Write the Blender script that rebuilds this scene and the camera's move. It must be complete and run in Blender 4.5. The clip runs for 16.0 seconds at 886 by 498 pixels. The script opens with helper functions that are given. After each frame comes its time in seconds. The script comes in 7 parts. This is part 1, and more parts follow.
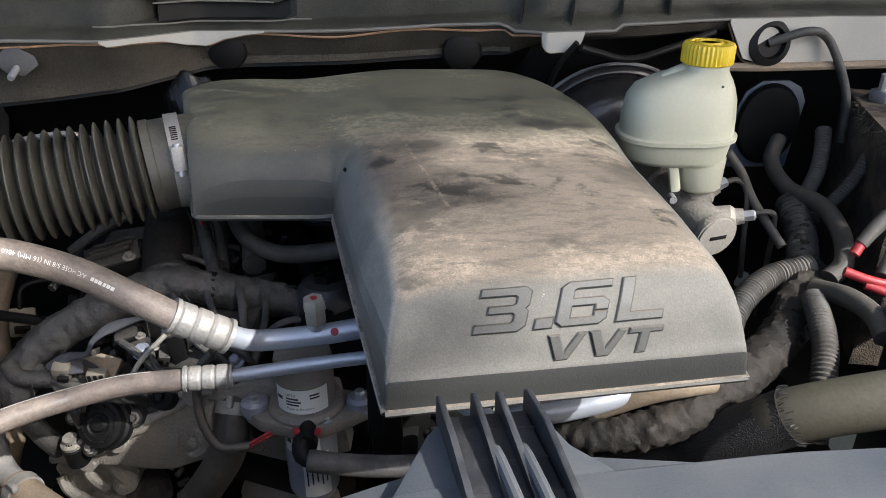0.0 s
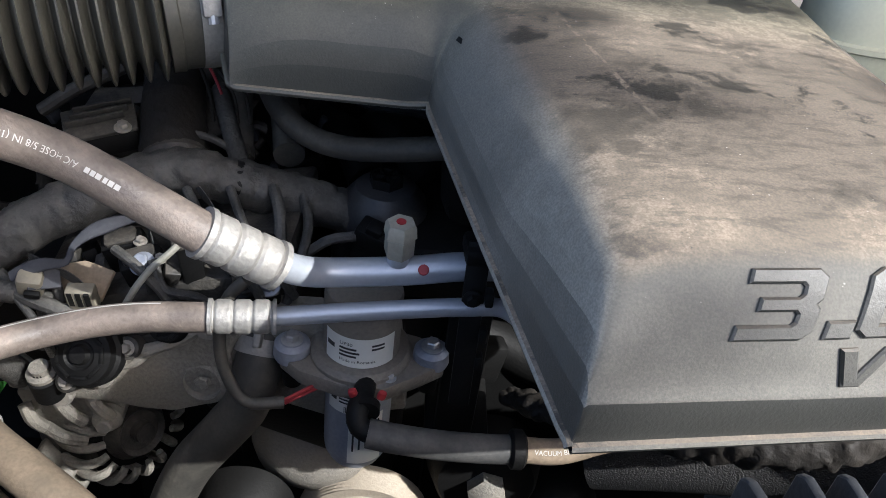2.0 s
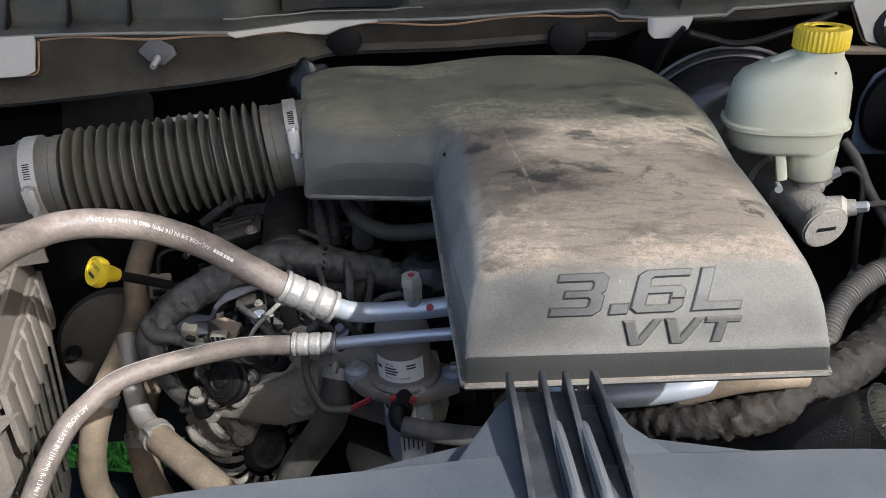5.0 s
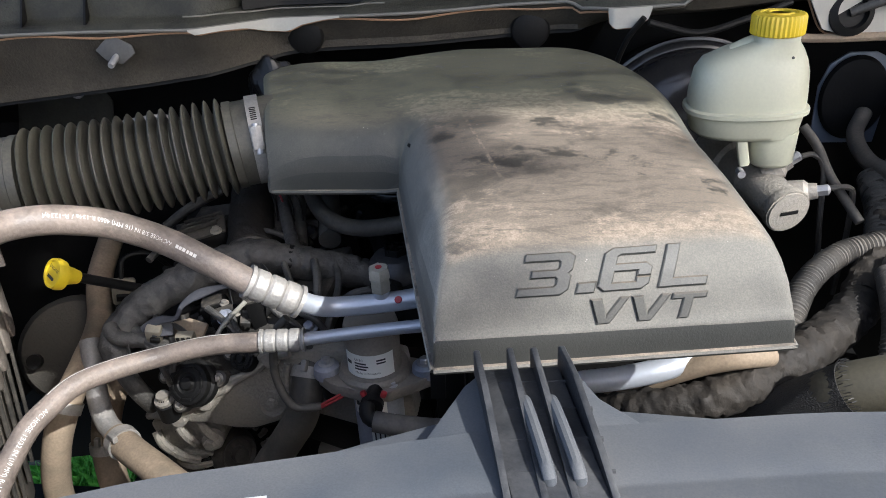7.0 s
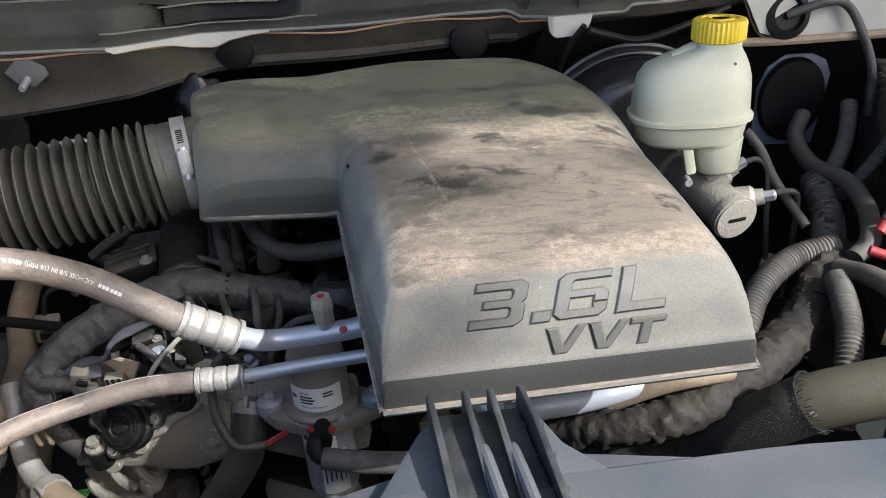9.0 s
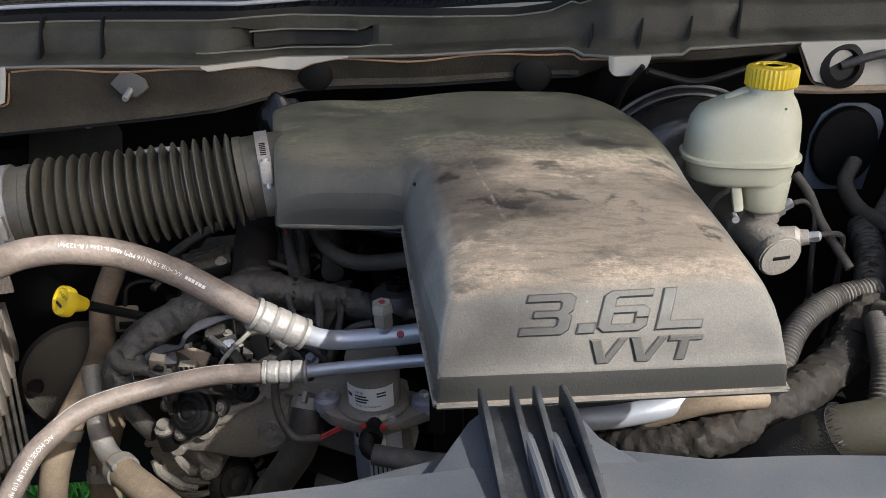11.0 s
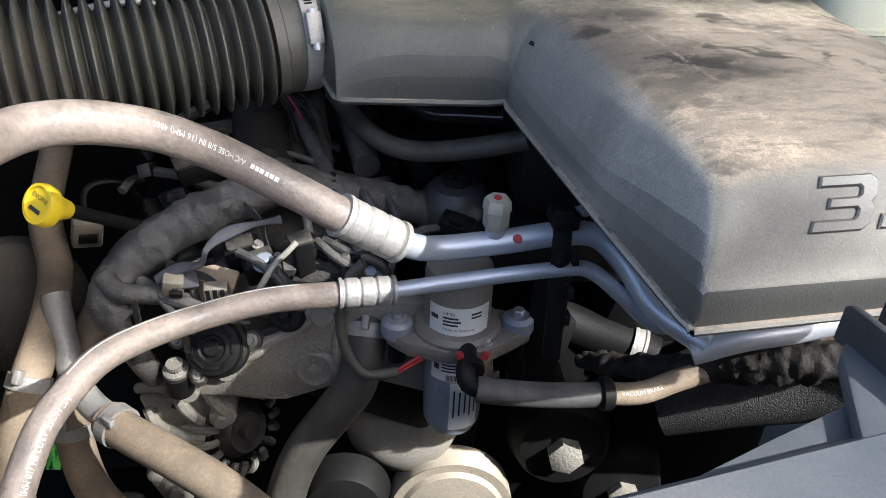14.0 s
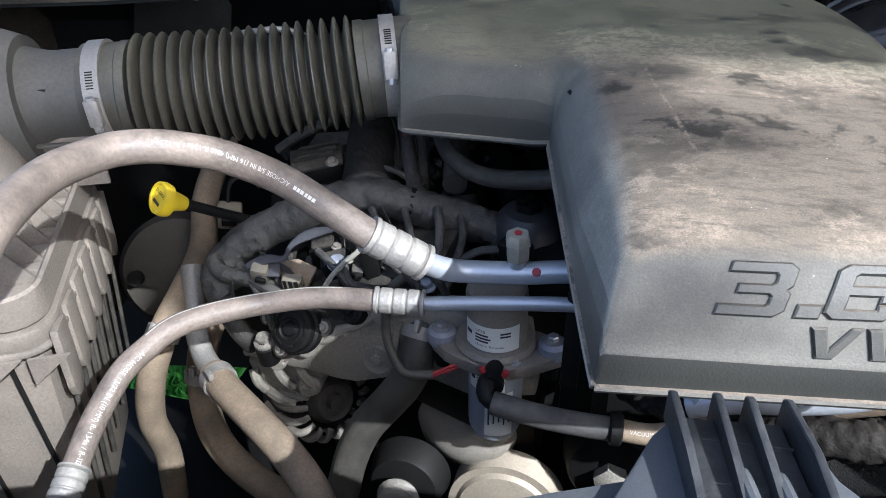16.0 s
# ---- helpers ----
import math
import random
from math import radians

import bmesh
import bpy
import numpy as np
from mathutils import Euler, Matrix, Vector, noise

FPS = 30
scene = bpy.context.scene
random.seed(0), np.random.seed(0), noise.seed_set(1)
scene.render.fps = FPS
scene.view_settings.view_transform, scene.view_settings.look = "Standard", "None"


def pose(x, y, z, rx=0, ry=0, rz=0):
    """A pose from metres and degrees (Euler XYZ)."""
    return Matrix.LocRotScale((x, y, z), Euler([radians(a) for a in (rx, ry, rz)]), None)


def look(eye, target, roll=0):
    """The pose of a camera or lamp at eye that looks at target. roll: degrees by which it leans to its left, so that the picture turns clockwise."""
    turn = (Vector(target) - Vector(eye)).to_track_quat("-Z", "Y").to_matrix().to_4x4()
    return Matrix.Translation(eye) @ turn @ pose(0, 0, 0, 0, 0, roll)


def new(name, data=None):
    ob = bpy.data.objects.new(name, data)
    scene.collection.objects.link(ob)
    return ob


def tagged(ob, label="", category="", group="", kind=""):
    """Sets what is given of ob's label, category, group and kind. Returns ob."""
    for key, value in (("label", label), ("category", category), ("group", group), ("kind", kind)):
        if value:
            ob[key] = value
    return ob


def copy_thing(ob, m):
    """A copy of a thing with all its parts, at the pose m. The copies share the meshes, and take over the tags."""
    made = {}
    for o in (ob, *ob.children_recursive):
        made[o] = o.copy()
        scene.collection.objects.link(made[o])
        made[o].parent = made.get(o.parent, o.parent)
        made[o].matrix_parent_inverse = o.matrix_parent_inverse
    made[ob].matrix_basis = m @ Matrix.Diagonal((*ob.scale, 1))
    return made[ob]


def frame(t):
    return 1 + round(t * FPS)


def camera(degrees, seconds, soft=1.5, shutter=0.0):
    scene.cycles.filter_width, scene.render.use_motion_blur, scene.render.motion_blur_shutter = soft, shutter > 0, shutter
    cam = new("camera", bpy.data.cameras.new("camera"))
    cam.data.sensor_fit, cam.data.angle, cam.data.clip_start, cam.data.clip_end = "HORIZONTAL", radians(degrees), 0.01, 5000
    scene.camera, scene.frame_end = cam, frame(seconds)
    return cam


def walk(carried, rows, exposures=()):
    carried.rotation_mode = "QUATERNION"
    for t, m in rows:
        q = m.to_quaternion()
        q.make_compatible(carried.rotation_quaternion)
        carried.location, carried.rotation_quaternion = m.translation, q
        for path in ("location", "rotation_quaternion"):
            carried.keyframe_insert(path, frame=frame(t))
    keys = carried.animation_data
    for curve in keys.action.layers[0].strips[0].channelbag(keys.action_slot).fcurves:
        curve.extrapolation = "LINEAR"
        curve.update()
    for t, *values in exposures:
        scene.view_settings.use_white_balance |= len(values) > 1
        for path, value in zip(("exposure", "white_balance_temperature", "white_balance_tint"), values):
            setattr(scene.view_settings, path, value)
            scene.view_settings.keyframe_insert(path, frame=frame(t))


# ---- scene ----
cam = camera(60.3, 16.0, soft=0.9)
PATH = [
    (0, (0.004, 0.021, 1.498), (-0.004, 1.809, 0.602), -0.2),
    (0.5, (-0.001, 0.028, 1.486), (0.002, 1.79, 0.54), 0.1),
    (1, (-0.044, 0.036, 1.464), (-0.038, 1.732, 0.405), 2.5),
    (1.5, (-0.076, 0.118, 1.446), (0.002, 1.768, 0.319), 5.3),
    (2, (-0.105, 0.197, 1.425), (0.003, 1.827, 0.271), 7.5),
    (2.5, (-0.113, 0.185, 1.43), (-0.002, 1.816, 0.278), 8.3),
    (3, (-0.094, 0.127, 1.472), (-0.123, 1.837, 0.435), 5.6),
    (3.5, (-0.053, 0.044, 1.517), (-0.414, 1.745, 0.529), -2.3),
    (4, (-0.019, 0.016, 1.518), (-0.407, 1.731, 0.563), -3.4),
    (4.5, (0.02, 0.003, 1.515), (-0.365, 1.722, 0.569), -3.7),
    (4.7, (0.032, 0.001, 1.515), (-0.324, 1.728, 0.571), -3.7),
    (6.8, (0.016, -0.012, 1.498), (-0.256, 1.744, 0.579), -2.3),
    (7, (0.035, -0.005, 1.496), (-0.219, 1.753, 0.578), -3.5),
    (7.5, (0.08, 0.013, 1.489), (-0.058, 1.783, 0.567), -5.0),
    (8, (0.075, 0.014, 1.487), (-0.027, 1.784, 0.561), -4.9),
    (8.5, (0.065, 0.021, 1.49), (-0.024, 1.79, 0.561), -5.0),
    (9, (0.032, 0.03, 1.497), (-0.08, 1.803, 0.579), -3.8),
    (9.2, (0.03, 0.033, 1.491), (-0.103, 1.805, 0.573), -3.6),
    (11.3, (0.028, -0.023, 1.51), (-0.217, 1.782, 0.682), -1.6),
    (11.5, (0.017, -0.016, 1.507), (-0.229, 1.792, 0.686), -1.3),
    (12, (-0.007, 0.003, 1.496), (-0.256, 1.797, 0.649), -0.4),
    (12.5, (-0.037, 0.027, 1.513), (-0.294, 1.816, 0.656), -0.9),
    (13, (-0.118, 0.083, 1.488), (-0.141, 1.858, 0.567), -1.2),
    (13.5, (-0.17, 0.098, 1.446), (-0.057, 1.824, 0.442), 0.5),
    (14, (-0.179, 0.105, 1.423), (-0.048, 1.802, 0.373), 2.8),
    (14.5, (-0.148, 0.122, 1.428), (-0.021, 1.799, 0.346), 3.8),
    (15, (-0.108, 0.112, 1.449), (-0.201, 1.78, 0.35), 0.2),
    (15.5, (-0.035, 0.116, 1.467), (-0.391, 1.746, 0.365), -2.2),
    (16, (-0.026, 0.085, 1.481), (-0.491, 1.698, 0.394), -1.4),
]
walk(cam, [(t, look(eye, target, roll)) for t, eye, target, roll in PATH], [(0.0, 1.1, 6050, 9), (1.0, 1.0, 6050, 9), (1.5, 0.96, 6000, 9), (2.5, 1.42, 5800, 8), (3.0, 1.42, 5700, 8), (3.5, 1.3, 5600, 8), (4.5, 1.0, 5850, 9), (8.0, 1.22, 5950, 9), (9.0, 1.25, 6000, 8), (11.5, 0.9, 6200, 10), (12.5, 1.0, 6100, 10), (13.5, 1.75, 6050, 9), (14.0, 1.62, 5950, 8), (14.5, 1.44, 5850, 8), (15.0, 1.56, 5750, 8), (15.5, 1.40, 5600, 8), (16.0, 1.34, 5550, 8)])

# ---- light ----
SUN_TO = Vector((0.675, -0.445, 0.66)).normalized()
world = bpy.data.worlds.new("world")
scene.world = world
world.use_nodes = True
wn = world.node_tree
sky = wn.nodes.new("ShaderNodeTexSky")
sky.sky_type, sky.sun_disc = "NISHITA", False
sky.sun_elevation = math.asin(SUN_TO.z)
sky.sun_rotation = math.atan2(SUN_TO.x, SUN_TO.y)
sky.air_density, sky.dust_density, sky.ozone_density = 0.75, 3.5, 0.3
wn.links.new(sky.outputs[0], wn.nodes["Background"].inputs[0])
wn.nodes["Background"].inputs[1].default_value = 0.15
sun_data = bpy.data.lights.new("sun", "SUN")
sun_data.energy, sun_data.angle, sun_data.color = 3.5, radians(0.55), (1.0, 0.945, 0.875)
sun = new("sun", sun_data)
sun.matrix_world = look(SUN_TO * 20, (0, 0, 0))


# ---- materials ----
def material(name, base, rough=0.5, metal=0.0, dust=0.0, dust_col=(0.33, 0.28, 0.23), scale=60.0, bump=0.15, vary=0.25,
             patch=9.0, spec=0.5, even=0.35):
    """A surface with colour variation at two scales, settled dust on faces that look up, and fine relief."""
    m = bpy.data.materials.new(name)
    m.use_nodes = True
    nt = m.node_tree
    L, N = nt.links.new, nt.nodes.new
    b = nt.nodes["Principled BSDF"]
    geo = N("ShaderNodeNewGeometry")
    big = N("ShaderNodeTexNoise")
    big.inputs["Scale"].default_value, big.inputs["Detail"].default_value, big.inputs["Roughness"].default_value = patch, 6, 0.62
    fine = N("ShaderNodeTexNoise")
    fine.inputs["Scale"].default_value, fine.inputs["Detail"].default_value = scale * 6, 5
    for n in (big, fine):
        L(geo.outputs["Position"], n.inputs["Vector"])
    dark = tuple(c * (1 - vary) for c in base)
    light = tuple(min(1, c * (1 + vary)) for c in base)
    mix = N("ShaderNodeMix")
    mix.data_type = "RGBA"
    mix.inputs["A"].default_value, mix.inputs["B"].default_value = (*dark, 1), (*light, 1)
    L(fine.outputs["Fac"], mix.inputs["Factor"])
    colour = mix.outputs["Result"]
    rough_out = None
    if dust > 0:
        sep = N("ShaderNodeSeparateXYZ")
        L(geo.outputs["Normal"], sep.inputs[0])
        up = N("ShaderNodeMapRange")
        up.inputs["From Min"].default_value, up.inputs["From Max"].default_value = -0.25, 0.85
        up.inputs["To Min"].default_value = even
        L(sep.outputs["Z"], up.inputs["Value"])
        blot = N("ShaderNodeMapRange")
        blot.inputs["From Min"].default_value, blot.inputs["From Max"].default_value = 0.36, 0.62
        L(big.outputs["Fac"], blot.inputs["Value"])
        grain = N("ShaderNodeMapRange")
        grain.inputs["From Min"].default_value, grain.inputs["From Max"].default_value = 0.25, 0.7
        grain.inputs["To Min"].default_value = 0.55
        L(fine.outputs["Fac"], grain.inputs["Value"])
        m1, m2, m3 = N("ShaderNodeMath"), N("ShaderNodeMath"), N("ShaderNodeMath")
        for q in (m1, m2, m3):
            q.operation = "MULTIPLY"
        L(up.outputs[0], m1.inputs[0]), L(blot.outputs[0], m1.inputs[1])
        L(m1.outputs[0], m2.inputs[0]), L(grain.outputs[0], m2.inputs[1])
        L(m2.outputs[0], m3.inputs[0])
        m3.inputs[1].default_value = dust
        over = N("ShaderNodeMix")
        over.data_type = "RGBA"
        over.inputs["B"].default_value = (*dust_col, 1)
        L(m3.outputs[0], over.inputs["Factor"]), L(colour, over.inputs["A"])
        colour = over.outputs["Result"]
        rr = N("ShaderNodeMapRange")
        rr.inputs["To Min"].default_value, rr.inputs["To Max"].default_value = rough, 0.95
        L(m3.outputs[0], rr.inputs["Value"])
        rough_out = rr.outputs[0]
        if metal > 0:
            mm = N("ShaderNodeMapRange")
            mm.inputs["To Min"].default_value, mm.inputs["To Max"].default_value = metal, 0.0
            L(m3.outputs[0], mm.inputs["Value"])
            L(mm.outputs[0], b.inputs["Metallic"])
    L(colour, b.inputs["Base Color"])
    if rough_out:
        L(rough_out, b.inputs["Roughness"])
    else:
        rv = N("ShaderNodeMapRange")
        rv.inputs["To Min"].default_value, rv.inputs["To Max"].default_value = max(0.05, rough - 0.1), min(1, rough + 0.1)
        L(big.outputs["Fac"], rv.inputs["Value"])
        L(rv.outputs[0], b.inputs["Roughness"])
    if not (metal > 0 and dust > 0):
        b.inputs["Metallic"].default_value = metal
    b.inputs["Specular IOR Level"].default_value = spec
    bp = N("ShaderNodeBump")
    bp.inputs["Strength"].default_value, bp.inputs["Distance"].default_value = bump, 0.002
    L(fine.outputs["Fac"], bp.inputs["Height"])
    L(bp.outputs[0], b.inputs["Normal"])
    return m




def cover_material(name, amount):
    """Black grained plastic under settled tan dust, wiped in streaky smudges and flecked with grit."""
    m = bpy.data.materials.new(name)
    m.use_nodes = True
    nt = m.node_tree
    L, N = nt.links.new, nt.nodes.new
    b = nt.nodes["Principled BSDF"]
    geo = N("ShaderNodeNewGeometry")

    def tex(scale, stretch=(1, 1, 1), detail=6, rough=0.6, turn=0.0):
        mp = N("ShaderNodeMapping")
        mp.inputs["Scale"].default_value = stretch
        mp.inputs["Rotation"].default_value = (0, 0, turn)
        L(geo.outputs["Position"], mp.inputs["Vector"])
        t = N("ShaderNodeTexNoise")
        t.inputs["Scale"].default_value, t.inputs["Detail"].default_value, t.inputs["Roughness"].default_value = scale, detail, rough
        L(mp.outputs[0], t.inputs["Vector"])
        return t.outputs["Fac"]

    def span(v, a, b_, lo=0.0, hi=1.0):
        r = N("ShaderNodeMapRange")
        r.interpolation_type = "SMOOTHSTEP"
        for k, q in zip(("From Min", "From Max", "To Min", "To Max"), (a, b_, lo, hi)):
            r.inputs[k].default_value = q
        L(v, r.inputs["Value"])
        return r.outputs[0]

    def op(kind, a, c):
        q = N("ShaderNodeMath")
        q.operation = kind
        for k, s in enumerate((a, c)):
            if isinstance(s, float):
                q.inputs[k].default_value = s
            else:
                L(s, q.inputs[k])
        return q.outputs[0]

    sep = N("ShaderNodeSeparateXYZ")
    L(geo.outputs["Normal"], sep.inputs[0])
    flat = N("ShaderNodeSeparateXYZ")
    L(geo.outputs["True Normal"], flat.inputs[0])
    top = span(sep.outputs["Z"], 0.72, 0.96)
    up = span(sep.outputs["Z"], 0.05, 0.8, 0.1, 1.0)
    # left-facing sides take extra dust tint to paint in missing skylight
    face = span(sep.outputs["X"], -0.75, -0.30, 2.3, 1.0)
    smudge = span(tex(16, (0.85, 1.2, 1), 14, 0.74, 0.5), 0.565, 0.605)
    wipe = span(tex(10, (0.8, 1.2, 1), 14, 0.74, 0.45), 0.51, 0.60, 0.0, 0.58)
    scuff = span(tex(70, (0.5, 2.2, 1), 8, 0.75, 0.4), 0.50, 0.62, 0.0, 0.40)
    cloud = span(tex(7, (0.8, 1.2, 1), 8, 0.62), 0.49, 0.555)
    grain = span(tex(900, (1, 1, 1), 2, 0.5), 0.3, 0.7, 0.72, 1.0)
    flake = span(tex(150, (1, 1, 1), 7, 0.68, 0.7), 0.45, 0.54, 0.38, 1.0)
    film = op("ADD", op("MULTIPLY", op("MULTIPLY", cloud, flake), 0.25), 0.36)
    wiped = op("MAXIMUM", op("MULTIPLY", smudge, 0.74), op("MAXIMUM", wipe, scuff))
    thick = op("MULTIPLY", film, op("SUBTRACT", 1.0, wiped))
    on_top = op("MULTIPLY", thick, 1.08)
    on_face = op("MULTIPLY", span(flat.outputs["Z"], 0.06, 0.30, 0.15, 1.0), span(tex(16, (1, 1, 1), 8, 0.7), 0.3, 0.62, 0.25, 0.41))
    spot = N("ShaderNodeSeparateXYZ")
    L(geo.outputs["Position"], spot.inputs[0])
    # dust tint also cut on walls towards the back, darkening them
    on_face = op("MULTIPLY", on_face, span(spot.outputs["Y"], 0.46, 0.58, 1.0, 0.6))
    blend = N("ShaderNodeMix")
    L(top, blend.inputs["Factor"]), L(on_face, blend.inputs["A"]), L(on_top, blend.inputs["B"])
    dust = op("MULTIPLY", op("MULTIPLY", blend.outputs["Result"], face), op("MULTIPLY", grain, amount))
    # pale line along the moulded seam
    dx, dy = op("ADD", spot.outputs["X"], 0.040), op("ADD", spot.outputs["Y"], -0.665)
    along = op("ADD", op("MULTIPLY", dx, 0.30), op("MULTIPLY", dy, -0.954))
    aside = op("ABSOLUTE", op("ADD", op("MULTIPLY", dx, -0.954), op("MULTIPLY", dy, -0.30)), 0.0)
    ends = op("MULTIPLY", span(along, -0.01, 0.02), span(along, 0.12, 0.19, 1.0, 0.0))
    seam = op("MULTIPLY", op("MULTIPLY", span(aside, 0.0006, 0.0028, 1.0, 0.0), ends), op("MULTIPLY", flake, 0.5))
    dust = op("MAXIMUM", dust, op("MULTIPLY", seam, amount))
    fleck = op("MULTIPLY", span(tex(420, (1, 1, 1), 3, 0.6), 0.72, 0.76), op("MULTIPLY", up, 0.6))
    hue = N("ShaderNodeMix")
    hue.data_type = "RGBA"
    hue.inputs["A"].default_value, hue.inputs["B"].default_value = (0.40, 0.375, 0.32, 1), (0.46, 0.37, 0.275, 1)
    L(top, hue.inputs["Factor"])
    # olive cast of the shaded rear, painted into the dust colour
    shade_tint = N("ShaderNodeMix")
    shade_tint.data_type = "RGBA"
    shade_tint.inputs["B"].default_value = (0.36, 0.345, 0.225, 1)
    L(span(spot.outputs["Y"], 0.60, 0.72), shade_tint.inputs["Factor"]), L(hue.outputs["Result"], shade_tint.inputs["A"])
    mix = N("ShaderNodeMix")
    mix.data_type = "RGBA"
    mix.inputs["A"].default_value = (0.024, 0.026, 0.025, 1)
    L(dust, mix.inputs["Factor"]), L(shade_tint.outputs["Result"], mix.inputs["B"])
    mix2 = N("ShaderNodeMix")
    mix2.data_type = "RGBA"
    mix2.inputs["B"].default_value = (0.62, 0.58, 0.52, 1)
    L(fleck, mix2.inputs["Factor"]), L(mix.outputs["Result"], mix2.inputs["A"])
    L(mix2.outputs["Result"], b.inputs["Base Color"])
    L(span(dust, 0.0, 0.45, 0.36, 0.9), b.inputs["Roughness"])
    bp = N("ShaderNodeBump")
    bp.inputs["Strength"].default_value, bp.inputs["Distance"].default_value = 0.22, 0.0012
    L(op("ADD", tex(700, (1, 1, 1), 3, 0.6), op("MULTIPLY", thick, 0.6)), bp.inputs["Height"])
    L(bp.outputs[0], b.inputs["Normal"])
    return m


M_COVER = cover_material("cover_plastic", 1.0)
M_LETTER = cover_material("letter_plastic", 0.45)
M_PLASTIC = material("black_plastic", (0.018, 0.018, 0.018), 0.45, dust=0.22)
# for black parts, and as painted shade deep in the bay
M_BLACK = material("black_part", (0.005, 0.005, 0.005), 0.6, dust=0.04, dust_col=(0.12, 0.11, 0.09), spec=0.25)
M_RUBBER = material("black_rubber", (0.04, 0.038, 0.034), 0.55, dust=0.45, dust_col=(0.25, 0.225, 0.175), patch=22)
M_NECK = material("neck_plastic", (0.055, 0.055, 0.052), 0.55, dust=0.5, dust_col=(0.2, 0.18, 0.15), patch=6, bump=0.1)
M_BELLOWS = material("bellows_rubber", (0.05, 0.048, 0.04), 0.45, dust=0.55, dust_col=(0.20, 0.185, 0.135), patch=14)
M_HOSE = material("dusty_hose", (0.13, 0.108, 0.092), 0.42, dust=0.65, dust_col=(0.345, 0.28, 0.23), patch=40, even=0.45, vary=0.35, bump=0.3)
M_TAN = material("dusty_tan_hose", (0.15, 0.12, 0.085), 0.7, dust=0.7, dust_col=(0.42, 0.32, 0.22), patch=14, even=0.7)
M_ALU = material("bright_aluminium", (0.48, 0.51, 0.56), 0.36, 0.45, bump=0.05, vary=0.1)
M_FERRULE = material("crimped_aluminium", (0.33, 0.32, 0.30), 0.5, 0.5, dust=0.45, dust_col=(0.36, 0.32, 0.27), bump=0.3, vary=0.3, patch=60)
M_CAST = material("cast_aluminium", (0.235, 0.22, 0.19), 0.6, 0.15, dust=0.8, dust_col=(0.28, 0.25, 0.20), bump=0.6, vary=0.45, patch=34, even=0.6)
M_CASTL = material("clean_cast", (0.31, 0.29, 0.255), 0.55, 0.3, dust=0.5, dust_col=(0.34, 0.295, 0.235), bump=0.4, even=0.5, patch=40)
M_STEEL = material("zinc_steel", (0.42, 0.42, 0.43), 0.38, 0.6, dust=0.2, bump=0.08)
M_BELT = material("grooved_pulley", (0.4, 0.35, 0.28), 0.55, 0.5, dust=0.5, dust_col=(0.45, 0.37, 0.27), even=0.6)
M_SHROUD = material("grey_plastic", (0.062, 0.072, 0.086), 0.45, dust=0.4, dust_col=(0.20, 0.19, 0.175), patch=7, scale=150, bump=0.1, even=0.3)
M_COWL = material("weathered_plastic", (0.022, 0.022, 0.018), 0.5, dust=0.36, dust_col=(0.13, 0.125, 0.09), patch=16, bump=0.4, spec=0.3)
M_BEAD = material("pale_edge_plastic", (0.14, 0.137, 0.12), 0.6, dust=0.3, dust_col=(0.24, 0.22, 0.18), vary=0.3, scale=120)
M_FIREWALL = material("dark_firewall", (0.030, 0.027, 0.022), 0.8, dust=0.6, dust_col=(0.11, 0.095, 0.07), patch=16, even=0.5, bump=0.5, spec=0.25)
M_WHITE = material("white_paint", (0.40, 0.395, 0.36), 0.4, dust=0.5, dust_col=(0.30, 0.26, 0.2), bump=0.05, vary=0.12, patch=20)
M_SEAL = material("orange_sealer", (0.27, 0.16, 0.09), 0.7, bump=0.4)
M_TANK = material("cream_tank", (0.56, 0.56, 0.43), 0.32, dust=0.35, dust_col=(0.40, 0.385, 0.26), bump=0.05, vary=0.1, patch=16)
M_YELLOW = material("yellow_plastic", (0.72, 0.52, 0.01), 0.4, dust=0.2, dust_col=(0.5, 0.4, 0.15), bump=0.1, vary=0.1)
M_RED = material("red_insulation", (0.34, 0.03, 0.035), 0.5, bump=0.1)
M_LABEL = material("white_label", (0.78, 0.78, 0.73), 0.5, dust=0.25, bump=0.02, vary=0.06)
M_INK = material("black_ink", (0.03, 0.03, 0.03), 0.5, bump=0.0)
M_PRINT = material("white_print", (0.58, 0.56, 0.52), 0.6, bump=0.0, vary=0.1)
M_TAPE = material("harness_tape", (0.036, 0.035, 0.033), 0.5, dust=0.6, dust_col=(0.175, 0.165, 0.145), patch=38, scale=60, bump=0.5)
M_SLEEVE = material("dusty_sleeve", (0.05, 0.05, 0.05), 0.55, dust=0.5, dust_col=(0.22, 0.205, 0.18), even=0.5, patch=30)
M_BRAID = material("braided_sleeve", (0.38, 0.37, 0.35), 0.6, 0.2, vary=0.5, scale=120, bump=1.0)
M_BROWN = material("dirty_tape", (0.013, 0.011, 0.009), 0.7, dust=0.6, dust_col=(0.042, 0.032, 0.021), patch=18, scale=20, bump=1.0, even=0.5)
M_CONDUIT = material("conduit", (0.05, 0.047, 0.042), 0.6, dust=0.5, dust_col=(0.24, 0.21, 0.17), even=0.5)
M_FELT = material("dirty_felt", (0.028, 0.023, 0.018), 0.95, dust=1.0, dust_col=(0.25, 0.195, 0.14), patch=26, scale=80, bump=1.0, even=0.35)
M_BEIGE = material("beige_connector", (0.19, 0.17, 0.13), 0.5, dust=0.4, dust_col=(0.28, 0.25, 0.19), patch=50)
M_CAPGREY = material("olive_grey_cap", (0.3, 0.29, 0.24), 0.5, dust=0.3)
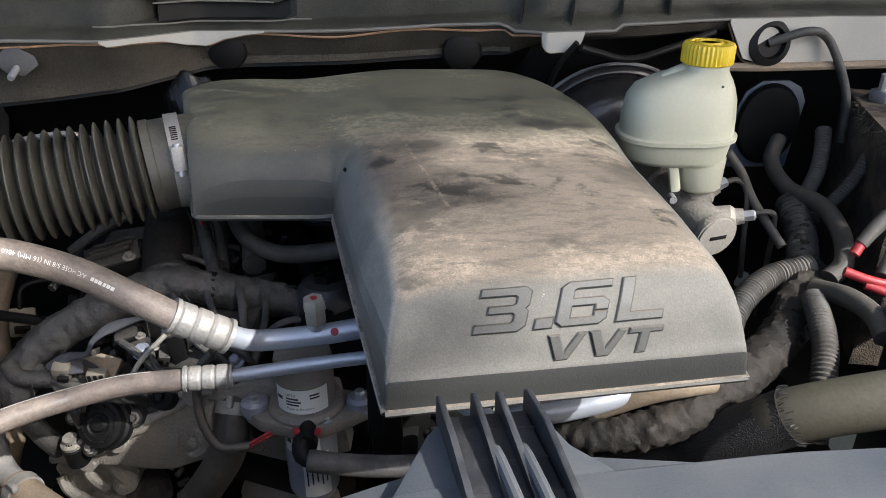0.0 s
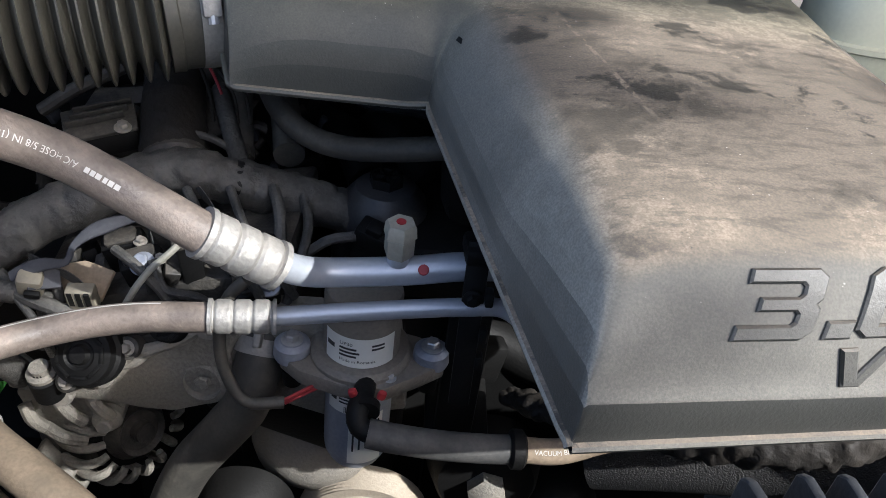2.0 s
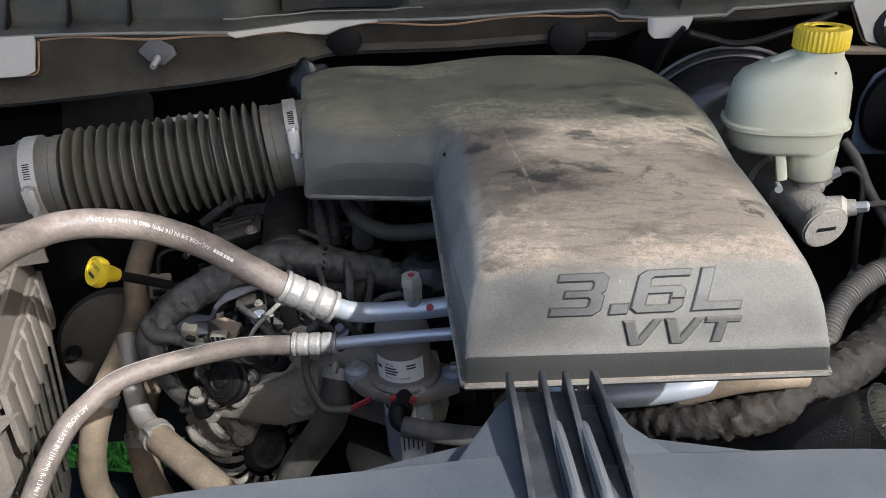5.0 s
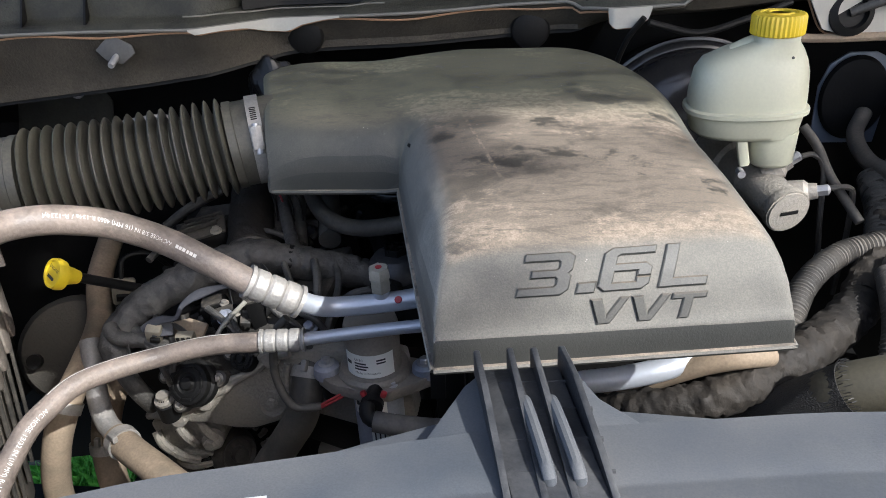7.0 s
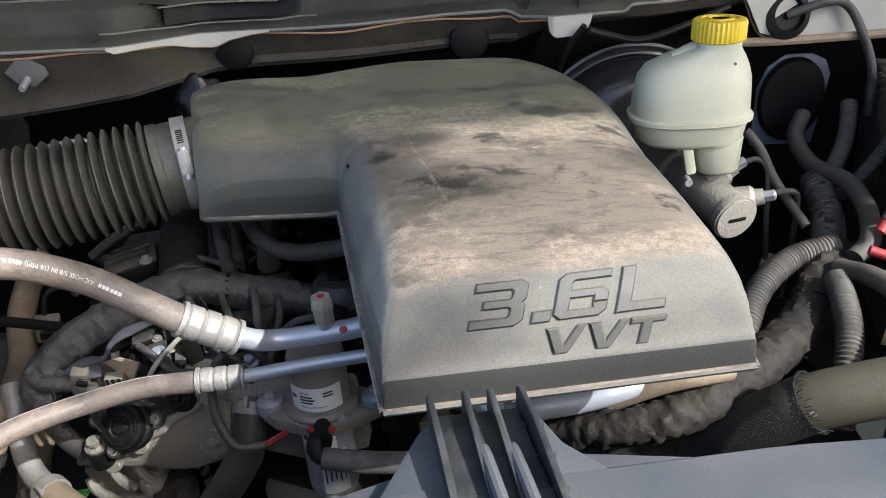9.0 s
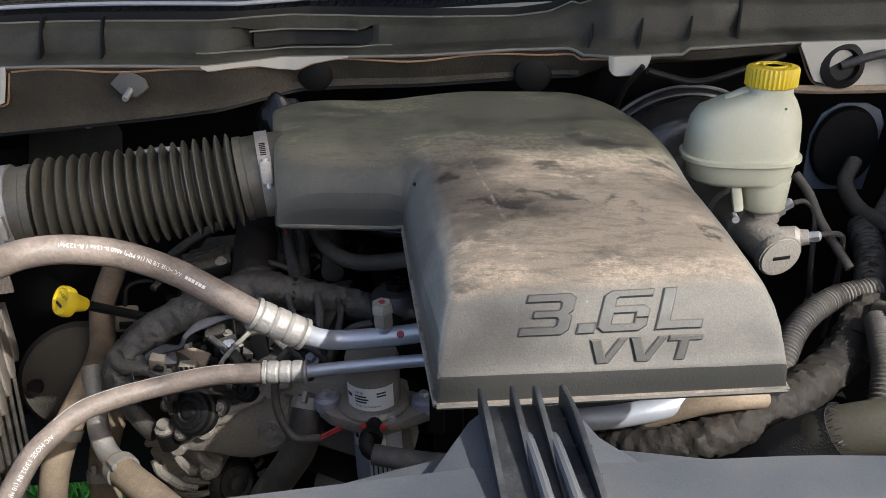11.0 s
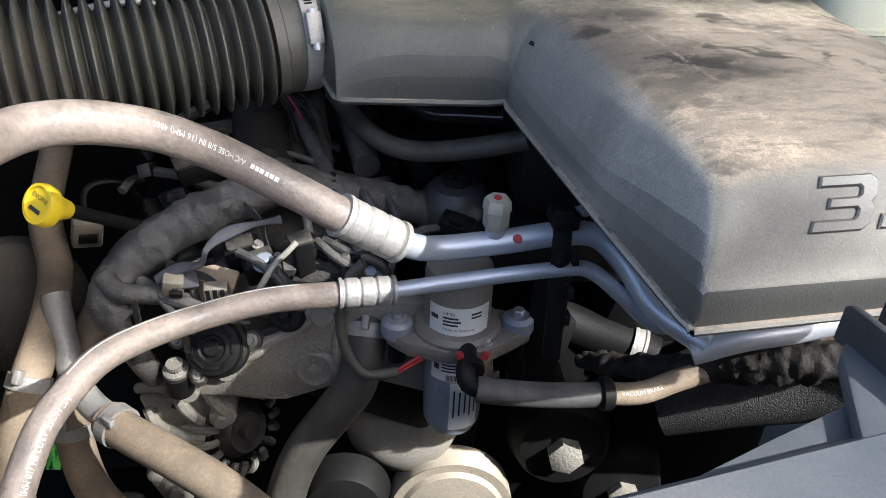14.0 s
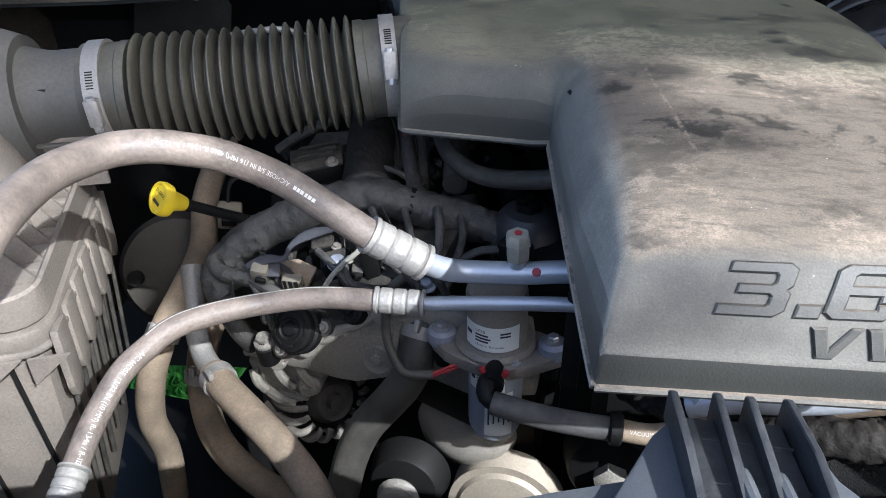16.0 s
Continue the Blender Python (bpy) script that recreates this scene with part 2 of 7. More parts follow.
M_GREY = material("blue_grey_paint", (0.30, 0.32, 0.37), 0.4, 0.2, dust=0.2, bump=0.05)
M_CHANNEL = material("channel_plastic", (0.032, 0.035, 0.045), 0.75, dust=0.3, dust_col=(0.16, 0.15, 0.14))
M_OILCAP = material("black_cap", (0.022, 0.023, 0.026), 0.35, dust=0.3, dust_col=(0.15, 0.14, 0.13), bump=0.1)
M_WEAVE = material("woven_sleeve", (0.02, 0.02, 0.02), 0.6, dust=0.3, dust_col=(0.12, 0.11, 0.1), scale=130, bump=1.0, vary=0.7)
M_PAPER = material("paper_label", (0.56, 0.57, 0.58), 0.5, dust=0.2, bump=0.02, vary=0.05)
M_GREYINK = material("grey_ink", (0.16, 0.17, 0.2), 0.5, bump=0.0)
M_WRAP = material("black_film", (0.008, 0.008, 0.008), 0.3, bump=0.1, spec=0.35)
M_BOOST = material("gloss_black", (0.018, 0.019, 0.022), 0.14, dust=0.12, dust_col=(0.2, 0.19, 0.17), bump=0.03)
M_GRASS = material("grass", (0.10, 0.34, 0.05), 0.7, vary=0.6, scale=20, bump=0.5)
M_SOIL = material("soil", (0.03, 0.028, 0.02), 0.9, vary=0.5, scale=15, bump=0.6, patch=1.5, dust=0.4, dust_col=(0.03, 0.06, 0.02))
M_BARK = material("bark", (0.12, 0.09, 0.06), 0.9, vary=0.5, bump=0.8)
M_LEAF = material("leaf", (0.06, 0.12, 0.03), 0.6, vary=0.4)
M_OLIVE = material("olive_rubber", (0.075, 0.068, 0.048), 0.6, dust=0.5, dust_col=(0.17, 0.155, 0.11), even=0.5)
M_DUSTED = material("dusted_black_plastic", (0.024, 0.023, 0.021), 0.5, dust=0.55, dust_col=(0.21, 0.185, 0.15), patch=40, even=0.35, bump=0.4)
M_DRYLEAF = material("yellow_green_leaf", (0.42, 0.45, 0.14), 0.6, vary=0.3, scale=40)
M_PAINT = material("pale_blue_paint", (0.17, 0.195, 0.24), 0.35, dust=0.2, bump=0.03, vary=0.08)
M_PUMP = material("pump_casting", (0.22, 0.20, 0.17), 0.5, 0.2, dust=0.7, dust_col=(0.25, 0.21, 0.165), bump=0.4, patch=30, vary=0.35, even=0.5)
M_BOX = material("dusty_box_plastic", (0.15, 0.132, 0.112), 0.55, dust=0.55, dust_col=(0.36, 0.30, 0.245), patch=18, scale=80, bump=0.45, even=0.3, vary=0.35)
# darker version of the grey plastic, with the fins' shade in its colour
M_FIN = material("shaded_fin_plastic", (0.022, 0.024, 0.028), 0.5, dust=0.4, dust_col=(0.15, 0.15, 0.15), patch=30, bump=0.2)
M_HOOD = material("hood_underside", (0.20, 0.20, 0.185), 0.6, dust=0.3, bump=0.1, patch=3)
M_LINER = material("dull_liner", (0.05, 0.046, 0.038), 0.8, dust=0.5, dust_col=(0.11, 0.10, 0.08), patch=14, even=0.6, bump=0.3)
M_TRIM = material("pale_trim", (0.34, 0.36, 0.42), 0.4, dust=0.2)
M_GLASS = material("windscreen_edge", (0.012, 0.014, 0.02), 0.1, bump=0.0, vary=0.1)


# ---- building helpers ----
def mesh_of(bm, name, smooth=35):
    me = bpy.data.meshes.new(name)
    bmesh.ops.recalc_face_normals(bm, faces=bm.faces[:])
    bm.to_mesh(me)
    bm.free()
    for p in me.polygons:
        p.use_smooth = smooth > 0
    if smooth > 0:
        me.set_sharp_from_angle(angle=radians(smooth))
    return me


def place(name, bm, mat, smooth=35):
    """Link a bmesh in world space as an object whose origin is its middle."""
    co = np.array([v.co[:] for v in bm.verts])
    mid = Vector(((co.max(0) + co.min(0)) / 2).tolist())
    for v in bm.verts:
        v.co -= mid
    ob = new(name, mesh_of(bm, name, smooth))
    ob.data.materials.append(mat)
    ob.location = mid
    return ob


def thing(name, at, label, category, group="", kind=""):
    ob = new(name)
    ob.empty_display_size = 0.02
    ob.location = at
    return tagged(ob, label, category, group, kind)


def part(name, bm, mat, parent, label="", smooth=35):
    ob = place(name, bm, mat, smooth)
    spot = Vector(parent.location)
    if parent.parent:
        spot = parent["spot"]
    ob["spot"] = Vector(ob.location)
    ob.parent = parent
    ob.matrix_parent_inverse = Matrix.Translation(-spot) if not parent.parent else Matrix.Identity(4)
    if parent.parent:
        ob.location = Vector(ob.location) - Vector(spot)
    if label:
        ob["label"] = label
    return ob


def solid(name, bm, mat, label, category, group="", kind="", smooth=35):
    return tagged(place(name, bm, mat, smooth), label, category, group, kind)


def spline(points, step=0.004):
    """A smooth line through the points, cut evenly."""
    P = [Vector(p) for p in points]
    P = [2 * P[0] - P[1], *P, 2 * P[-1] - P[-2]]
    raw = []
    for i in range(1, len(P) - 2):
        a, b, c, d = P[i - 1:i + 3]
        for k in range(24):
            t = k / 24
            raw.append(0.5 * (2 * b + (c - a) * t + (2 * a - 5 * b + 4 * c - d) * t * t + (3 * b - a - 3 * c + d) * t ** 3))
    raw.append(P[-2])
    length = [0.0]
    for a, b in zip(raw, raw[1:]):
        length.append(length[-1] + (b - a).length)
    n = max(2, int(length[-1] / step))
    out, j = [], 0
    for k in range(n + 1):
        s = length[-1] * k / n
        while j < len(raw) - 2 and length[j + 1] < s:
            j += 1
        f = (s - length[j]) / max(1e-9, length[j + 1] - length[j])
        out.append(raw[j].lerp(raw[j + 1], min(1, f)))
    return out


def ring_frames(line):
    tang = [(line[min(i + 1, len(line) - 1)] - line[max(i - 1, 0)]).normalized() for i in range(len(line))]
    side = tang[0].orthogonal().normalized()
    frames = []
    for t in tang:
        side = (side - t * side.dot(t)).normalized()
        frames.append((side, t.cross(side)))
    return frames, tang


def tube(points, radius, sides=16, step=0.004, caps=True, bm=None, straight=False, squash=1.0):
    """A round bar along a line; radius may be a function of the run in metres and the whole length."""
    bm = bm or bmesh.new()
    line = [Vector(p) for p in points] if straight else spline(points, step)
    frames, _ = ring_frames(line)
    run, total = 0.0, sum((b - a).length for a, b in zip(line, line[1:]))
    rings = []
    for i, p in enumerate(line):
        if i:
            run += (p - line[i - 1]).length
        r = radius(run, total) if callable(radius) else radius
        u, v = frames[i]
        rings.append([bm.verts.new(p + (u * math.cos(a) + v * math.sin(a) * squash) * r)
                      for a in (2 * math.pi * k / sides for k in range(sides))])
    for a, b in zip(rings, rings[1:]):
        for k in range(sides):
            bm.faces.new((a[k], a[(k + 1) % sides], b[(k + 1) % sides], b[k]))
    if caps:
        bm.faces.new(rings[0][::-1])
        bm.faces.new(rings[-1])
    return bm


def lathe(profile, base, axis=(0, 0, 1), sides=32, bm=None, wobble=0.0):
    """Turn (radius, height) pairs round an axis that starts at base."""
    bm = bm or bmesh.new()
    ax = Vector(axis).normalized()
    u = ax.orthogonal().normalized()
    v = ax.cross(u)
    rings = []
    for r, h in profile:
        r = max(r, 1e-5)
        rings.append([bm.verts.new(Vector(base) + ax * h + (u * math.cos(a) + v * math.sin(a)) * r * (1 + wobble * (k % 2)))
                      for k, a in enumerate(2 * math.pi * k / sides for k in range(sides))])
    for a, b in zip(rings, rings[1:]):
        for k in range(sides):
            bm.faces.new((a[k], a[(k + 1) % sides], b[(k + 1) % sides], b[k]))
    bm.faces.new(rings[0][::-1])
    bm.faces.new(rings[-1])
    return bm


def block(size, m=None, bevel=0.003, bm=None, taper=1.0, segments=2):
    """A rounded box of that size about the origin, moved by m; taper narrows its top."""
    own = bmesh.new()
    bmesh.ops.create_cube(own, size=1.0)
    for v in own.verts:
        k = taper if v.co.z > 0 else 1.0
        v.co = Vector((v.co.x * size[0] * k, v.co.y * size[1] * k, v.co.z * size[2]))
    if bevel:
        bmesh.ops.bevel(own, geom=own.edges[:], offset=bevel, segments=segments, profile=0.5, affect="EDGES")
    if m is not None:
        bmesh.ops.transform(own, matrix=m, verts=own.verts[:])
    if bm is None:
        return own
    return merge(bm, own)


def merge(bm, other):
    tmp = bpy.data.meshes.new("tmp")
    other.to_mesh(tmp)
    other.free()
    bm.from_mesh(tmp)
    bpy.data.meshes.remove(tmp)
    return bm


def slab(outline, z0, z1, bevel=0.0, bm=None, m=None):
    """A plate from a plan outline between two heights."""
    own = bmesh.new()
    vs = [own.verts.new((*p[:2], z0)) for p in outline]
    f = own.faces.new(vs)
    r = bmesh.ops.extrude_face_region(own, geom=[f])
    for v in r["geom"]:
        if isinstance(v, bmesh.types.BMVert):
            v.co.z = z1
    if bevel:
        bmesh.ops.bevel(own, geom=own.edges[:], offset=bevel, segments=2, profile=0.5, affect="EDGES")
    if m is not None:
        bmesh.ops.transform(own, matrix=m, verts=own.verts[:])
    if bm is None:
        return own
    return merge(bm, own)


def aim(at, axis, up=(0, 0, 1)):
    """A pose at a place whose z runs along axis."""
    z = Vector(axis).normalized()
    x = Vector(up).cross(z)
    x = x.normalized() if x.length > 1e-4 else z.orthogonal().normalized()
    y = z.cross(x)
    return Matrix.Translation(at) @ Matrix((x, y, z)).transposed().to_4x4()


def bolt(at, axis=(0, 0, 1), size=0.006):
    """A flanged hexagon head."""
    bm = lathe([(size * 1.5, 0), (size * 1.5, size * 0.25), (size * 1.1, size * 0.4)], at, axis, 20)
    return merge(bm, lathe([(size, size * 0.3), (size, size * 1.1), (size * 0.8, size * 1.3)], at, axis, 6))


def words(text, size, depth=0.0):
    """The built-in font as a flat bmesh, with its left lower corner at the origin."""
    cu = bpy.data.curves.new("words", "FONT")
    cu.body, cu.size, cu.extrude = text, size, depth
    cu.resolution_u = 3
    ob = bpy.data.objects.new("words", cu)
    scene.collection.objects.link(ob)
    dg = bpy.context.evaluated_depsgraph_get()
    me = bpy.data.meshes.new_from_object(ob.evaluated_get(dg))
    bm = bmesh.new()
    bm.from_mesh(me)
    bpy.data.meshes.remove(me)
    bpy.data.objects.remove(ob)
    bpy.data.curves.remove(cu)
    return bm


def bar(x, y, w, h, bm=None):
    bm = bm or bmesh.new()
    bm.faces.new([bm.verts.new(p) for p in ((x, y, 0), (x + w, y, 0), (x + w, y + h, 0), (x, y + h, 0))])
    return bm


def crumple(bm, depth, scale):
    """Press folds and creases into a wrapped bar."""
    bm.normal_update()
    moves = []
    for v in bm.verts:
        n = noise.noise(v.co * scale) + 0.5 * noise.noise(v.co * scale * 2.3)
        moves.append((v, v.normal * depth * (abs(n) * 1.6 - 0.5)))
    for v, d in moves:
        v.co += d
    return bm


def loft(rings, n=2.6, sides=40, bm=None):
    """Rounded-square rings (cx, cy, z, rx, ry) skinned together."""
    bm = bm or bmesh.new()
    loops = []
    for cx, cy, z, rx, ry in rings:
        loop = []
        for k in range(sides):
            a = 2 * math.pi * k / sides
            c, s = math.cos(a), math.sin(a)
            loop.append(bm.verts.new((cx + rx * math.copysign(abs(c) ** (2 / n), c), cy + ry * math.copysign(abs(s) ** (2 / n), s), z)))
        loops.append(loop)
    for a, b in zip(loops, loops[1:]):
        for k in range(sides):
            bm.faces.new((a[k], a[(k + 1) % sides], b[(k + 1) % sides], b[k]))
    bm.faces.new(loops[0][::-1]), bm.faces.new(loops[-1])
    return bm


def strips(bm, step, axis):
    """Cut a flat bmesh into strips along x (0) or y (1), so that it bends smoothly."""
    lo, hi = min(v.co[axis] for v in bm.verts), max(v.co[axis] for v in bm.verts)
    n = Vector((1, 0, 0)) if axis == 0 else Vector((0, 1, 0))
    for k in range(1, int((hi - lo) / step) + 1):
        bmesh.ops.bisect_plane(bm, geom=bm.verts[:] + bm.edges[:] + bm.faces[:], plane_co=n * (lo + k * step), plane_no=n)
    return bm


def wrap_on_tube(bm, points, radius, start, face, lift=0.0004, sign=1):
    """Lay a flat bmesh (x along, y across) on a bar from a run in metres, on the side that looks to face."""
    strips(strips(bm, 0.004, 0), 0.0016, 1)
    line = spline(points, 0.002)
    _, tang = ring_frames(line)
    seg = (line[1] - line[0]).length
    for v in bm.verts:
        s = (start + v.co.x) / seg
        i = max(0, min(len(line) - 2, int(s)))
        p, t = line[i].lerp(line[i + 1], s - i), tang[i]
        n = Vector(face)
        n = (n - t * n.dot(t)).normalized()
        a = sign * v.co.y / radius
        w = t.cross(n)
        v.co = p + (n * math.cos(a) + w * math.sin(a)) * (radius + lift)
    return bm


def wrap_on_drum(bm, centre, axis, radius, face, lift=0.0004):
    """Lay a flat bmesh (x round, y along the axis) on a drum about the side that looks to face."""
    strips(bm, 0.002, 0)
    ax = Vector(axis).normalized()
    n = Vector(face)
    n = (n - ax * n.dot(ax)).normalized()
    w = ax.cross(n)
    for v in bm.verts:
        a = v.co.x / radius
        v.co = Vector(centre) + ax * v.co.y + (n * math.cos(a) + w * math.sin(a)) * (radius + lift)
    return bm


# ---- setting ----
def sheet(rows, bm=None, thick=None):
    """A skin over rows of points."""
    bm = bm or bmesh.new()
    vs = [[bm.verts.new(p) for p in row] for row in rows]
    for a, b in zip(vs, vs[1:]):
        for k in range(len(a) - 1):
            bm.faces.new((a[k], a[k + 1], b[k + 1], b[k]))
    if thick:
        bmesh.ops.recalc_face_normals(bm, faces=bm.faces[:])
        bmesh.ops.solidify(bm, geom=bm.faces[:], thickness=thick)
    return bm


def curve_at(table, x):
    xs, ys = zip(*table)
    return float(np.interp(x, xs, ys))


bm = bmesh.new()
bmesh.ops.create_grid(bm, x_segments=60, y_segments=60, size=400)
solid("ground", bm, M_SOIL, "grassy ground round the parked truck", "ground", kind="structure")
bm = bmesh.new()
for k in range(2600):
    x, y = -1.15 + random.gauss(0, 0.065), 1.43 + random.gauss(0, 0.065)
    a, h, w = random.uniform(0, 6.28), random.uniform(0.05, 0.16), random.uniform(0.004, 0.009)
    lean = random.uniform(0.1, 0.7) * h
    d, s = Vector((math.cos(a), math.sin(a), 0)), Vector((-math.sin(a), math.cos(a), 0)) * w
    p = Vector((x, y, 0))
    q = [bm.verts.new(v) for v in (p - s, p + s, p + d * lean * 0.5 + s + Vector((0, 0, h * 0.7)), p + d * lean + Vector((0, 0, h)))]
    bm.faces.new(q)
solid("grass", bm, M_GRASS, "bright green grass below the engine bay", "grass", kind="stuff", smooth=0)

# tree out of view, added only to cast shade on the bay
tree = thing("added_shade_tree", (3.2, 0.5, 0), "unseen leafy tree added to shade the back of the engine bay", "tree")
part("trunk", tube([(3.2, 0.5, -0.1), (3.2, 0.45, 1.2), (3.1, 0.35, 2.4), (2.95, 0.2, 3.3), (2.9, 0.1, 4.3)], lambda s, t: 0.16 * (1 - 0.7 * s / t), 14, 0.1), M_BARK, tree)
for dx, dy, dz in ((-0.9, 0.5, 0.2), (0.5, 0.5, 0.7), (-0.8, 0.0, 0.9), (-0.2, 0.8, 0.6)):
    part("limb", tube([(3.05, 0.3, 2.7), (3.0 + dx * 0.5, 0.25 + dy * 0.5, 3.0 + dz * 0.4), (2.9 + dx, 0.2 + dy, 3.3 + dz)], lambda s, t: 0.06 * (1 - 0.7 * s / t), 8, 0.1), M_BARK, tree)
random.seed(11)
bm = bmesh.new()


def leaf_at(p, size):
    a = Vector((random.gauss(0, 1), random.gauss(0, 1), random.gauss(0, 1))).normalized()
    c = a.orthogonal().normalized()
    q = [p - a * size, p + c * size * 0.45, p + a * size, p - c * size * 0.45]
    bm.faces.new([bm.verts.new(v) for v in q])


for k in range(9800):
    y = 0.52 + 1.59 * random.random()
    x = random.uniform(-1.5, 1.5)
    f = min(1, max(0, (-0.05 - x) / 0.07))
    edge = 0.70 - 0.165 * f + (0.03 * math.sin(9 * x) + 0.04 * noise.noise((x * 5, 0.3, 0.7))) * (1 - f)
    if y < edge:
        continue
    leaf_at(Vector((x, y, 1.26)) + SUN_TO * random.uniform(3.0, 4.4), random.uniform(0.04, 0.075))
# extra leaf clumps set along the sun line to shade chosen spots
for k in range(40):
    leaf_at(Vector((random.uniform(-0.225, -0.17), random.uniform(0.44, 0.475), 1.26)) + SUN_TO * random.uniform(3.2, 4.4), random.uniform(0.02, 0.032))
for cx, cy, cz, sx, sy, count in ((-0.03, 0.40, 1.235, 0.05, 0.03, 45), (-0.275, 0.54, 1.215, 0.02, 0.02, 30), (0.16, 0.60, 1.27, 0.03, 0.02, 22), (-0.02, 0.56, 1.27, 0.03, 0.03, 20)):
    for k in range(count):
        leaf_at(Vector((random.gauss(cx, sx), random.gauss(cy, sy), cz)) + SUN_TO * random.uniform(3.4, 4.6), random.uniform(0.016, 0.03))
part("crown", bm, M_LEAF, tree, smooth=0)

LIP = [(-0.9, 0.70), (-0.61, 0.758), (-0.43, 0.775), (-0.335, 0.785), (-0.313, 0.803), (-0.265, 0.848), (-0.21, 0.856), (-0.1, 0.855), (0.0, 0.868), (0.06, 0.862), (0.11, 0.835), (0.15, 0.838), (0.22, 0.852), (0.30, 0.885), (0.45, 0.93), (0.9, 0.95)]
xs = [-0.9 + 1.8 * k / 216 for k in range(217)]


def lip(x):
    return curve_at(LIP, x)


def lip_z(x):
    return 1.346 + 0.004 * math.sin(9 * x) - 0.006 * (abs(x - 0.13) < 0.06)


# firewall: inset panel under the cowl, then a deep wall painted black for shade
FIRE_LOW = [(-0.9, 1.262), (-0.6, 1.270), (-0.4, 1.286), (-0.25, 1.302), (-0.12, 1.305), (0.0, 1.310), (0.1, 1.317)]


def fire_row(k, x):
    """Left of the booster the panel drops first; over the booster it runs straight back."""
    o, z = ((0.004, 0), (0.012, 1.325), (0.02, 1.295), (0.018, 1.268), (0.06, 1.245), (0.16, 1.235), (0.2, 1.20), (0.2, 0.6))[k]
    o2, z2 = ((0.004, 0), (0.010, 1.338), (0.03, 1.332), (0.06, 1.328), (0.10, 1.325), (0.16, 1.32), (0.2, 1.30), (0.2, 0.6))[k]
    low = curve_at(FIRE_LOW, x)
    z = z if k in (0, 6, 7) else (1.34 - (1.34 - low) * (0.35, 0.75, 1.0, 1.12, 1.2)[k - 1])
    f = min(1, max(0, (x - 0.07) / 0.05))
    o, z = o + (o2 - o) * f, z + (z2 - z) * f
    return (x, lip(x) + o, lip_z(x) - 0.002 if k == 0 else z)


rows = [[fire_row(k, x) for x in xs] for k in range(8)]
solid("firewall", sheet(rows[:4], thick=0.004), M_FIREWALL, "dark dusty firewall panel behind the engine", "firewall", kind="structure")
solid("bulkhead", sheet(rows[3:], thick=0.004), M_BLACK, "lower firewall in black for the shade deep behind the engine", "firewall", kind="structure")

cowl = thing("windscreen_cowl", (0, 0.9, 1.35), "weathered black plastic cowl with ribs below the windscreen", "cowl", kind="structure")


def pocket(x):
    """Depth of the long recess in the cowl: slanted at one end, steep at the other."""
    return min(1, max(0, (x + 0.315) / 0.03)) * min(1, max(0, (-0.165 - x) / 0.014))


CREST = [(-0.9, -0.005), (-0.4, -0.005), (-0.3, -0.004), (-0.2, -0.007), (-0.1, -0.0105), (0.0, -0.0155), (0.04, -0.012), (0.075, 0.002), (0.1, 0.012), (0.15, 0.012), (0.2, 0.006), (0.3, 0.0), (0.9, 0.0)]


def cowl_row(o, h, deep=0.0, rise=0.0):
    return [(x, lip(x) + o + deep * pocket(x), lip_z(x) + h + rise * pocket(x) + curve_at(CREST, x) * min(1, h / 0.04)) for x in xs]


rows = [cowl_row(0.0, 0.0), cowl_row(0.004, 0.005), cowl_row(0.012, 0.008), cowl_row(0.020, 0.010, -0.004, -0.002), cowl_row(0.024, 0.014, 0.06, -0.004), cowl_row(0.030, 0.034, 0.05, -0.006),
        cowl_row(0.034, 0.038, -0.006, -0.007), cowl_row(0.046, 0.045), cowl_row(0.056, 0.044), cowl_row(0.060, 0.020), cowl_row(0.110, 0.020), cowl_row(0.114, 0.046)]
part("panel", sheet(rows[:9], thick=0.003), M_COWL, cowl)
# black here paints the shade of the gap and of the recess
part("trough", sheet(rows[8:], thick=0.003), M_BLACK, cowl, "black strip for the shaded gap behind the crest")
part("recess_back", sheet([[(x, lip(x) + o, lip_z(x) + h + curve_at(CREST, x) * min(1, h / 0.04)) for x in xs[72:89]] for o, h in ((0.034, 0.009), (0.036, 0.020), (0.038, 0.031))], thick=0.002), M_BLACK, cowl, "black sheet for the shade inside the recess")
part("edge_bead", tube([(x, lip(x) - 0.001, lip_z(x) - 0.001) for x in xs], 0.0019, 8, 0.01), M_BEAD, cowl, "pale edge of the cowl panel")
part("crest_line", tube([(x, lip(x) + 0.046, lip_z(x) + 0.0455 + curve_at(CREST, x)) for x in xs], 0.0011, 6, 0.01), M_BEAD, cowl, "pale crest line of the cowl panel")
part("pocket_edge", tube([(x, lip(x) + 0.020 - 0.004 * pocket(x), lip_z(x) + 0.0105 - 0.002 * pocket(x) + curve_at(CREST, x) * 0.25) for x in xs[66:92]], 0.001, 6, 0.01), M_BEAD, cowl, "pale lower edge of the recess")
part("pocket_brow", tube([(x, lip(x) + 0.027, lip_z(x) + 0.0315 + curve_at(CREST, x) * 0.9) for x in xs[72:87]], 0.001, 6, 0.01), M_BEAD, cowl, "pale upper edge of the recess")
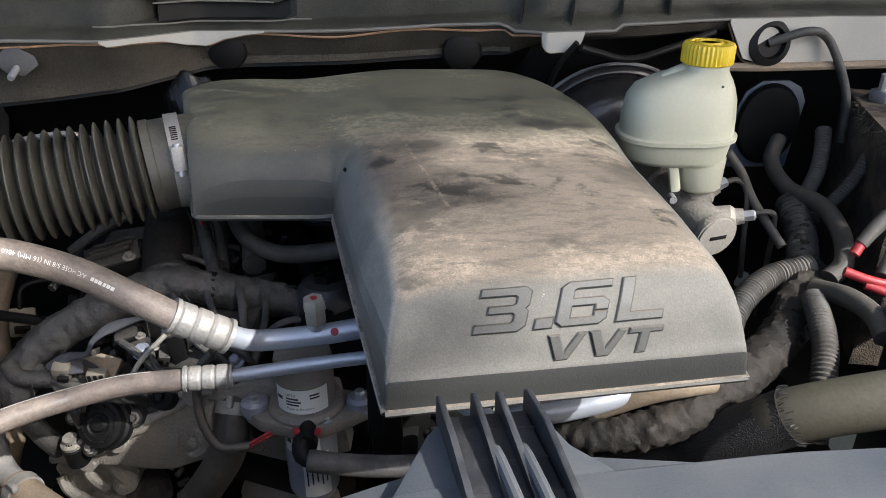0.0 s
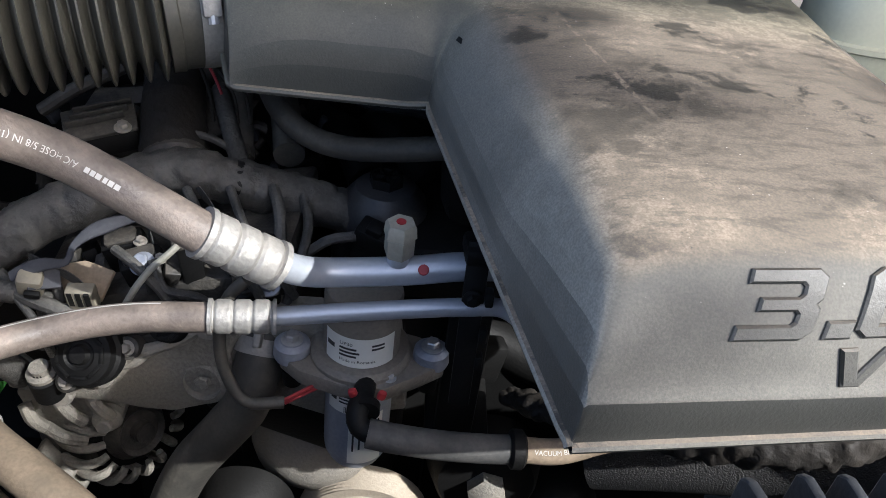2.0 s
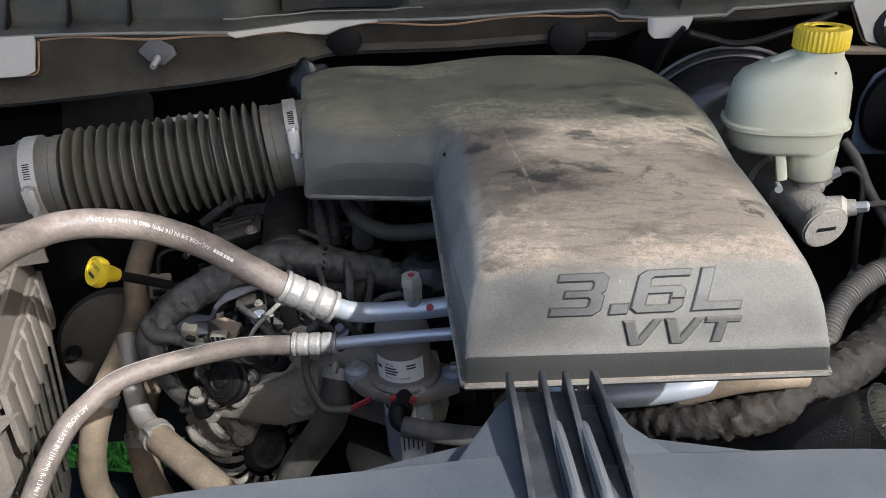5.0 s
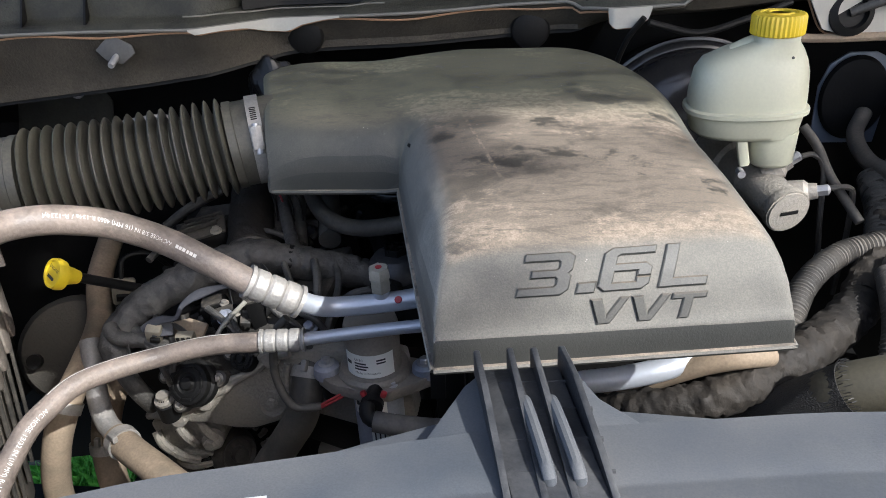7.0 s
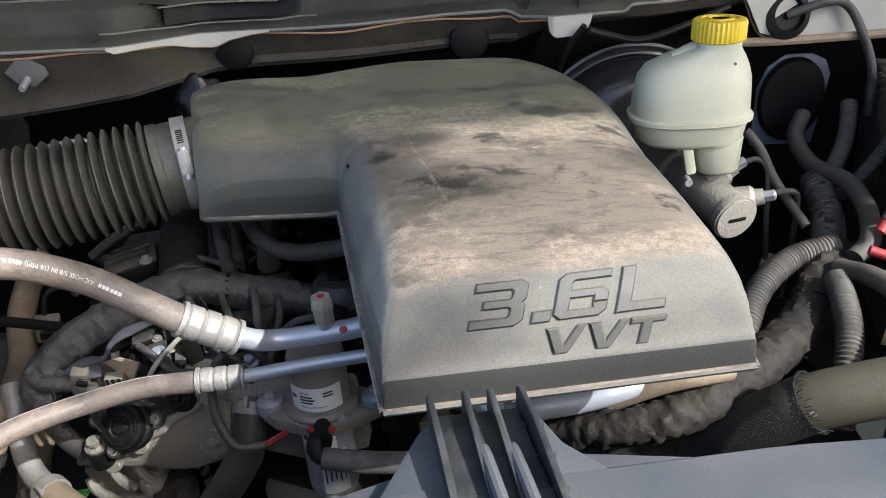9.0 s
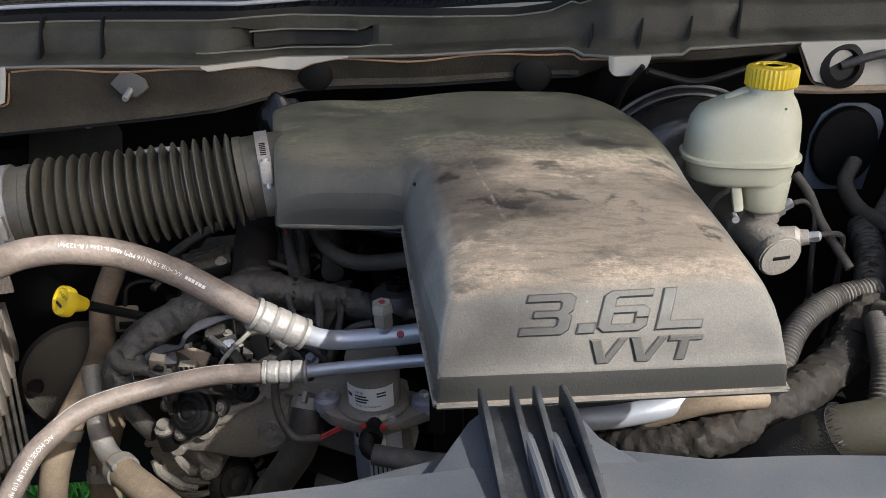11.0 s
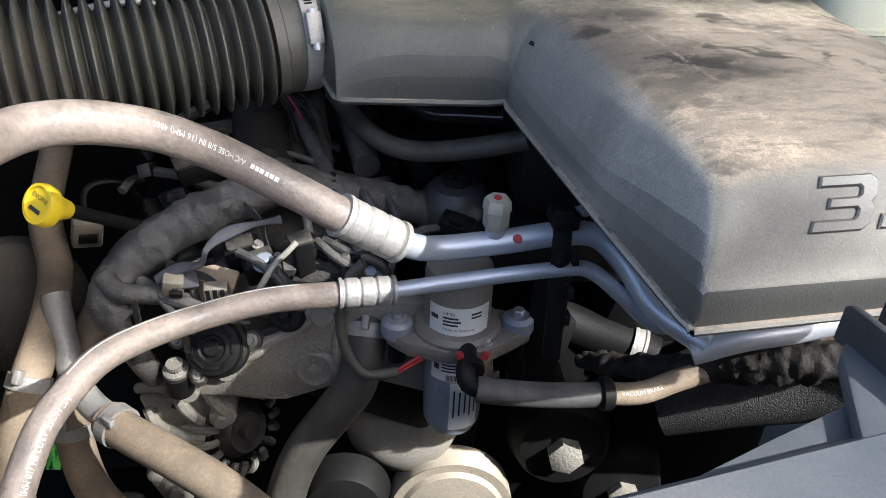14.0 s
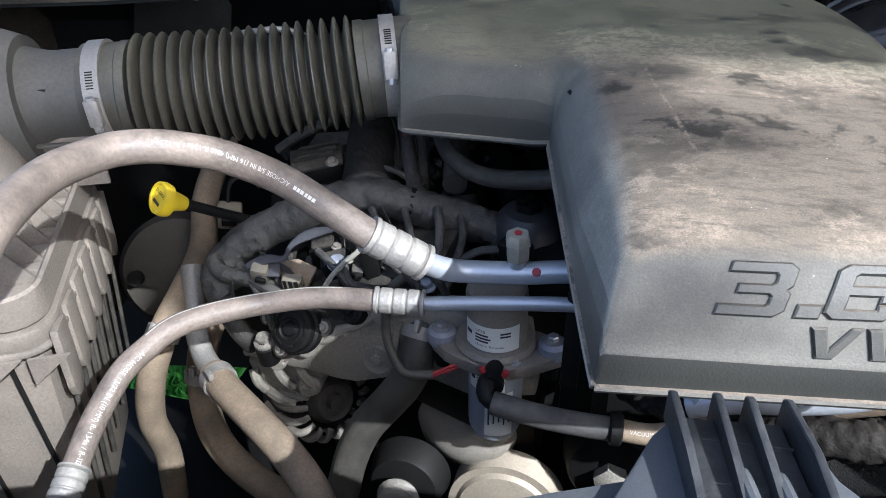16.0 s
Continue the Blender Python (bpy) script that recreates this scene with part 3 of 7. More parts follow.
for x in (-0.66, -0.588, -0.517, -0.448, 0.082, 0.134, 0.188, 0.243):
    y, z = lip(x), lip_z(x)
    o = [(y + 0.003, z + 0.006), (y + 0.05, z + 0.008), (y + 0.052, z + 0.046), (y + 0.038, z + 0.0455)]
    side = -0.25 if x < -0.3 else 0.25
    bm = bmesh.new()
    a = [bm.verts.new((x - 0.0013 + side * (q[0] - y), *q)) for q in o]
    b = [bm.verts.new((x + 0.0013 + side * (q[0] - y), *q)) for q in o]
    bm.faces.new(a), bm.faces.new(b[::-1])
    for k in range(4):
        bm.faces.new((a[k], b[k], b[(k + 1) % 4], a[(k + 1) % 4]))
    # ribs in black, with the shade on their sides in the colour
    part("rib", bm, M_BLACK, cowl)
part("glass_trim", tube([(x, lip(x) + 0.118, lip_z(x) + 0.050) for x in xs], 0.0026, 8, 0.01), M_TRIM, cowl, "pale blue-grey trim line")
bm = bmesh.new()
for k in range(150):
    x = -0.84 + 1.68 * k / 149
    y, z = lip(x) + 0.124, lip_z(x) + 0.052
    tube([(x, y, z), (x + 0.004, y + 0.03, z + 0.005), (x, y + 0.06, z + 0.010)], 0.0016, 5, caps=False, bm=bm, straight=True)
for r in range(5):
    tube([(x, lip(x) + 0.126 + 0.012 * r, lip_z(x) + 0.0525 + 0.002 * r) for x in xs[::3]], 0.0016, 5, caps=False, bm=bm, straight=True)
part("air_grille", bm, M_COWL, cowl, "black plastic mesh of the air intake")
bm = sheet([[(x, lip(x) + 0.112 + o, lip_z(x) + h) for x in xs] for o, h in ((0, 0.040), (0.02, 0.043), (0.08, 0.055), (0.10, 0.09), (0.5, 0.42))], thick=0.004)
solid("windscreen", bm, M_GLASS, "foot of the windscreen behind a black mesh", "windscreen", kind="structure")

# white painted flange with sealer along its foot
for tops, label in (([(-0.80, 0.0), (-0.80, -0.042), (-0.66, -0.045), (-0.575, -0.043), (-0.562, -0.038), (-0.560, -0.02), (-0.553, -0.006), (-0.54, 0.0)], "white painted bracket below the cowl"),
                    ([(-0.338, -0.002), (-0.332, -0.006), (-0.31, -0.005), (-0.29, -0.006), (-0.270, -0.013), (-0.250, -0.015), (-0.233, -0.008), (-0.21, -0.004), (-0.19, -0.002)], "white painted flange tab below the cowl"),
                    ([(0.105, -0.002), (0.106, -0.014), (0.112, -0.021), (0.134, -0.020), (0.146, -0.012), (0.149, -0.002)], "white painted flange tab below the cowl"),
                    ([(0.318, -0.004), (0.322, -0.03), (0.335, -0.042), (0.36, -0.050), (0.60, -0.056), (0.85, -0.056), (0.85, -0.004)], "white painted inner fender panel below the cowl")):
    fl = thing("cowl_flange", (sum(p[0] for p in tops) / len(tops), lip(tops[2][0]), 1.32), label, "flange", "cowl flange tabs")
    low = [p for p in tops if p[1] < -0.001]
    at = [low[0][0] + (low[-1][0] - low[0][0]) * k / 24 for k in range(25)]
    hang = [next(a[1] + (b[1] - a[1]) * (x - a[0]) / max(1e-6, b[0] - a[0]) for a, b in zip(low, low[1:]) if x <= b[0] + 1e-6) for x in at]
    bm = sheet([[(x, lip(x) - 0.003, lip_z(x) + h * f) for x, h in zip(at, hang)] for f in (0.0, 0.5, 1.0)], thick=0.002)
    part("plate", bm, M_WHITE, fl)
    part("sealer", tube([(x, lip(x) + 0.0015, lip_z(x) + h - 0.001) for x, h in zip(at, hang)], 0.0012, 6, 0.006), M_SEAL, fl, "orange seam sealer")
bm = tube([(x, lip(x) + 0.001, lip_z(x) - 0.006 - 0.002 * math.sin(40 * x)) for x in xs[42:126]], 0.0013, 6, 0.01)
solid("seam_sealer", bm, M_SEAL, "thin orange seam sealer under the cowl edge", "sealer", kind="structure")
plug = [(0.0001, -0.002), (0.012, -0.002), (0.02, 0.001), (0.022, 0.004), (0.022, 0.01)]
for at in ((-0.236, lip(-0.236) + 0.008, 1.319), (0.022, lip(0.022) + 0.008, 1.314)):
    solid("grommet", lathe(plug, at, (0, 1, 0.1), 28), M_BLACK, "round black rubber grommet in the firewall", "grommet", "firewall grommets")
st = thing("firewall_stud", (-0.42, 0.795, 1.317), "grey diamond washer with a threaded stud on the firewall", "stud")
part("washer_plate", slab([(-0.022, 0.002), (-0.010, 0.013), (0.003, 0.014), (0.018, 0.006), (0.021, -0.003), (0.006, -0.014), (-0.010, -0.010)], 0, 0.003, 0.001,
                          m=aim((-0.418, lip(-0.418) - 0.003, 1.327), (0.1, -1, 0.25))), M_NECK, st)
part("stud", lathe([(0.0035, 0), (0.0035, 0.02), (0.003, 0.022)], (-0.418, lip(-0.418) - 0.003, 1.323), (0.05, -0.8, -0.25), 12), M_STEEL, st, "bright steel stud")
st2 = thing("fender_bolt", (-0.61, 0.72, 1.33), "steel bolt and wire eyelet on the white bracket", "bolt")
part("head", bolt((-0.61, lip(-0.61) - 0.002, 1.328), (0, -1, 0.2), 0.007), M_STEEL, st2)
part("wire", tube([(-0.61, lip(-0.61) - 0.008, 1.325), (-0.63, lip(-0.61) - 0.012, 1.30), (-0.7, 0.69, 1.285), (-0.8, 0.66, 1.30)], 0.0035, 8), M_BLACK, st2)

# sides of the bay, closing walls
solid("fender_wall", sheet([[(-0.80, y, z) for y in (-0.1, 0.3, 0.7, 1.2)] for z in (0.75, 1.0, 1.2, 1.3)] , thick=0.004), M_FIREWALL, "dusty inner fender wall", "fender wall", kind="structure")
solid("fender_wall", sheet([[(0.78, y, z) for y in (-0.1, 0.3, 0.7, 1.2)] for z in (0.6, 1.0, 1.2, 1.3)], thick=0.004), M_FIREWALL, "dusty inner fender wall", "fender wall", kind="structure")
bm = tube([(0.30, lip(0.30) - 0.004, 1.299), (0.36, lip(0.36) - 0.004, 1.291), (0.6, lip(0.6) - 0.004, 1.288), (0.85, lip(0.85) - 0.004, 1.288)], 0.005, 8)
solid("fender_edge", bm, M_TAN, "dirty folded lower edge of the fender panel", "fender", kind="structure")
gr = thing("fender_grommet", (0.37, lip(0.37), 1.31), "black cable grommet with wires in the white fender panel", "grommet")
part("ring", lathe([(0.026, 0), (0.026, 0.006), (0.018, 0.01), (0.016, 0.004), (0.004, 0.004)], (0.37, lip(0.37) - 0.002, 1.318), (0.2, -1, 0.2), 28), M_BLACK, gr)
part("cable", tube([(0.37, lip(0.37) - 0.006, 1.318), (0.41, lip(0.4) - 0.02, 1.332), (0.44, lip(0.45) - 0.02, 1.322), (0.46, lip(0.47) - 0.025, 1.29), (0.475, lip(0.5) - 0.03, 1.25), (0.48, lip(0.5) - 0.03, 1.20)], 0.005, 12), M_TAPE, gr)
cw = thing("cowl_cable", (0.2, 0.83, 1.32), "black taped cable hung along the cowl edge", "cable")
part("run", tube([(0.30, 0.88, 1.335), (0.25, 0.85, 1.325), (0.2, 0.835, 1.315), (0.16, 0.825, 1.325), (0.145, 0.822, 1.33)], 0.0038, 10), M_BLACK, cw)
part("drop", tube([(0.14, 0.822, 1.335), (0.125, 0.835, 1.31), (0.115, 0.86, 1.27), (0.108, 0.885, 1.22)], 0.0032, 8), M_BLACK, cw)
# open hood above: outer skin hinged at the cowl
rows = []
for k in range(9):
    f = k / 8
    y, z = 1.04 - 0.62 * f, 1.47 + 0.95 * f - 0.05 * math.sin(3.14 * f)
    rows.append([(x, y + 0.03 * (x / 0.8) ** 2 * f, z + 0.03 * (1 - (x / 0.8) ** 2)) for x in [-0.8 + 0.1 * j for j in range(17)]])
solid("hood", sheet(rows, thick=0.02), M_HOOD, "propped open hood with grey painted inside", "hood", kind="structure")


# ---- intake cover ----
def table(pairs):
    xs_, ys_ = zip(*pairs)
    return lambda d: float(np.interp(d, xs_, ys_))


P_FRONT = table([(0, 0), (0.0006, 0.010), (0.0014, 0.0205), (0.004, 0.0235), (0.009, 0.041), (0.014, 0.0505), (0.019, 0.0575), (0.024, 0.063), (0.030, 0.0675), (0.040, 0.072), (0.055, 0.0755), (0.08, 0.079), (0.12, 0.081), (1, 0.081)])
P_SIDE = table([(0, 0), (0.002, 0.013), (0.006, 0.030), (0.011, 0.045), (0.016, 0.055), (0.022, 0.0625), (0.03, 0.0665), (0.042, 0.0695), (0.06, 0.073), (0.1, 0.080), (1, 0.081)])
P_ARM = table([(0, 0), (0.0015, 0.018), (0.004, 0.033), (0.008, 0.0435), (0.014, 0.052), (0.022, 0.058), (0.035, 0.064), (0.055, 0.070), (0.08, 0.075), (0.12, 0.080), (1, 0.080)])
P_ROUND = table([(0, 0), (0.003, 0.014), (0.008, 0.028), (0.014, 0.039), (0.024, 0.050), (0.038, 0.0585), (0.055, 0.065), (0.08, 0.072), (0.12, 0.078), (1, 0.078)])
P_RIGHT = table([(0, 0), (0.002, 0.012), (0.006, 0.030), (0.012, 0.045), (0.020, 0.057), (0.03, 0.0655), (0.045, 0.072), (0.065, 0.077), (0.1, 0.082), (1, 0.083)])
P_BACK = table([(0, 0), (0.003, 0.03), (0.008, 0.050), (0.018, 0.062), (0.032, 0.070), (0.06, 0.078), (0.1, 0.084), (1, 0.088)])
P_END = table([(0, 0), (0.0015, 0.045), (0.003, 0.058), (0.008, 0.064), (0.03, 0.068), (0.06, 0.074), (0.12, 0.082), (1, 0.082)])
XN, YN = -0.097, 0.643


def x_left(y):
    return -0.0335 - (y - 0.392) * 0.2525


def x_end(y):
    return -0.222 - max(0, y - 0.646) * 0.33


def x_right(y):
    return 0.198 - (y - 0.426) * 0.085 - (max(0, y - 0.68) / 0.2) ** 2.6 * 0.085


def base_z(y):
    return 1.200 + 0.075 * (y - 0.392)


def lean(x):
    """The front face lies back further towards the right."""
    return 1 - 0.10 * min(1, max(0, (x - 0.02) / 0.15))


def cover_z(x, y, df, db):
    """Height of the cover's skin; df, db: distances from the front and the back edge."""
    steep = 1 + 1.1 * min(1, max(0, (0.62 - y) / 0.16))
    near = 1 + 1.2 * min(1, max(0, (0.50 - y) / 0.10))
    ps = [P_BACK(db), P_RIGHT(max(0, x_right(y) - x) * steep)]
    if y < YN:
        ps += [P_FRONT(df * (lean(x) if df > 0.004 else 1)), P_SIDE(max(0, x - x_left(y)) * near)]
    else:
        d = math.hypot(max(0, x - XN), y - YN) if x > XN else y - YN
        f = min(1, max(0, (XN + 0.02 - x) / 0.03))
        e = min(1, max(0, 1 - (x - x_end(y)) / 0.055)) ** 2
        ps[0] = ps[0] * (1 - e) + min(ps[0], P_ROUND(db)) * e
        ps += [P_SIDE(d) * (1 - f) + (P_ARM(d) * (1 - e) + P_ROUND(d) * e) * f, P_END(max(0, (x - x_end(y)) * 0.95))]
        ps += [P_FRONT(df)]
    if min(ps) <= 1e-6:
        h = 0.0
    else:
        h = sum(p ** -12 for p in ps) ** (-1 / 12) * 1.02
    # raised seam line along the top and the shallow dish of the arm
    px, py = -0.040, 0.665
    ux, uy = 0.30, -0.954
    s = (x - px) * ux + (y - py) * uy
    off = abs((x - px) * uy - (y - py) * ux)
    if 0 < s < 0.20:
        h += 0.0016 * math.exp(-(off / 0.0034) ** 2) * min(1, s / 0.02) * min(1, (0.20 - s) / 0.03)
    h -= 0.005 * math.exp(-(((x + 0.15) / 0.05) ** 2)) * (y > 0.60) * min(1, max(0, y - YN) / 0.05)
    return base_z(y) + h + 0.0006 * noise.noise((x * 25, y * 25, 3)) * min(1, h / 0.03)


def soft_z(x, y, df, db):
    """The skin with its side shoulders rounded across."""
    d = min(x_right(y) - x, x - x_left(y)) if y < YN else min(x_right(y) - x, math.hypot(max(0, x - XN), y - YN))
    r = min(0.014, max(0.0, d * 0.6)) if df > 0.0045 else 0.0
    if y >= YN and x < XN:
        r = 0.0
    if r < 0.001:
        return cover_z(x, y, df, db)
    z = [cover_z(x + r * k, y, df, db) for k in (-1, -0.5, 0, 0.5, 1)]
    return (z[0] + 2 * z[1] + 2 * z[2] + 2 * z[3] + z[4]) / 8


FRONT_OFF = [0, 0.0003, 0.0006, 0.0014, 0.0024, 0.0045, 0.0065, 0.008, 0.010, 0.0125, 0.015, 0.018, 0.0215, 0.026, 0.031, 0.037, *[0.045 + 0.206 * k / 34 for k in range(34)], 0.251]
ARM_OFF = [0.0007, 0.0015, 0.0027, 0.004, 0.006, 0.008, 0.011, 0.014, 0.018, 0.0225, 0.028, 0.034, 0.04, 0.047, 0.055, 0.064, 0.074, 0.085, 0.1]
BACK_OFF = [0.1, 0.085, 0.07, 0.056, 0.045, 0.036, 0.028, 0.021, 0.015, 0.010, 0.006, 0.003, 0.0]
SIDE_OFF = [0, 0.0015, 0.003, 0.0055, 0.008, 0.011, 0.014, 0.017, 0.020, 0.024, 0.028, 0.034, 0.041, 0.05, 0.062, 0.076]
END_OFF = [0, 0.0007, 0.0014, 0.002, 0.0035, 0.005, 0.008, 0.012, 0.018, 0.026, 0.036, 0.048]


def y_back(x):
    return 0.878 - 0.16 * max(0, -x - 0.05)


rows_y = [("f", o) for o in FRONT_OFF] + [("a", o) for o in ARM_OFF] + [("b", o) for o in BACK_OFF]


def row_y(kind, o, x):
    if kind == "f":
        return 0.392 + o + (x + 0.036) * 0.145 * (1 - o / 0.251)
    if kind == "a":
        return YN + o
    yb = y_back(x)
    return yb - o * (yb - YN - 0.1) / 0.1 if o < 0.1 else YN + 0.1 + 0.0001


bm = bmesh.new()
grid = []
outline_l, outline_r, arm_front, arm_end, back_line = [], [], [], [], []
for kind, o in rows_y:
    row = {}
    y_ref = row_y(kind, o, x_left(0.6) if kind != "f" else -0.036)
    xl = x_left(min(y_ref, 0.80))
    ymid = row_y(kind, o, 0.05)
    xr = x_right(row_y(kind, o, 0.19))
    w = xr - xl
    cols = [xl + s for s in SIDE_OFF] if w > 0.2 else [xl + s * w / 0.26 for s in SIDE_OFF]
    k = 1.0 if w > 0.2 else w / 0.26
    mid_l, mid_r = cols[-1], xr - SIDE_OFF[-1] * k
    cols += [mid_l + (mid_r - mid_l) * j / 40 for j in range(1, 40)]
    cols += [xr - s * k for s in SIDE_OFF[::-1]]
    for j, x in enumerate(cols):
        y = row_y(kind, o, x)
        df = y - (0.392 + (x + 0.036) * 0.145)
        row[j] = bm.verts.new((x, y, soft_z(x, y, df, max(0, y_back(x) - y))))
    if kind != "f" or o == 0.251:
        ye = YN if kind == "f" else row_y(kind, o, -0.25)
        e = [x_end(ye) + s for s in END_OFF]
        e += [e[-1] + (xl - e[-1]) * j / 6 for j in range(1, 6)]
        for j, x in enumerate(e):
            y = YN if kind == "f" else row_y(kind, o, x) if o or kind == "a" else y_back(x)
            y = min(y, y_back(x))
            row[j - len(e)] = bm.verts.new((x, y, cover_z(x, y, 0.2, max(0, y_back(x) - y))))
    grid.append(row)
for a, b in zip(grid, grid[1:]):
    for j in a:
        if j + 1 in a and j in b and j + 1 in b:
            bm.faces.new((a[j], a[j + 1], b[j + 1], b[j]))
edge_loop = [Vector(grid[0][j].co) for j in sorted(grid[0])]
edge_loop += [Vector(r[max(r)].co) for r in grid[1:]]
edge_loop += [Vector(grid[-1][j].co) for j in sorted(grid[-1], reverse=True)][1:]
first_arm = len(FRONT_OFF) - 1
edge_loop += [Vector(grid[i][min(grid[i])].co) for i in range(len(grid) - 2, first_arm - 1, -1)]
edge_loop += [Vector(grid[first_arm][j].co) for j in range(min(grid[first_arm]) + 1, 1)]
edge_loop += [Vector(grid[i][0].co) for i in range(first_arm - 1, 0, -1)]
cover = thing("intake_cover", (0.03, 0.63, 1.2), "dusty black plastic engine intake cover with raised lettering", "engine cover")
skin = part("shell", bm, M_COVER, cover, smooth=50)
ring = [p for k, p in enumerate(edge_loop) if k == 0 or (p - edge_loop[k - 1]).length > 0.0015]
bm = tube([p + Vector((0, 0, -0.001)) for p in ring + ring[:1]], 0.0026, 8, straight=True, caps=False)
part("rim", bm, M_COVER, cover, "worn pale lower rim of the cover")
bm = bmesh.new()
bm.faces.new([bm.verts.new(p + Vector((0, 0, -0.003))) for p in ring])
part("underside", bm, M_BLACK, cover)
part("lower_tray", block((0.20, 0.16, 0.11), pose(0.02, 0.74, 1.165), 0.02), M_BLACK, cover)

# raised letters that follow the front face
front_s = [0.0]
prof = [(k * 0.0005, P_FRONT(k * 0.0005)) for k in range(200)]
for a, b in zip(prof, prof[1:]):
    front_s.append(front_s[-1] + math.hypot(b[0] - a[0], b[1] - a[1]))


def front_point(x, d):
    y = 0.392 + (x + 0.036) * 0.145 + d
    return Vector((x, y, cover_z(x, y, d, 0.3)))


def on_front(x, s, lift):
    d = float(np.interp(s, front_s, [p[0] for p in prof])) / lean(x)
    a = front_point(x, d)
    n = (front_point(x + 0.002, d) - front_point(x - 0.002, d)).cross(front_point(x, d + 0.001) - front_point(x, d - 0.001)).normalized()
    return a + n * lift


GLYPH = {
    "3": [(0.0, 1), (0.86, 1), (1, 0.88), (1, 0.56), (0.94, 0.5), (1, 0.44), (1, 0.12), (0.86, 0), (0, 0), (0, 0.22), (0.68, 0.22), (0.72, 0.26), (0.72, 0.36), (0.68, 0.4), (0.2, 0.4), (0.2, 0.6), (0.68, 0.6), (0.72, 0.64), (0.72, 0.74), (0.68, 0.78), (0, 0.78)],
    "6": [(0.14, 1), (1, 1), (1, 0.8), (0.32, 0.8), (0.28, 0.76), (0.28, 0.62), (0.86, 0.62), (1, 0.5), (1, 0.305), (0.72, 0.305), (0.72, 0.42), (0.28, 0.42), (0.28, 0.2), (0.72, 0.2), (0.72, 0.3), (1, 0.3), (1, 0.12), (0.86, 0), (0.14, 0), (0, 0.12), (0, 0.88)],
    "L": [(0, 1), (0.29, 1), (0.29, 0.22), (1, 0.22), (1, 0), (0, 0)],
    "V": [(0, 1), (0.3, 1), (0.52, 0.34), (0.76, 1), (1, 1), (0.66, 0), (0.34, 0)],
    "T": [(0, 1), (1, 1), (1, 0.76), (0.64, 0.76), (0.64, 0), (0.34, 0), (0.34, 0.76), (0, 0.76)],
    ".": [(0, 1), (1, 1), (1, 0), (0, 0)],
}


def letter(ch, x0, w, s0, h, slant=0.25):
    own = bmesh.new()
    f = own.faces.new([own.verts.new((u, v, 0)) for u, v in GLYPH[ch]])
    for v in own.verts:
        v.co = Vector((v.co.x * w, v.co.y * h, 0))
    r = bmesh.ops.extrude_face_region(own, geom=[f])
    for v in r["geom"]:
        if isinstance(v, bmesh.types.BMVert):
            v.co.z = 0.0024
    bmesh.ops.bevel(own, geom=[e for e in own.edges if all(v.co.z > 0.001 for v in e.verts)], offset=0.0009, segments=1, affect="EDGES")
    bmesh.ops.triangulate(own, faces=own.faces[:])
    for k in range(4):
        bmesh.ops.subdivide_edges(own, edges=[e for e in own.edges if e.calc_length() > 0.003], cuts=1)
        bmesh.ops.triangulate(own, faces=own.faces[:])
    for v in own.verts:
        v.co = on_front(x0 + v.co.x + v.co.y * slant, s0 + v.co.y, v.co.z - 0.0006)
    return own


S1, H1, S2, H2 = 0.0440, 0.0265, 0.0238, 0.0165
for ch, x0, w, s0, h in (("3", 0.019, 0.0325, S1, H1), (".", 0.0565, 0.012, S1, 0.007), ("6", 0.0695, 0.0325, S1, H1), ("L", 0.108, 0.0305, S1, H1),
                         ("V", 0.062, 0.025, S2, H2), ("V", 0.088, 0.025, S2, H2), ("T", 0.114, 0.022, S2, H2)):
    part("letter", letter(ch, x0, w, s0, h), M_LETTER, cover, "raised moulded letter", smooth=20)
part("scuff", block((0.003, 0.007, 0.001), pose(-0.0815, 0.634, soft_z(-0.0815, 0.634, 0.2, 0.2), 10, -50, 30), 0.0003), M_BLACK, cover, "small black gouge")


# ---- intake hose and clamps ----
def clamp_band(centre, axis, r, width, screw_dir, parent, mat=None):
    band = part("clamp_band", lathe([(r - 0.001, -width / 2), (r + 0.0008, -width / 2), (r + 0.0008, width / 2), (r - 0.001, width / 2)], centre, axis, 48), mat or M_FERRULE, parent, "bright steel band clamp")
    ax = Vector(axis).normalized()
    n = Vector(screw_dir)
    n = (n - ax * n.dot(ax)).normalized()
    w = ax.cross(n)
    c = Vector(centre) + n * (r + 0.004)
    b2 = block((0.012, 0.024, 0.009), aim(c, n, w), 0.002)
    part("screw_housing", b2, M_FERRULE, band)
    part("clamp_screw", tube([c - w * 0.016 + n * 0.001, c + w * 0.014 + n * 0.001], 0.0035, 10, straight=True), M_STEEL, band)
    bm2 = bmesh.new()
    for k in range(7):
        a = -0.42 - 0.05 * k
        q = Vector(centre) + (n * math.cos(a) - w * math.sin(a)) * (r + 0.0013)
        block((0.006, 0.0009, 0.0006), aim(q, n * math.cos(a) - w * math.sin(a), w), 0, bm2)
    part("band_slots", bm2, M_BLACK, band)


A, B = Vector((-0.232, 0.727, 1.246)), Vector((-0.500, 0.622, 1.235))
ax = (B - A).normalized()
L0 = (B - A).length
bell = thing("intake_hose", (-0.35, 0.68, 1.2), "black corrugated rubber air intake hose with steel clamps", "intake hose")


def bellow_r(s, total):
    if s < 0.052 or s > total - 0.040:
        return 0.0435 + 0.0012 * (0.044 < s < 0.052 or total - 0.04 < s < total - 0.032)
    k = (s - 0.052) / (total - 0.092) * 18
    return 0.0345 + 0.0155 * (0.5 + 0.5 * math.cos(2 * math.pi * (k - 0.5))) ** 0.85


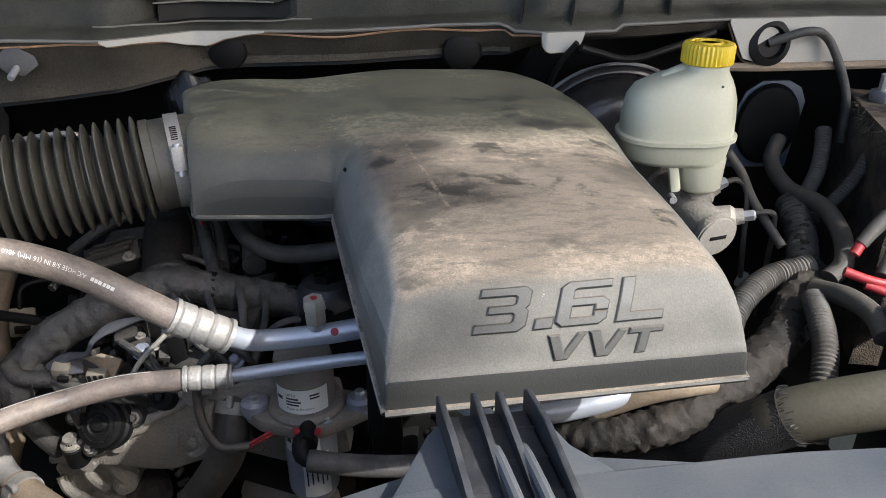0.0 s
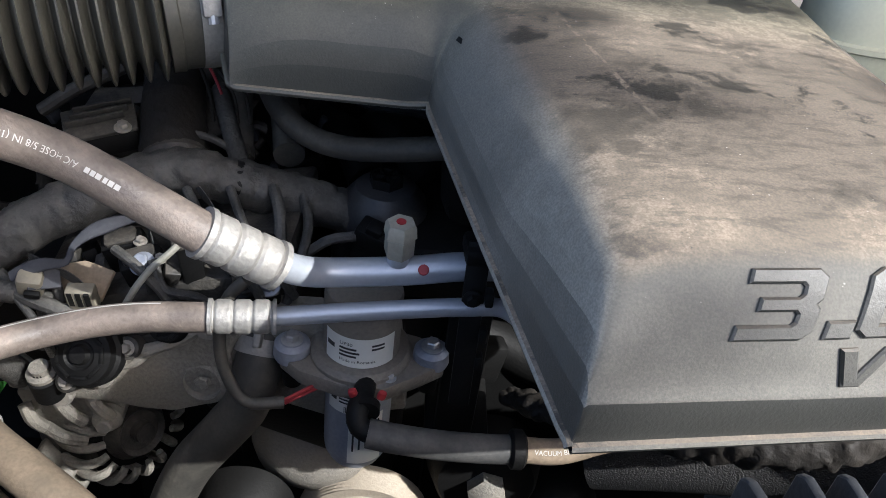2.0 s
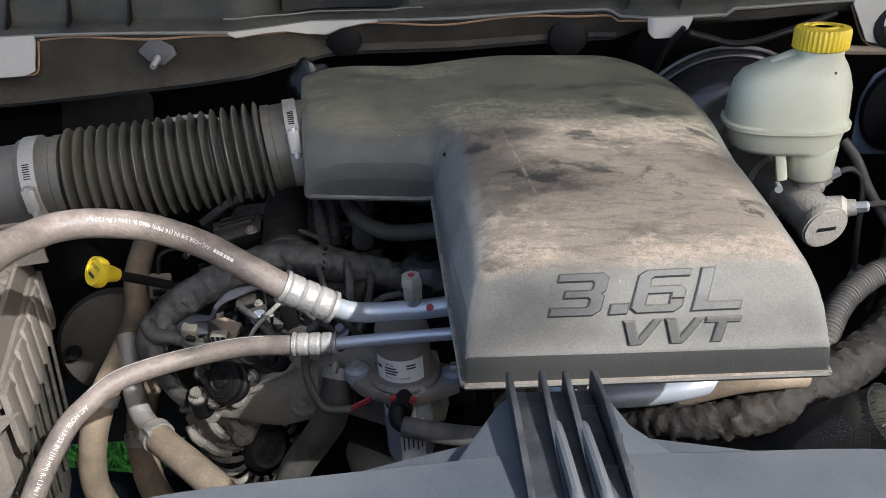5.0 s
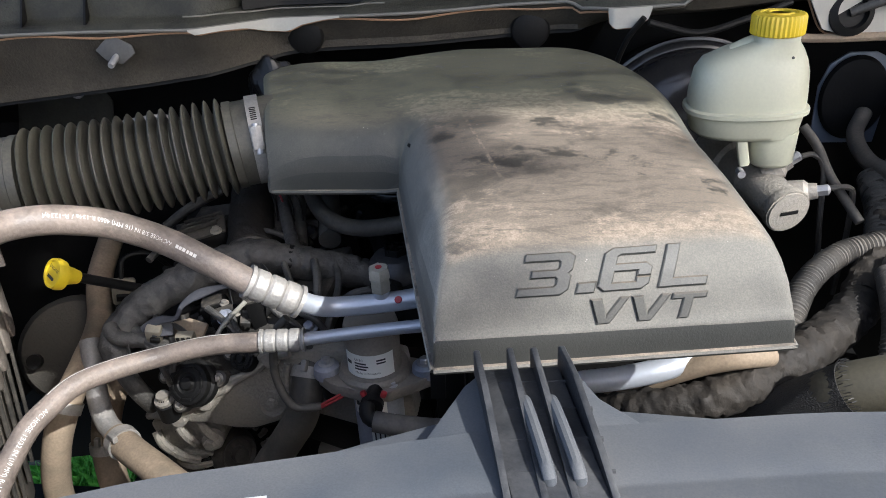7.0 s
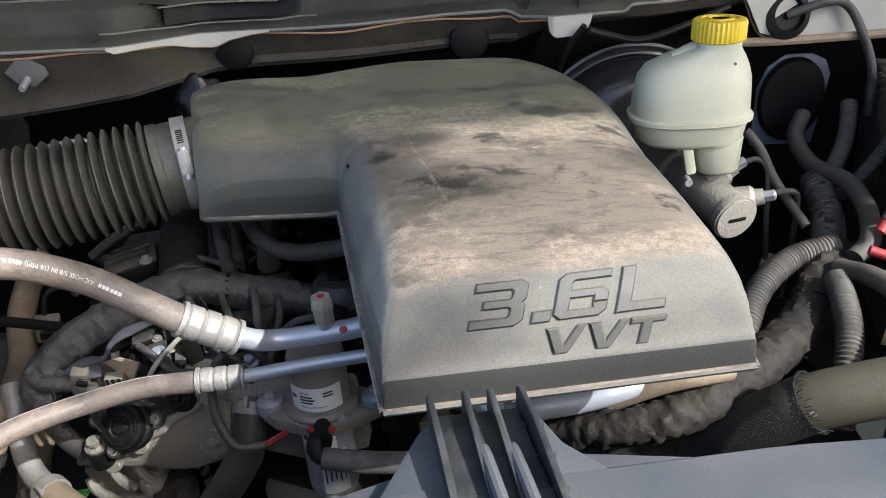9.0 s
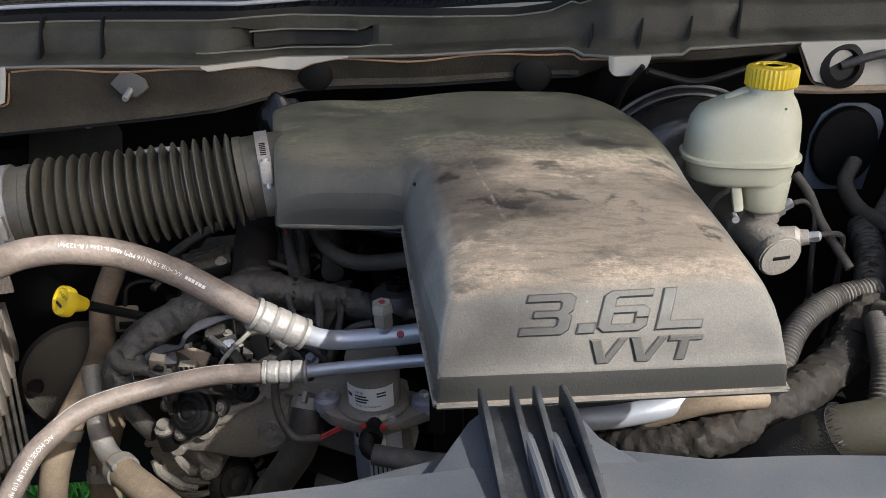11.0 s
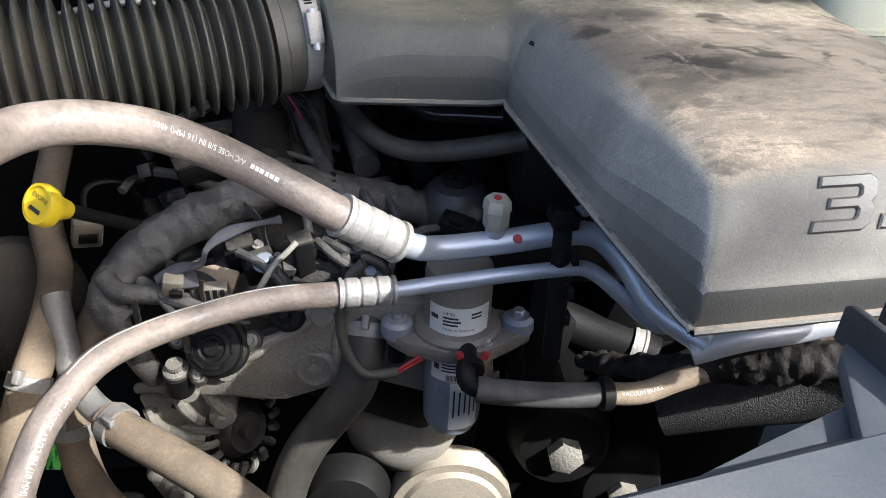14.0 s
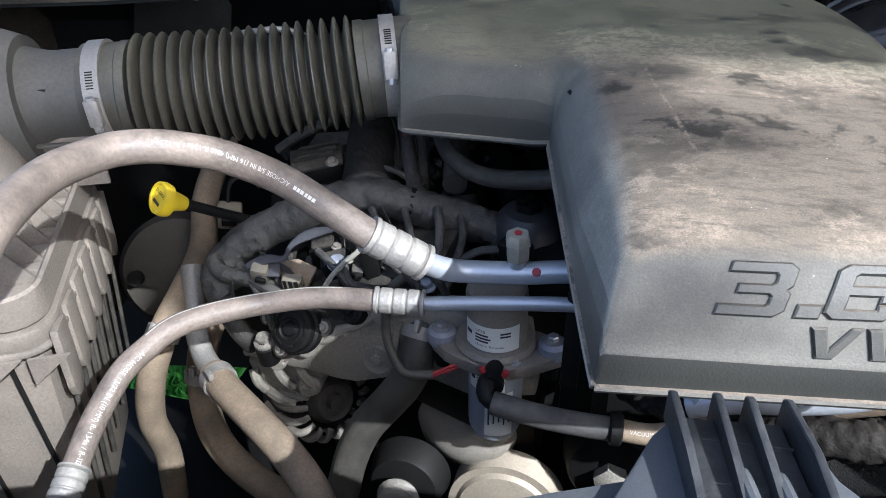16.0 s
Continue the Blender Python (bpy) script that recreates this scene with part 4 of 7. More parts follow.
sag = [A + ax * (L0 * k / 4) + Vector((0, 0, -0.004 * math.sin(math.pi * k / 4))) for k in range(5)]
part("bellows", tube(sag, bellow_r, 44, 0.0011), M_BELLOWS, bell)
clamp_band(A + ax * 0.024, ax, 0.0445, 0.013, (0.25, -0.9, 0.33), bell)
clamp_band(B - ax * 0.014, ax, 0.0448, 0.014, (0.1, -0.92, 0.0), bell)

# ---- air filter box ----
box = thing("air_filter_box", (-0.6, 0.48, 0.85), "dusty black plastic air filter box with ribbed flange", "air filter box")
part("neck", tube([B + ax * -0.002, B + ax * 0.025, B + ax * 0.045, (-0.575, 0.594, 1.229)], lambda s, t: 0.040 + 0.020 * min(1, max(0, (s - 0.03) / 0.05)) ** 1.3, 36), M_NECK, box, "smooth grey outlet neck")
frame_m = pose(-0.622, 0.463, 0.010, 0, 0, 28)


def boxed(bm):
    """From the box's own frame to the bay."""
    bmesh.ops.transform(bm, matrix=frame_m, verts=bm.verts[:])
    return bm


def rounded(hx, hy, r, n=6):
    """A plan outline with round corners."""
    out = []
    for cx, cy, a0 in ((hx - r, hy - r, 0), (-hx + r, hy - r, 90), (-hx + r, -hy + r, 180), (hx - r, -hy + r, 270)):
        out += [(cx + r * math.cos(radians(a0 + 90 * k / n)), cy + r * math.sin(radians(a0 + 90 * k / n))) for k in range(n + 1)]
    return out


part("elbow", tube([(-0.545, 0.606, 1.230), (-0.585, 0.588, 1.226), (-0.625, 0.568, 1.205), (-0.645, 0.555, 1.16), (-0.65, 0.55, 1.12)], lambda s, t: 0.058 + 0.022 * min(1, s / 0.06), 36), M_NECK, box, "smooth grey elbow above the lid")
bm = loft([(0.002, 0.004, 1.140, 0.128, 0.094), (0.002, 0.004, 1.168, 0.127, 0.092), (0.0, 0.006, 1.195, 0.124, 0.089), (-0.003, 0.010, 1.218, 0.117, 0.083), (-0.008, 0.014, 1.236, 0.104, 0.072), (-0.014, 0.02, 1.248, 0.082, 0.055), (-0.02, 0.024, 1.254, 0.050, 0.032), (-0.022, 0.026, 1.256, 0.01, 0.008)], n=3.2, sides=56)
for v in bm.verts:
    v.co.z += v.co.y * 0.36 * max(0, v.co.z - 1.145) / 0.11
part("lid", boxed(bm), M_BOX, box, "domed dusty lid", smooth=60)
part("ledge", boxed(slab(rounded(0.150, 0.120, 0.022), 1.134, 1.1445, 0.001)), M_BOX, box)
bm = bmesh.new()
outer, inner = rounded(0.1545, 0.1245, 0.026), rounded(0.1495, 0.1195, 0.021)
loops = [[bm.verts.new((x, y, z)) for x, y in o] for o, z in ((inner, 1.143), (inner, 1.1525), (rounded(0.152, 0.122, 0.0235), 1.1545), (outer, 1.1525), (outer, 1.128), (rounded(0.148, 0.118, 0.02), 1.1265))]
for p_, q_ in zip(loops, loops[1:]):
    for k in range(len(p_)):
        bm.faces.new((p_[k], p_[(k + 1) % len(p_)], q_[(k + 1) % len(p_)], q_[k]))
part("lid_rim", boxed(bm), M_BOX, box, "raised dusty rim of the lid")
part("lower_flange", boxed(slab(rounded(0.1565, 0.1265, 0.028), 1.106, 1.1235, 0.002)), M_BOX, box)
part("flange_lip", boxed(slab(rounded(0.159, 0.129, 0.03), 1.104, 1.1095, 0.0015)), M_BOX, box)
part("base", block((0.292, 0.232, 0.27), frame_m @ pose(0, 0, 0.972, 180, 0, 0), 0.010, taper=0.84), M_BOX, box)
for k in range(8):
    y = -0.088 + 0.027 * k
    part("gusset", slab([(-0.006, 0), (0.021, 0), (0.021, 0.005), (0.0, 0.036 + 0.004 * (k % 2)), (-0.006, 0.038)], -0.0014, 0.0014, m=frame_m @ pose(0.127, y, 1.143, 90, 0, 0)), M_BOX, box)
    part("gusset_foot", block((0.016, 0.011, 0.008), frame_m @ pose(0.141, y + 0.013, 1.147), 0.0015), M_BOX, box)
for k in range(6):
    x = -0.11 + 0.042 * k
    part("gusset", slab([(0, 0), (0.030, 0), (0.028, 0.006), (0.002, 0.048), (0.0, 0.048)], -0.0017, 0.0017, m=frame_m @ pose(x, -0.086, 1.143, 90, 0, -90)), M_BOX, box)
for k in range(9):
    x = -0.135 + 0.034 * k
    part("flange_web", slab([(0, 0), (0.030, 0), (0.0, -0.024)], -0.0015, 0.0015, m=frame_m @ pose(x, -0.130, 1.105, 90, 0, 0)), M_BOX, box)
for k in range(7):
    y = -0.108 + 0.034 * k
    tab = [(-0.013, 0.012), (0.013, 0.012), (0.013, -0.040), (0.009, -0.050), (0.0, -0.054), (-0.009, -0.050), (-0.013, -0.040)]
    part("clip_tab", slab(tab, -0.003, 0.003, 0.001, m=frame_m @ pose(0.157, y, 1.106, 90, 4, 90)), M_BOX, box, "dusty scalloped clip tab")
    part("base_rib", block((0.004, 0.004, 0.20), frame_m @ pose(0.143, y + 0.017, 0.995, 0, 5, 0), 0.001), M_DUSTED, box)
for k in range(6):
    part("base_seam", block((0.003, 0.004, 0.2), frame_m @ pose(-0.12 + 0.048 * k, -0.1125, 0.995, 5, 0, 0), 0.001), M_BLACK, box, "dark seam")
part("lid_bolt", lathe([(0.012, 0), (0.012, 0.004), (0.007, 0.006), (0.0055, 0.004), (0.004, 0.001)], frame_m @ Vector((0.119, 0.045, 1.212)), (1, -0.1, 0.6), 20), M_CAST, box, "recessed lid bolt")
part("vent_slot", block((0.016, 0.002, 0.004), pose(-0.518, 0.578, 1.252, 0, 0, 20), 0.0005), M_BLACK, box)
part("neck_web", block((0.05, 0.004, 0.05), pose(-0.51, 0.588, 1.185, 0, 0, 24), 0.001), M_BOX, box)
part("neck_tab", block((0.05, 0.006, 0.003), pose(-0.515, 0.574, 1.205, 0, 0, 22), 0.001), M_NECK, box)


# ---- refrigerant lines ----
H1P = [(-0.2085, 0.5345, 1.1795), (-0.243, 0.535, 1.2), (-0.278, 0.534, 1.221), (-0.309, 0.515, 1.245), (-0.33, 0.496, 1.258), (-0.346, 0.483, 1.264), (-0.361, 0.468, 1.267), (-0.368, 0.449, 1.269), (-0.37, 0.425, 1.272), (-0.367, 0.403, 1.274), (-0.361, 0.378, 1.275), (-0.354, 0.356, 1.275), (-0.349, 0.336, 1.271), (-0.3432, 0.3153, 1.2675), (-0.3416, 0.3087, 1.2655)]
H2P = [(-0.213, 0.545, 1.113), (-0.263, 0.54, 1.111), (-0.307, 0.528, 1.106), (-0.338, 0.499, 1.111), (-0.357, 0.474, 1.113), (-0.37, 0.451, 1.106), (-0.377, 0.431, 1.1), (-0.381, 0.406, 1.087), (-0.38, 0.386, 1.079), (-0.378, 0.369, 1.071), (-0.376, 0.361, 1.069)]


def ferrule(a, b, r, parent, label):
    """A crimped sleeve with three swaged bands."""
    def rr(s, t):
        f = s / t
        if f < 0.07 or f > 0.93:
            return r * 1.09
        return r * (1.04 - 0.13 * max(0, math.cos(math.pi * 2 * (f * 3.6 - 0.3))) ** 5)
    return part("ferrule", tube([a, Vector(a).lerp(Vector(b), 0.5), b], rr, 24, 0.0007), M_FERRULE, parent, label)


ac1 = thing("refrigerant_suction_line", (-0.2, 0.55, 1.14), "thick dusty rubber refrigerant hose crimped to an aluminium pipe", "refrigerant hose", "refrigerant lines")
hose1 = part("hose", tube(H1P, 0.0118, 24), M_HOSE, ac1)
ferrule((-0.2135, 0.5348, 1.1825), (-0.1745, 0.5485, 1.1535), 0.0137, ac1, "bright crimped ferrule")
ferrule((-0.342, 0.310, 1.266), (-0.3402, 0.2899, 1.2595), 0.0138, ac1, "bright crimped ferrule")
PIPE1 = [(-0.18, 0.546, 1.159), (-0.164, 0.557, 1.145), (-0.145, 0.567, 1.138), (-0.10, 0.573, 1.140), (-0.06, 0.578, 1.144), (-0.03, 0.579, 1.142), (-0.008, 0.565, 1.125), (0.010, 0.54, 1.105), (0.04, 0.51, 1.095)]
part("end_pipe", tube([(-0.3402, 0.2899, 1.2595), (-0.346, 0.277, 1.247), (-0.372, 0.262, 1.20), (-0.39, 0.25, 1.12), (-0.37, 0.15, 1.0)], 0.009, 16), M_ALU, ac1, "aluminium end pipe")
part("pipe", tube(PIPE1, 0.0092, 22), M_ALU, ac1, "bright aluminium pipe")
vb = part("valve_stem", lathe([(0.007, 0), (0.007, 0.006), (0.0055, 0.008), (0.0055, 0.016)], (-0.1065, 0.572, 1.147), (0, -0.05, 1), 20), M_ALU, ac1)
part("valve_cap", lathe([(0.0085, 0.006), (0.0095, 0.008), (0.0095, 0.020), (0.0105, 0.021), (0.0098, 0.028), (0.0085, 0.030)], (-0.1065, 0.572, 1.147), (0, -0.05, 1), 6), M_CAPGREY, vb, "olive grey faceted service cap")
part("cap_mark", lathe([(0.003, 0), (0.003, 0.0006)], (-0.1065, 0.5705, 1.1772), (0, -0.05, 1), 10), M_RED, vb, "faint red mark")
part("paint_dot", lathe([(0.0035, 0), (0.003, 0.0008)], (-0.0905, 0.5665, 1.1465), (0, -0.72, 0.69), 12), M_RED, ac1, "red paint dot")
run = sum((b - a).length for a, b in zip(spline(H1P), spline(H1P)[1:]))
face1 = (0.05, -0.72, 0.69)
bm = bmesh.new()
bar(0, 0.0, 0.0027, 0.0028, bm)
for k, w in enumerate((0.0038, 0.003, 0.004, 0.0035, 0.0036)):
    bar(0.0034 * (k + 1), 0.0, w * 0.72, 0.0028, bm)
part("brand_bars", wrap_on_tube(bm, H1P, 0.0118, 0.050, face1, sign=-1), M_PRINT, hose1, "white printed bars")
bm = words("A/C HOSE 5/8 IN (16 MM) 4860 R-134a / R-1234yf", 0.0049)
part("printing", wrap_on_tube(bm, H1P, 0.0118, 0.074, face1, sign=-1), M_PRINT, hose1, "white printed hose marking")

ac2 = thing("refrigerant_discharge_line", (-0.2, 0.55, 1.1), "thin dusty refrigerant hose crimped to an aluminium pipe", "refrigerant hose", "refrigerant lines")
hose2 = part("hose", tube(H2P, 0.0093, 22), M_HOSE, ac2)
ferrule((-0.2165, 0.545, 1.1135), (-0.177, 0.5515, 1.112), 0.0102, ac2, "grey crimped ferrule")
ferrule((-0.376, 0.364, 1.071), (-0.372, 0.34, 1.062), 0.0106, ac2, "pale crimped ferrule")
PIPE2 = [(-0.18, 0.551, 1.112), (-0.12, 0.559, 1.117), (-0.06, 0.566, 1.121), (-0.035, 0.567, 1.120), (-0.012, 0.556, 1.106), (0.003, 0.550, 1.093), (0.018, 0.544, 1.086), (0.036, 0.545, 1.088), (0.055, 0.555, 1.09)]
part("end_pipe", tube([(-0.372, 0.34, 1.062), (-0.369, 0.326, 1.052), (-0.36, 0.30, 1.02), (-0.36, 0.15, 0.95)], 0.0065, 14), M_ALU, ac2, "aluminium end pipe")
part("pipe", tube(PIPE2, 0.006, 18), M_ALU, ac2, "slim aluminium pipe")
part("stripe", wrap_on_tube(bar(0, 0, 0.16, 0.0011), H2P, 0.0093, 0.03, (0, 0.05, 1)), M_PRINT, hose2, "white printed stripe")
bm = words("A/C HOSE 13/32 IN (10 MM) R-134a / R-1234yf", 0.0052)
part("printing", wrap_on_tube(bm, H2P, 0.0093, 0.20, (0.5, -0.6, 0.62), sign=-1), M_PRINT, hose2, "white printed hose marking")

br = thing("pipe_bracket", (-0.058, 0.59, 1.02), "black strap bracket clamping the two aluminium pipes", "bracket")
part("strap", block((0.014, 0.003, 0.12), pose(-0.058, 0.562, 1.108, -10, 0, 0), 0.001), M_BLACK, br)
part("clip_top", block((0.02, 0.024, 0.012), pose(-0.057, 0.578, 1.158, 0, 0, 5), 0.003), M_BLACK, br)
part("leg", block((0.03, 0.008, 0.13), pose(-0.053, 0.60, 1.03), 0.003), M_BLACK, br)
part("foot", block((0.05, 0.10, 0.008), pose(-0.05, 0.645, 0.968), 0.002), M_BLACK, br)
for z in (1.135, 1.105, 1.082):
    part("strap_ear", block((0.005, 0.010, 0.010), pose(-0.049, 0.560, z, -10, 0, 0), 0.001), M_BLACK, br)
part("clip_bolt", bolt((-0.059, 0.560, 1.133), (0, -1, 0.1), 0.004), M_BLACK, br)
part("side_tab", block((0.012, 0.012, 0.004), pose(-0.04, 0.585, 1.16, 0, 0, 30), 0.001), M_STEEL, br)

# ---- vacuum pump ----
pump = thing("vacuum_pump", (-0.127, 0.598, 0.96), "grey electric vacuum pump with white labels", "vacuum pump")
C = Vector((-0.127, 0.598, 0))
part("motor_can", lathe([(0.020, 1.108), (0.0255, 1.105), (0.0268, 1.100), (0.0268, 1.054), (0.029, 1.048)][::-1], C, sides=40), M_PUMP, pump, "cast upper housing")
part("flange_ring", lathe([(0.034, 1.036), (0.036, 1.038), (0.036, 1.050), (0.033, 1.054)], C, sides=40), M_PUMP, pump)
bm = slab([(-0.056, -0.012), (-0.04, -0.026), (-0.01, -0.036), (0.02, -0.036), (0.044, -0.02), (0.06, -0.008), (0.06, 0.012), (0.04, 0.02), (0, 0.03), (-0.04, 0.02), (-0.058, 0.01)], 1.034, 1.047, 0.002, m=Matrix.Translation(C))
part("mount_flange", bm, M_PUMP, pump)
part("lower_can", lathe([(0.014, 0.940), (0.021, 0.9425), (0.0242, 0.950), (0.0248, 0.956), (0.0248, 1.036)], C, sides=40), M_GREY, pump, "blue-grey painted lower can")
for x, y in ((-0.048, -0.005), (0.05, 0.0)):
    p = C + Vector((x, y, 1.041))
    b = part("grommet_mount", lathe([(0.0125, 0), (0.0135, 0.003), (0.0125, 0.012), (0.009, 0.015)], p, sides=28), M_GREY, pump, "rubber isolator with steel cap")
    part("bolt_head", bolt(p + Vector((0, 0, 0.014)), (0, 0, 1), 0.0052), M_STEEL, b)
    part("isolator_foot", lathe([(0.007, -0.026), (0.008, -0.012)], p, sides=16), M_BLACK, b)
part("small_screw", bolt(C + Vector((0.022, -0.026, 1.047)), (0, 0, 1), 0.0032), M_STEEL, pump)
face = (-0.02, -1, 0)
lab = part("label", wrap_on_drum(bar(-0.026, -0.015, 0.053, 0.026), C + Vector((0, 0, 1.070)), (0, 0, 1), 0.0268, face), M_LABEL, pump, "white printed rating label")
bm = words("UP30", 0.0042)
for t_, y_ in (("Made in Romania", -0.0085),):
    w_ = words(t_, 0.0036)
    bmesh.ops.translate(w_, vec=(0.0, y_ - 0.006, 0), verts=w_.verts[:])
    merge(bm, w_)
for k in range(3):
    bar(0.0, -0.0035 - 0.0032 * k, 0.012 + 0.002 * (k % 2), 0.0018, bm)
for k in range(2):
    bar(0.022, 0.0 - 0.0032 * k, 0.009, 0.0018, bm)
bar(-0.011, -0.006, 0.007, 0.004, bm)
bmesh.ops.translate(bm, vec=(-0.013, 0.004, 0), verts=bm.verts[:])
part("label_print", wrap_on_drum(bm, C + Vector((0, 0, 1.070)), (0, 0, 1), 0.0268, face, 0.0007), M_INK, lab)
lab2 = part("label", wrap_on_drum(bar(-0.020, 0.0, 0.036, 0.022), C + Vector((0, 0, 1.006)), (0, 0, 1), 0.0248, (-0.1, -1, 0)), M_LABEL, pump, "white upper label with bars")
lab3 = part("label", wrap_on_drum(bar(-0.002, -0.010, 0.026, 0.052), C + Vector((0, 0, 0.963)), (0, 0, 1), 0.0248, (-0.1, -1, 0)), M_LABEL, pump, "white lower label with bars")
bm = bmesh.new()
for k in range(14):
    bar(-0.006 + 0.0011 * k, 0.001, 0.0006, 0.006, bm)
bar(-0.017, 0.011, 0.005, 0.006, bm)
for k in range(3):
    bar(-0.010, 0.010 + 0.0032 * k, 0.012, 0.0016, bm)
part("label_print", wrap_on_drum(bm, C + Vector((0, 0, 1.006)), (0, 0, 1), 0.0248, (-0.1, -1, 0), 0.0008), M_INK, lab2)
bm = bmesh.new()
for k in range(5):
    bar(0.001 + 0.0046 * k, 0.004 + 0.002 * (k % 3), 0.0014, 0.03 - 0.004 * (k % 2), bm)
part("label_print", wrap_on_drum(bm, C + Vector((0, 0, 0.963)), (0, 0, 1), 0.0248, (-0.1, -1, 0), 0.0008), M_INK, lab3)
nz = part("outlet_elbow", tube([(-0.120, 0.572, 1.045), (-0.122, 0.552, 1.047), (-0.124, 0.541, 1.045), (-0.122, 0.535, 1.039), (-0.113, 0.532, 1.036), (-0.098, 0.5305, 1.034)], 0.0074, 18), M_BLACK, pump, "black quick-connect elbow")
part("collar_ring", lathe([(0.0098, 0), (0.0098, 0.006)], (-0.119, 0.548, 1.045), (0, -1, -0.1), 20), M_BLACK, nz)
for s in (-1, 1):
    part("red_tab", block((0.006, 0.005, 0.007), pose(-0.1185 + 0.0095 * s, 0.549, 1.054, 0, 20 * s, 0), 0.002), M_RED, nz, "red release tab")
lead = [(-0.152, 0.572, 1.035), (-0.175, 0.56, 1.028), (-0.2, 0.556, 1.03), (-0.214, 0.562, 1.05), (-0.218, 0.568, 1.075), (-0.212, 0.572, 1.105), (-0.2, 0.575, 1.12)]
part("lead", tube(lead[1:], 0.0042, 12), M_RUBBER, pump, "black sheathed lead")
for k in range(2):
    part("red_wire", tube([Vector(lead[1]) + Vector((0, 0, 0.003 * k - 0.001)), Vector(lead[0]) + Vector((0, 0, 0.004 * k - 0.001))], 0.0014, 8), M_RED, pump, "red wire")
part("plug", block((0.014, 0.012, 0.01), pose(-0.147, 0.575, 1.037, 0, 10, 20), 0.002), M_BLACK, pump)

vac = thing("vacuum_hose", (0.0, 0.53, 1.02), "brake vacuum hose with black sleeve and dusty tan rubber", "vacuum hose")
V1 = [(-0.116, 0.5315, 1.0365), (-0.099, 0.5305, 1.0345), (-0.07, 0.5305, 1.0315), (-0.04, 0.5325, 1.029), (-0.014, 0.535, 1.028)]
V2 = [(-0.018, 0.535, 1.028), (0.012, 0.536, 1.028), (0.04, 0.541, 1.036), (0.067, 0.541, 1.048), (0.088, 0.537, 1.064), (0.112, 0.533, 1.080), (0.129, 0.528, 1.094), (0.165, 0.518, 1.118), (0.195, 0.515, 1.128), (0.22, 0.53, 1.12)]
part("sleeve", tube(V1, 0.0098, 20), M_SLEEVE, vac, "black rubber sleeve")
part("collar", lathe([(0.011, 0), (0.0135, 0.002), (0.0135, 0.009), (0.011, 0.011)], (-0.022, 0.5345, 1.0285), (1, 0.06, -0.02), 12), M_BLACK, vac, "black ribbed collar")
vh = part("hose", tube(V2, 0.0088, 20), M_TAN, vac, "dusty tan hose")
part("printing", wrap_on_tube(words("VACUUM BRAKE", 0.0045), V2, 0.0088, 0.012, (0, -0.75, 0.5), sign=-1), M_PRINT, vh, "white printed hose marking")
part("cable_tie", lathe([(0.0095, 0), (0.0095, 0.004)], (0.088, 0.537, 1.064), (0.65, -0.1, 0.45), 18), M_STEEL, vac, "pale cable tie")
elb = thing("thermostat_hose", (0.02, 0.68, 0.93), "black coolant hose with spring clamp and braided grey sleeve", "hose", "coolant hoses")
part("hose", tube([(-0.05, 0.70, 0.985), (-0.018, 0.70, 0.975), (0.015, 0.692, 0.965), (0.05, 0.682, 0.958), (0.075, 0.672, 0.95)], 0.021, 22), M_BLACK, elb)
part("bracket_tab", block((0.035, 0.02, 0.04), pose(-0.03, 0.665, 0.985, 0, 10, 15), 0.004), M_BLACK, elb)
cl = part("spring_clamp", lathe([(0.0218, -0.007), (0.0235, -0.007), (0.0235, -0.004), (0.0225, -0.003), (0.0225, 0.003), (0.0235, 0.004), (0.0235, 0.007), (0.0218, 0.007)], (0.058, 0.679, 0.956), (0.9, -0.25, -0.2), 28), M_FERRULE, elb, "pale spring clamp")
part("clamp_ear", block((0.012, 0.012, 0.016), pose(0.062, 0.655, 0.945, 0, 20, 0), 0.002), M_FERRULE, cl)
part("braided_sleeve", tube([(0.066, 0.655, 0.935), (0.089, 0.653, 0.947), (0.125, 0.659, 0.962), (0.16, 0.665, 0.97)], lambda s, t: 0.0145 + 0.0005 * math.sin(s * 2400), 24, 0.0012), M_BRAID, elb, "grey braided heat sleeve")


# ---- radiator cover in front ----
def shroud_edge(x):
    return curve_at([(-0.8, 0.10), (-0.4, 0.17), (-0.21, 0.228), (-0.15, 0.252), (-0.09, 0.268), (-0.03, 0.284), (0.0, 0.292), (0.06, 0.300), (0.11, 0.307), (0.17, 0.316), (0.27, 0.323), (0.45, 0.31), (0.8, 0.24)], x)


shroud = thing("radiator_cover", (0, 0.2, 0.9), "dusty grey plastic radiator cover with moulded fins", "radiator cover")
xs2 = [-0.8 + 0.02 * k for k in range(81)]
rows = []
for o, z in ((0.0, 1.16), (0.0, 1.2310), (-0.002, 1.2380), (-0.006, 1.2415), (-0.03, 1.2430), (-0.045, 1.2435), (-0.047, 1.2431), (-0.05, 1.2431), (-0.052, 1.2438), (-0.09, 1.2440), (-0.13, 1.2420), (-0.16, 1.2340), (-0.19, 1.21), (-0.21, 1.17), (-0.215, 1.0)):
    rows.append([(x, shroud_edge(x) + o, z) for x in xs2])
part("panel", sheet(rows, thick=0.003), M_SHROUD, shroud)
tong = [(-0.022, 0.280), (-0.006, 0.325), (0.0, 0.334), (0.010, 0.338), (0.048, 0.342), (0.056, 0.338), (0.066, 0.318), (0.085, 0.300), (0.075, 0.235), (0.02, 0.225)]
part("tongue", slab(tong, 1.2320, 1.2405, 0.002), M_SHROUD, shroud)
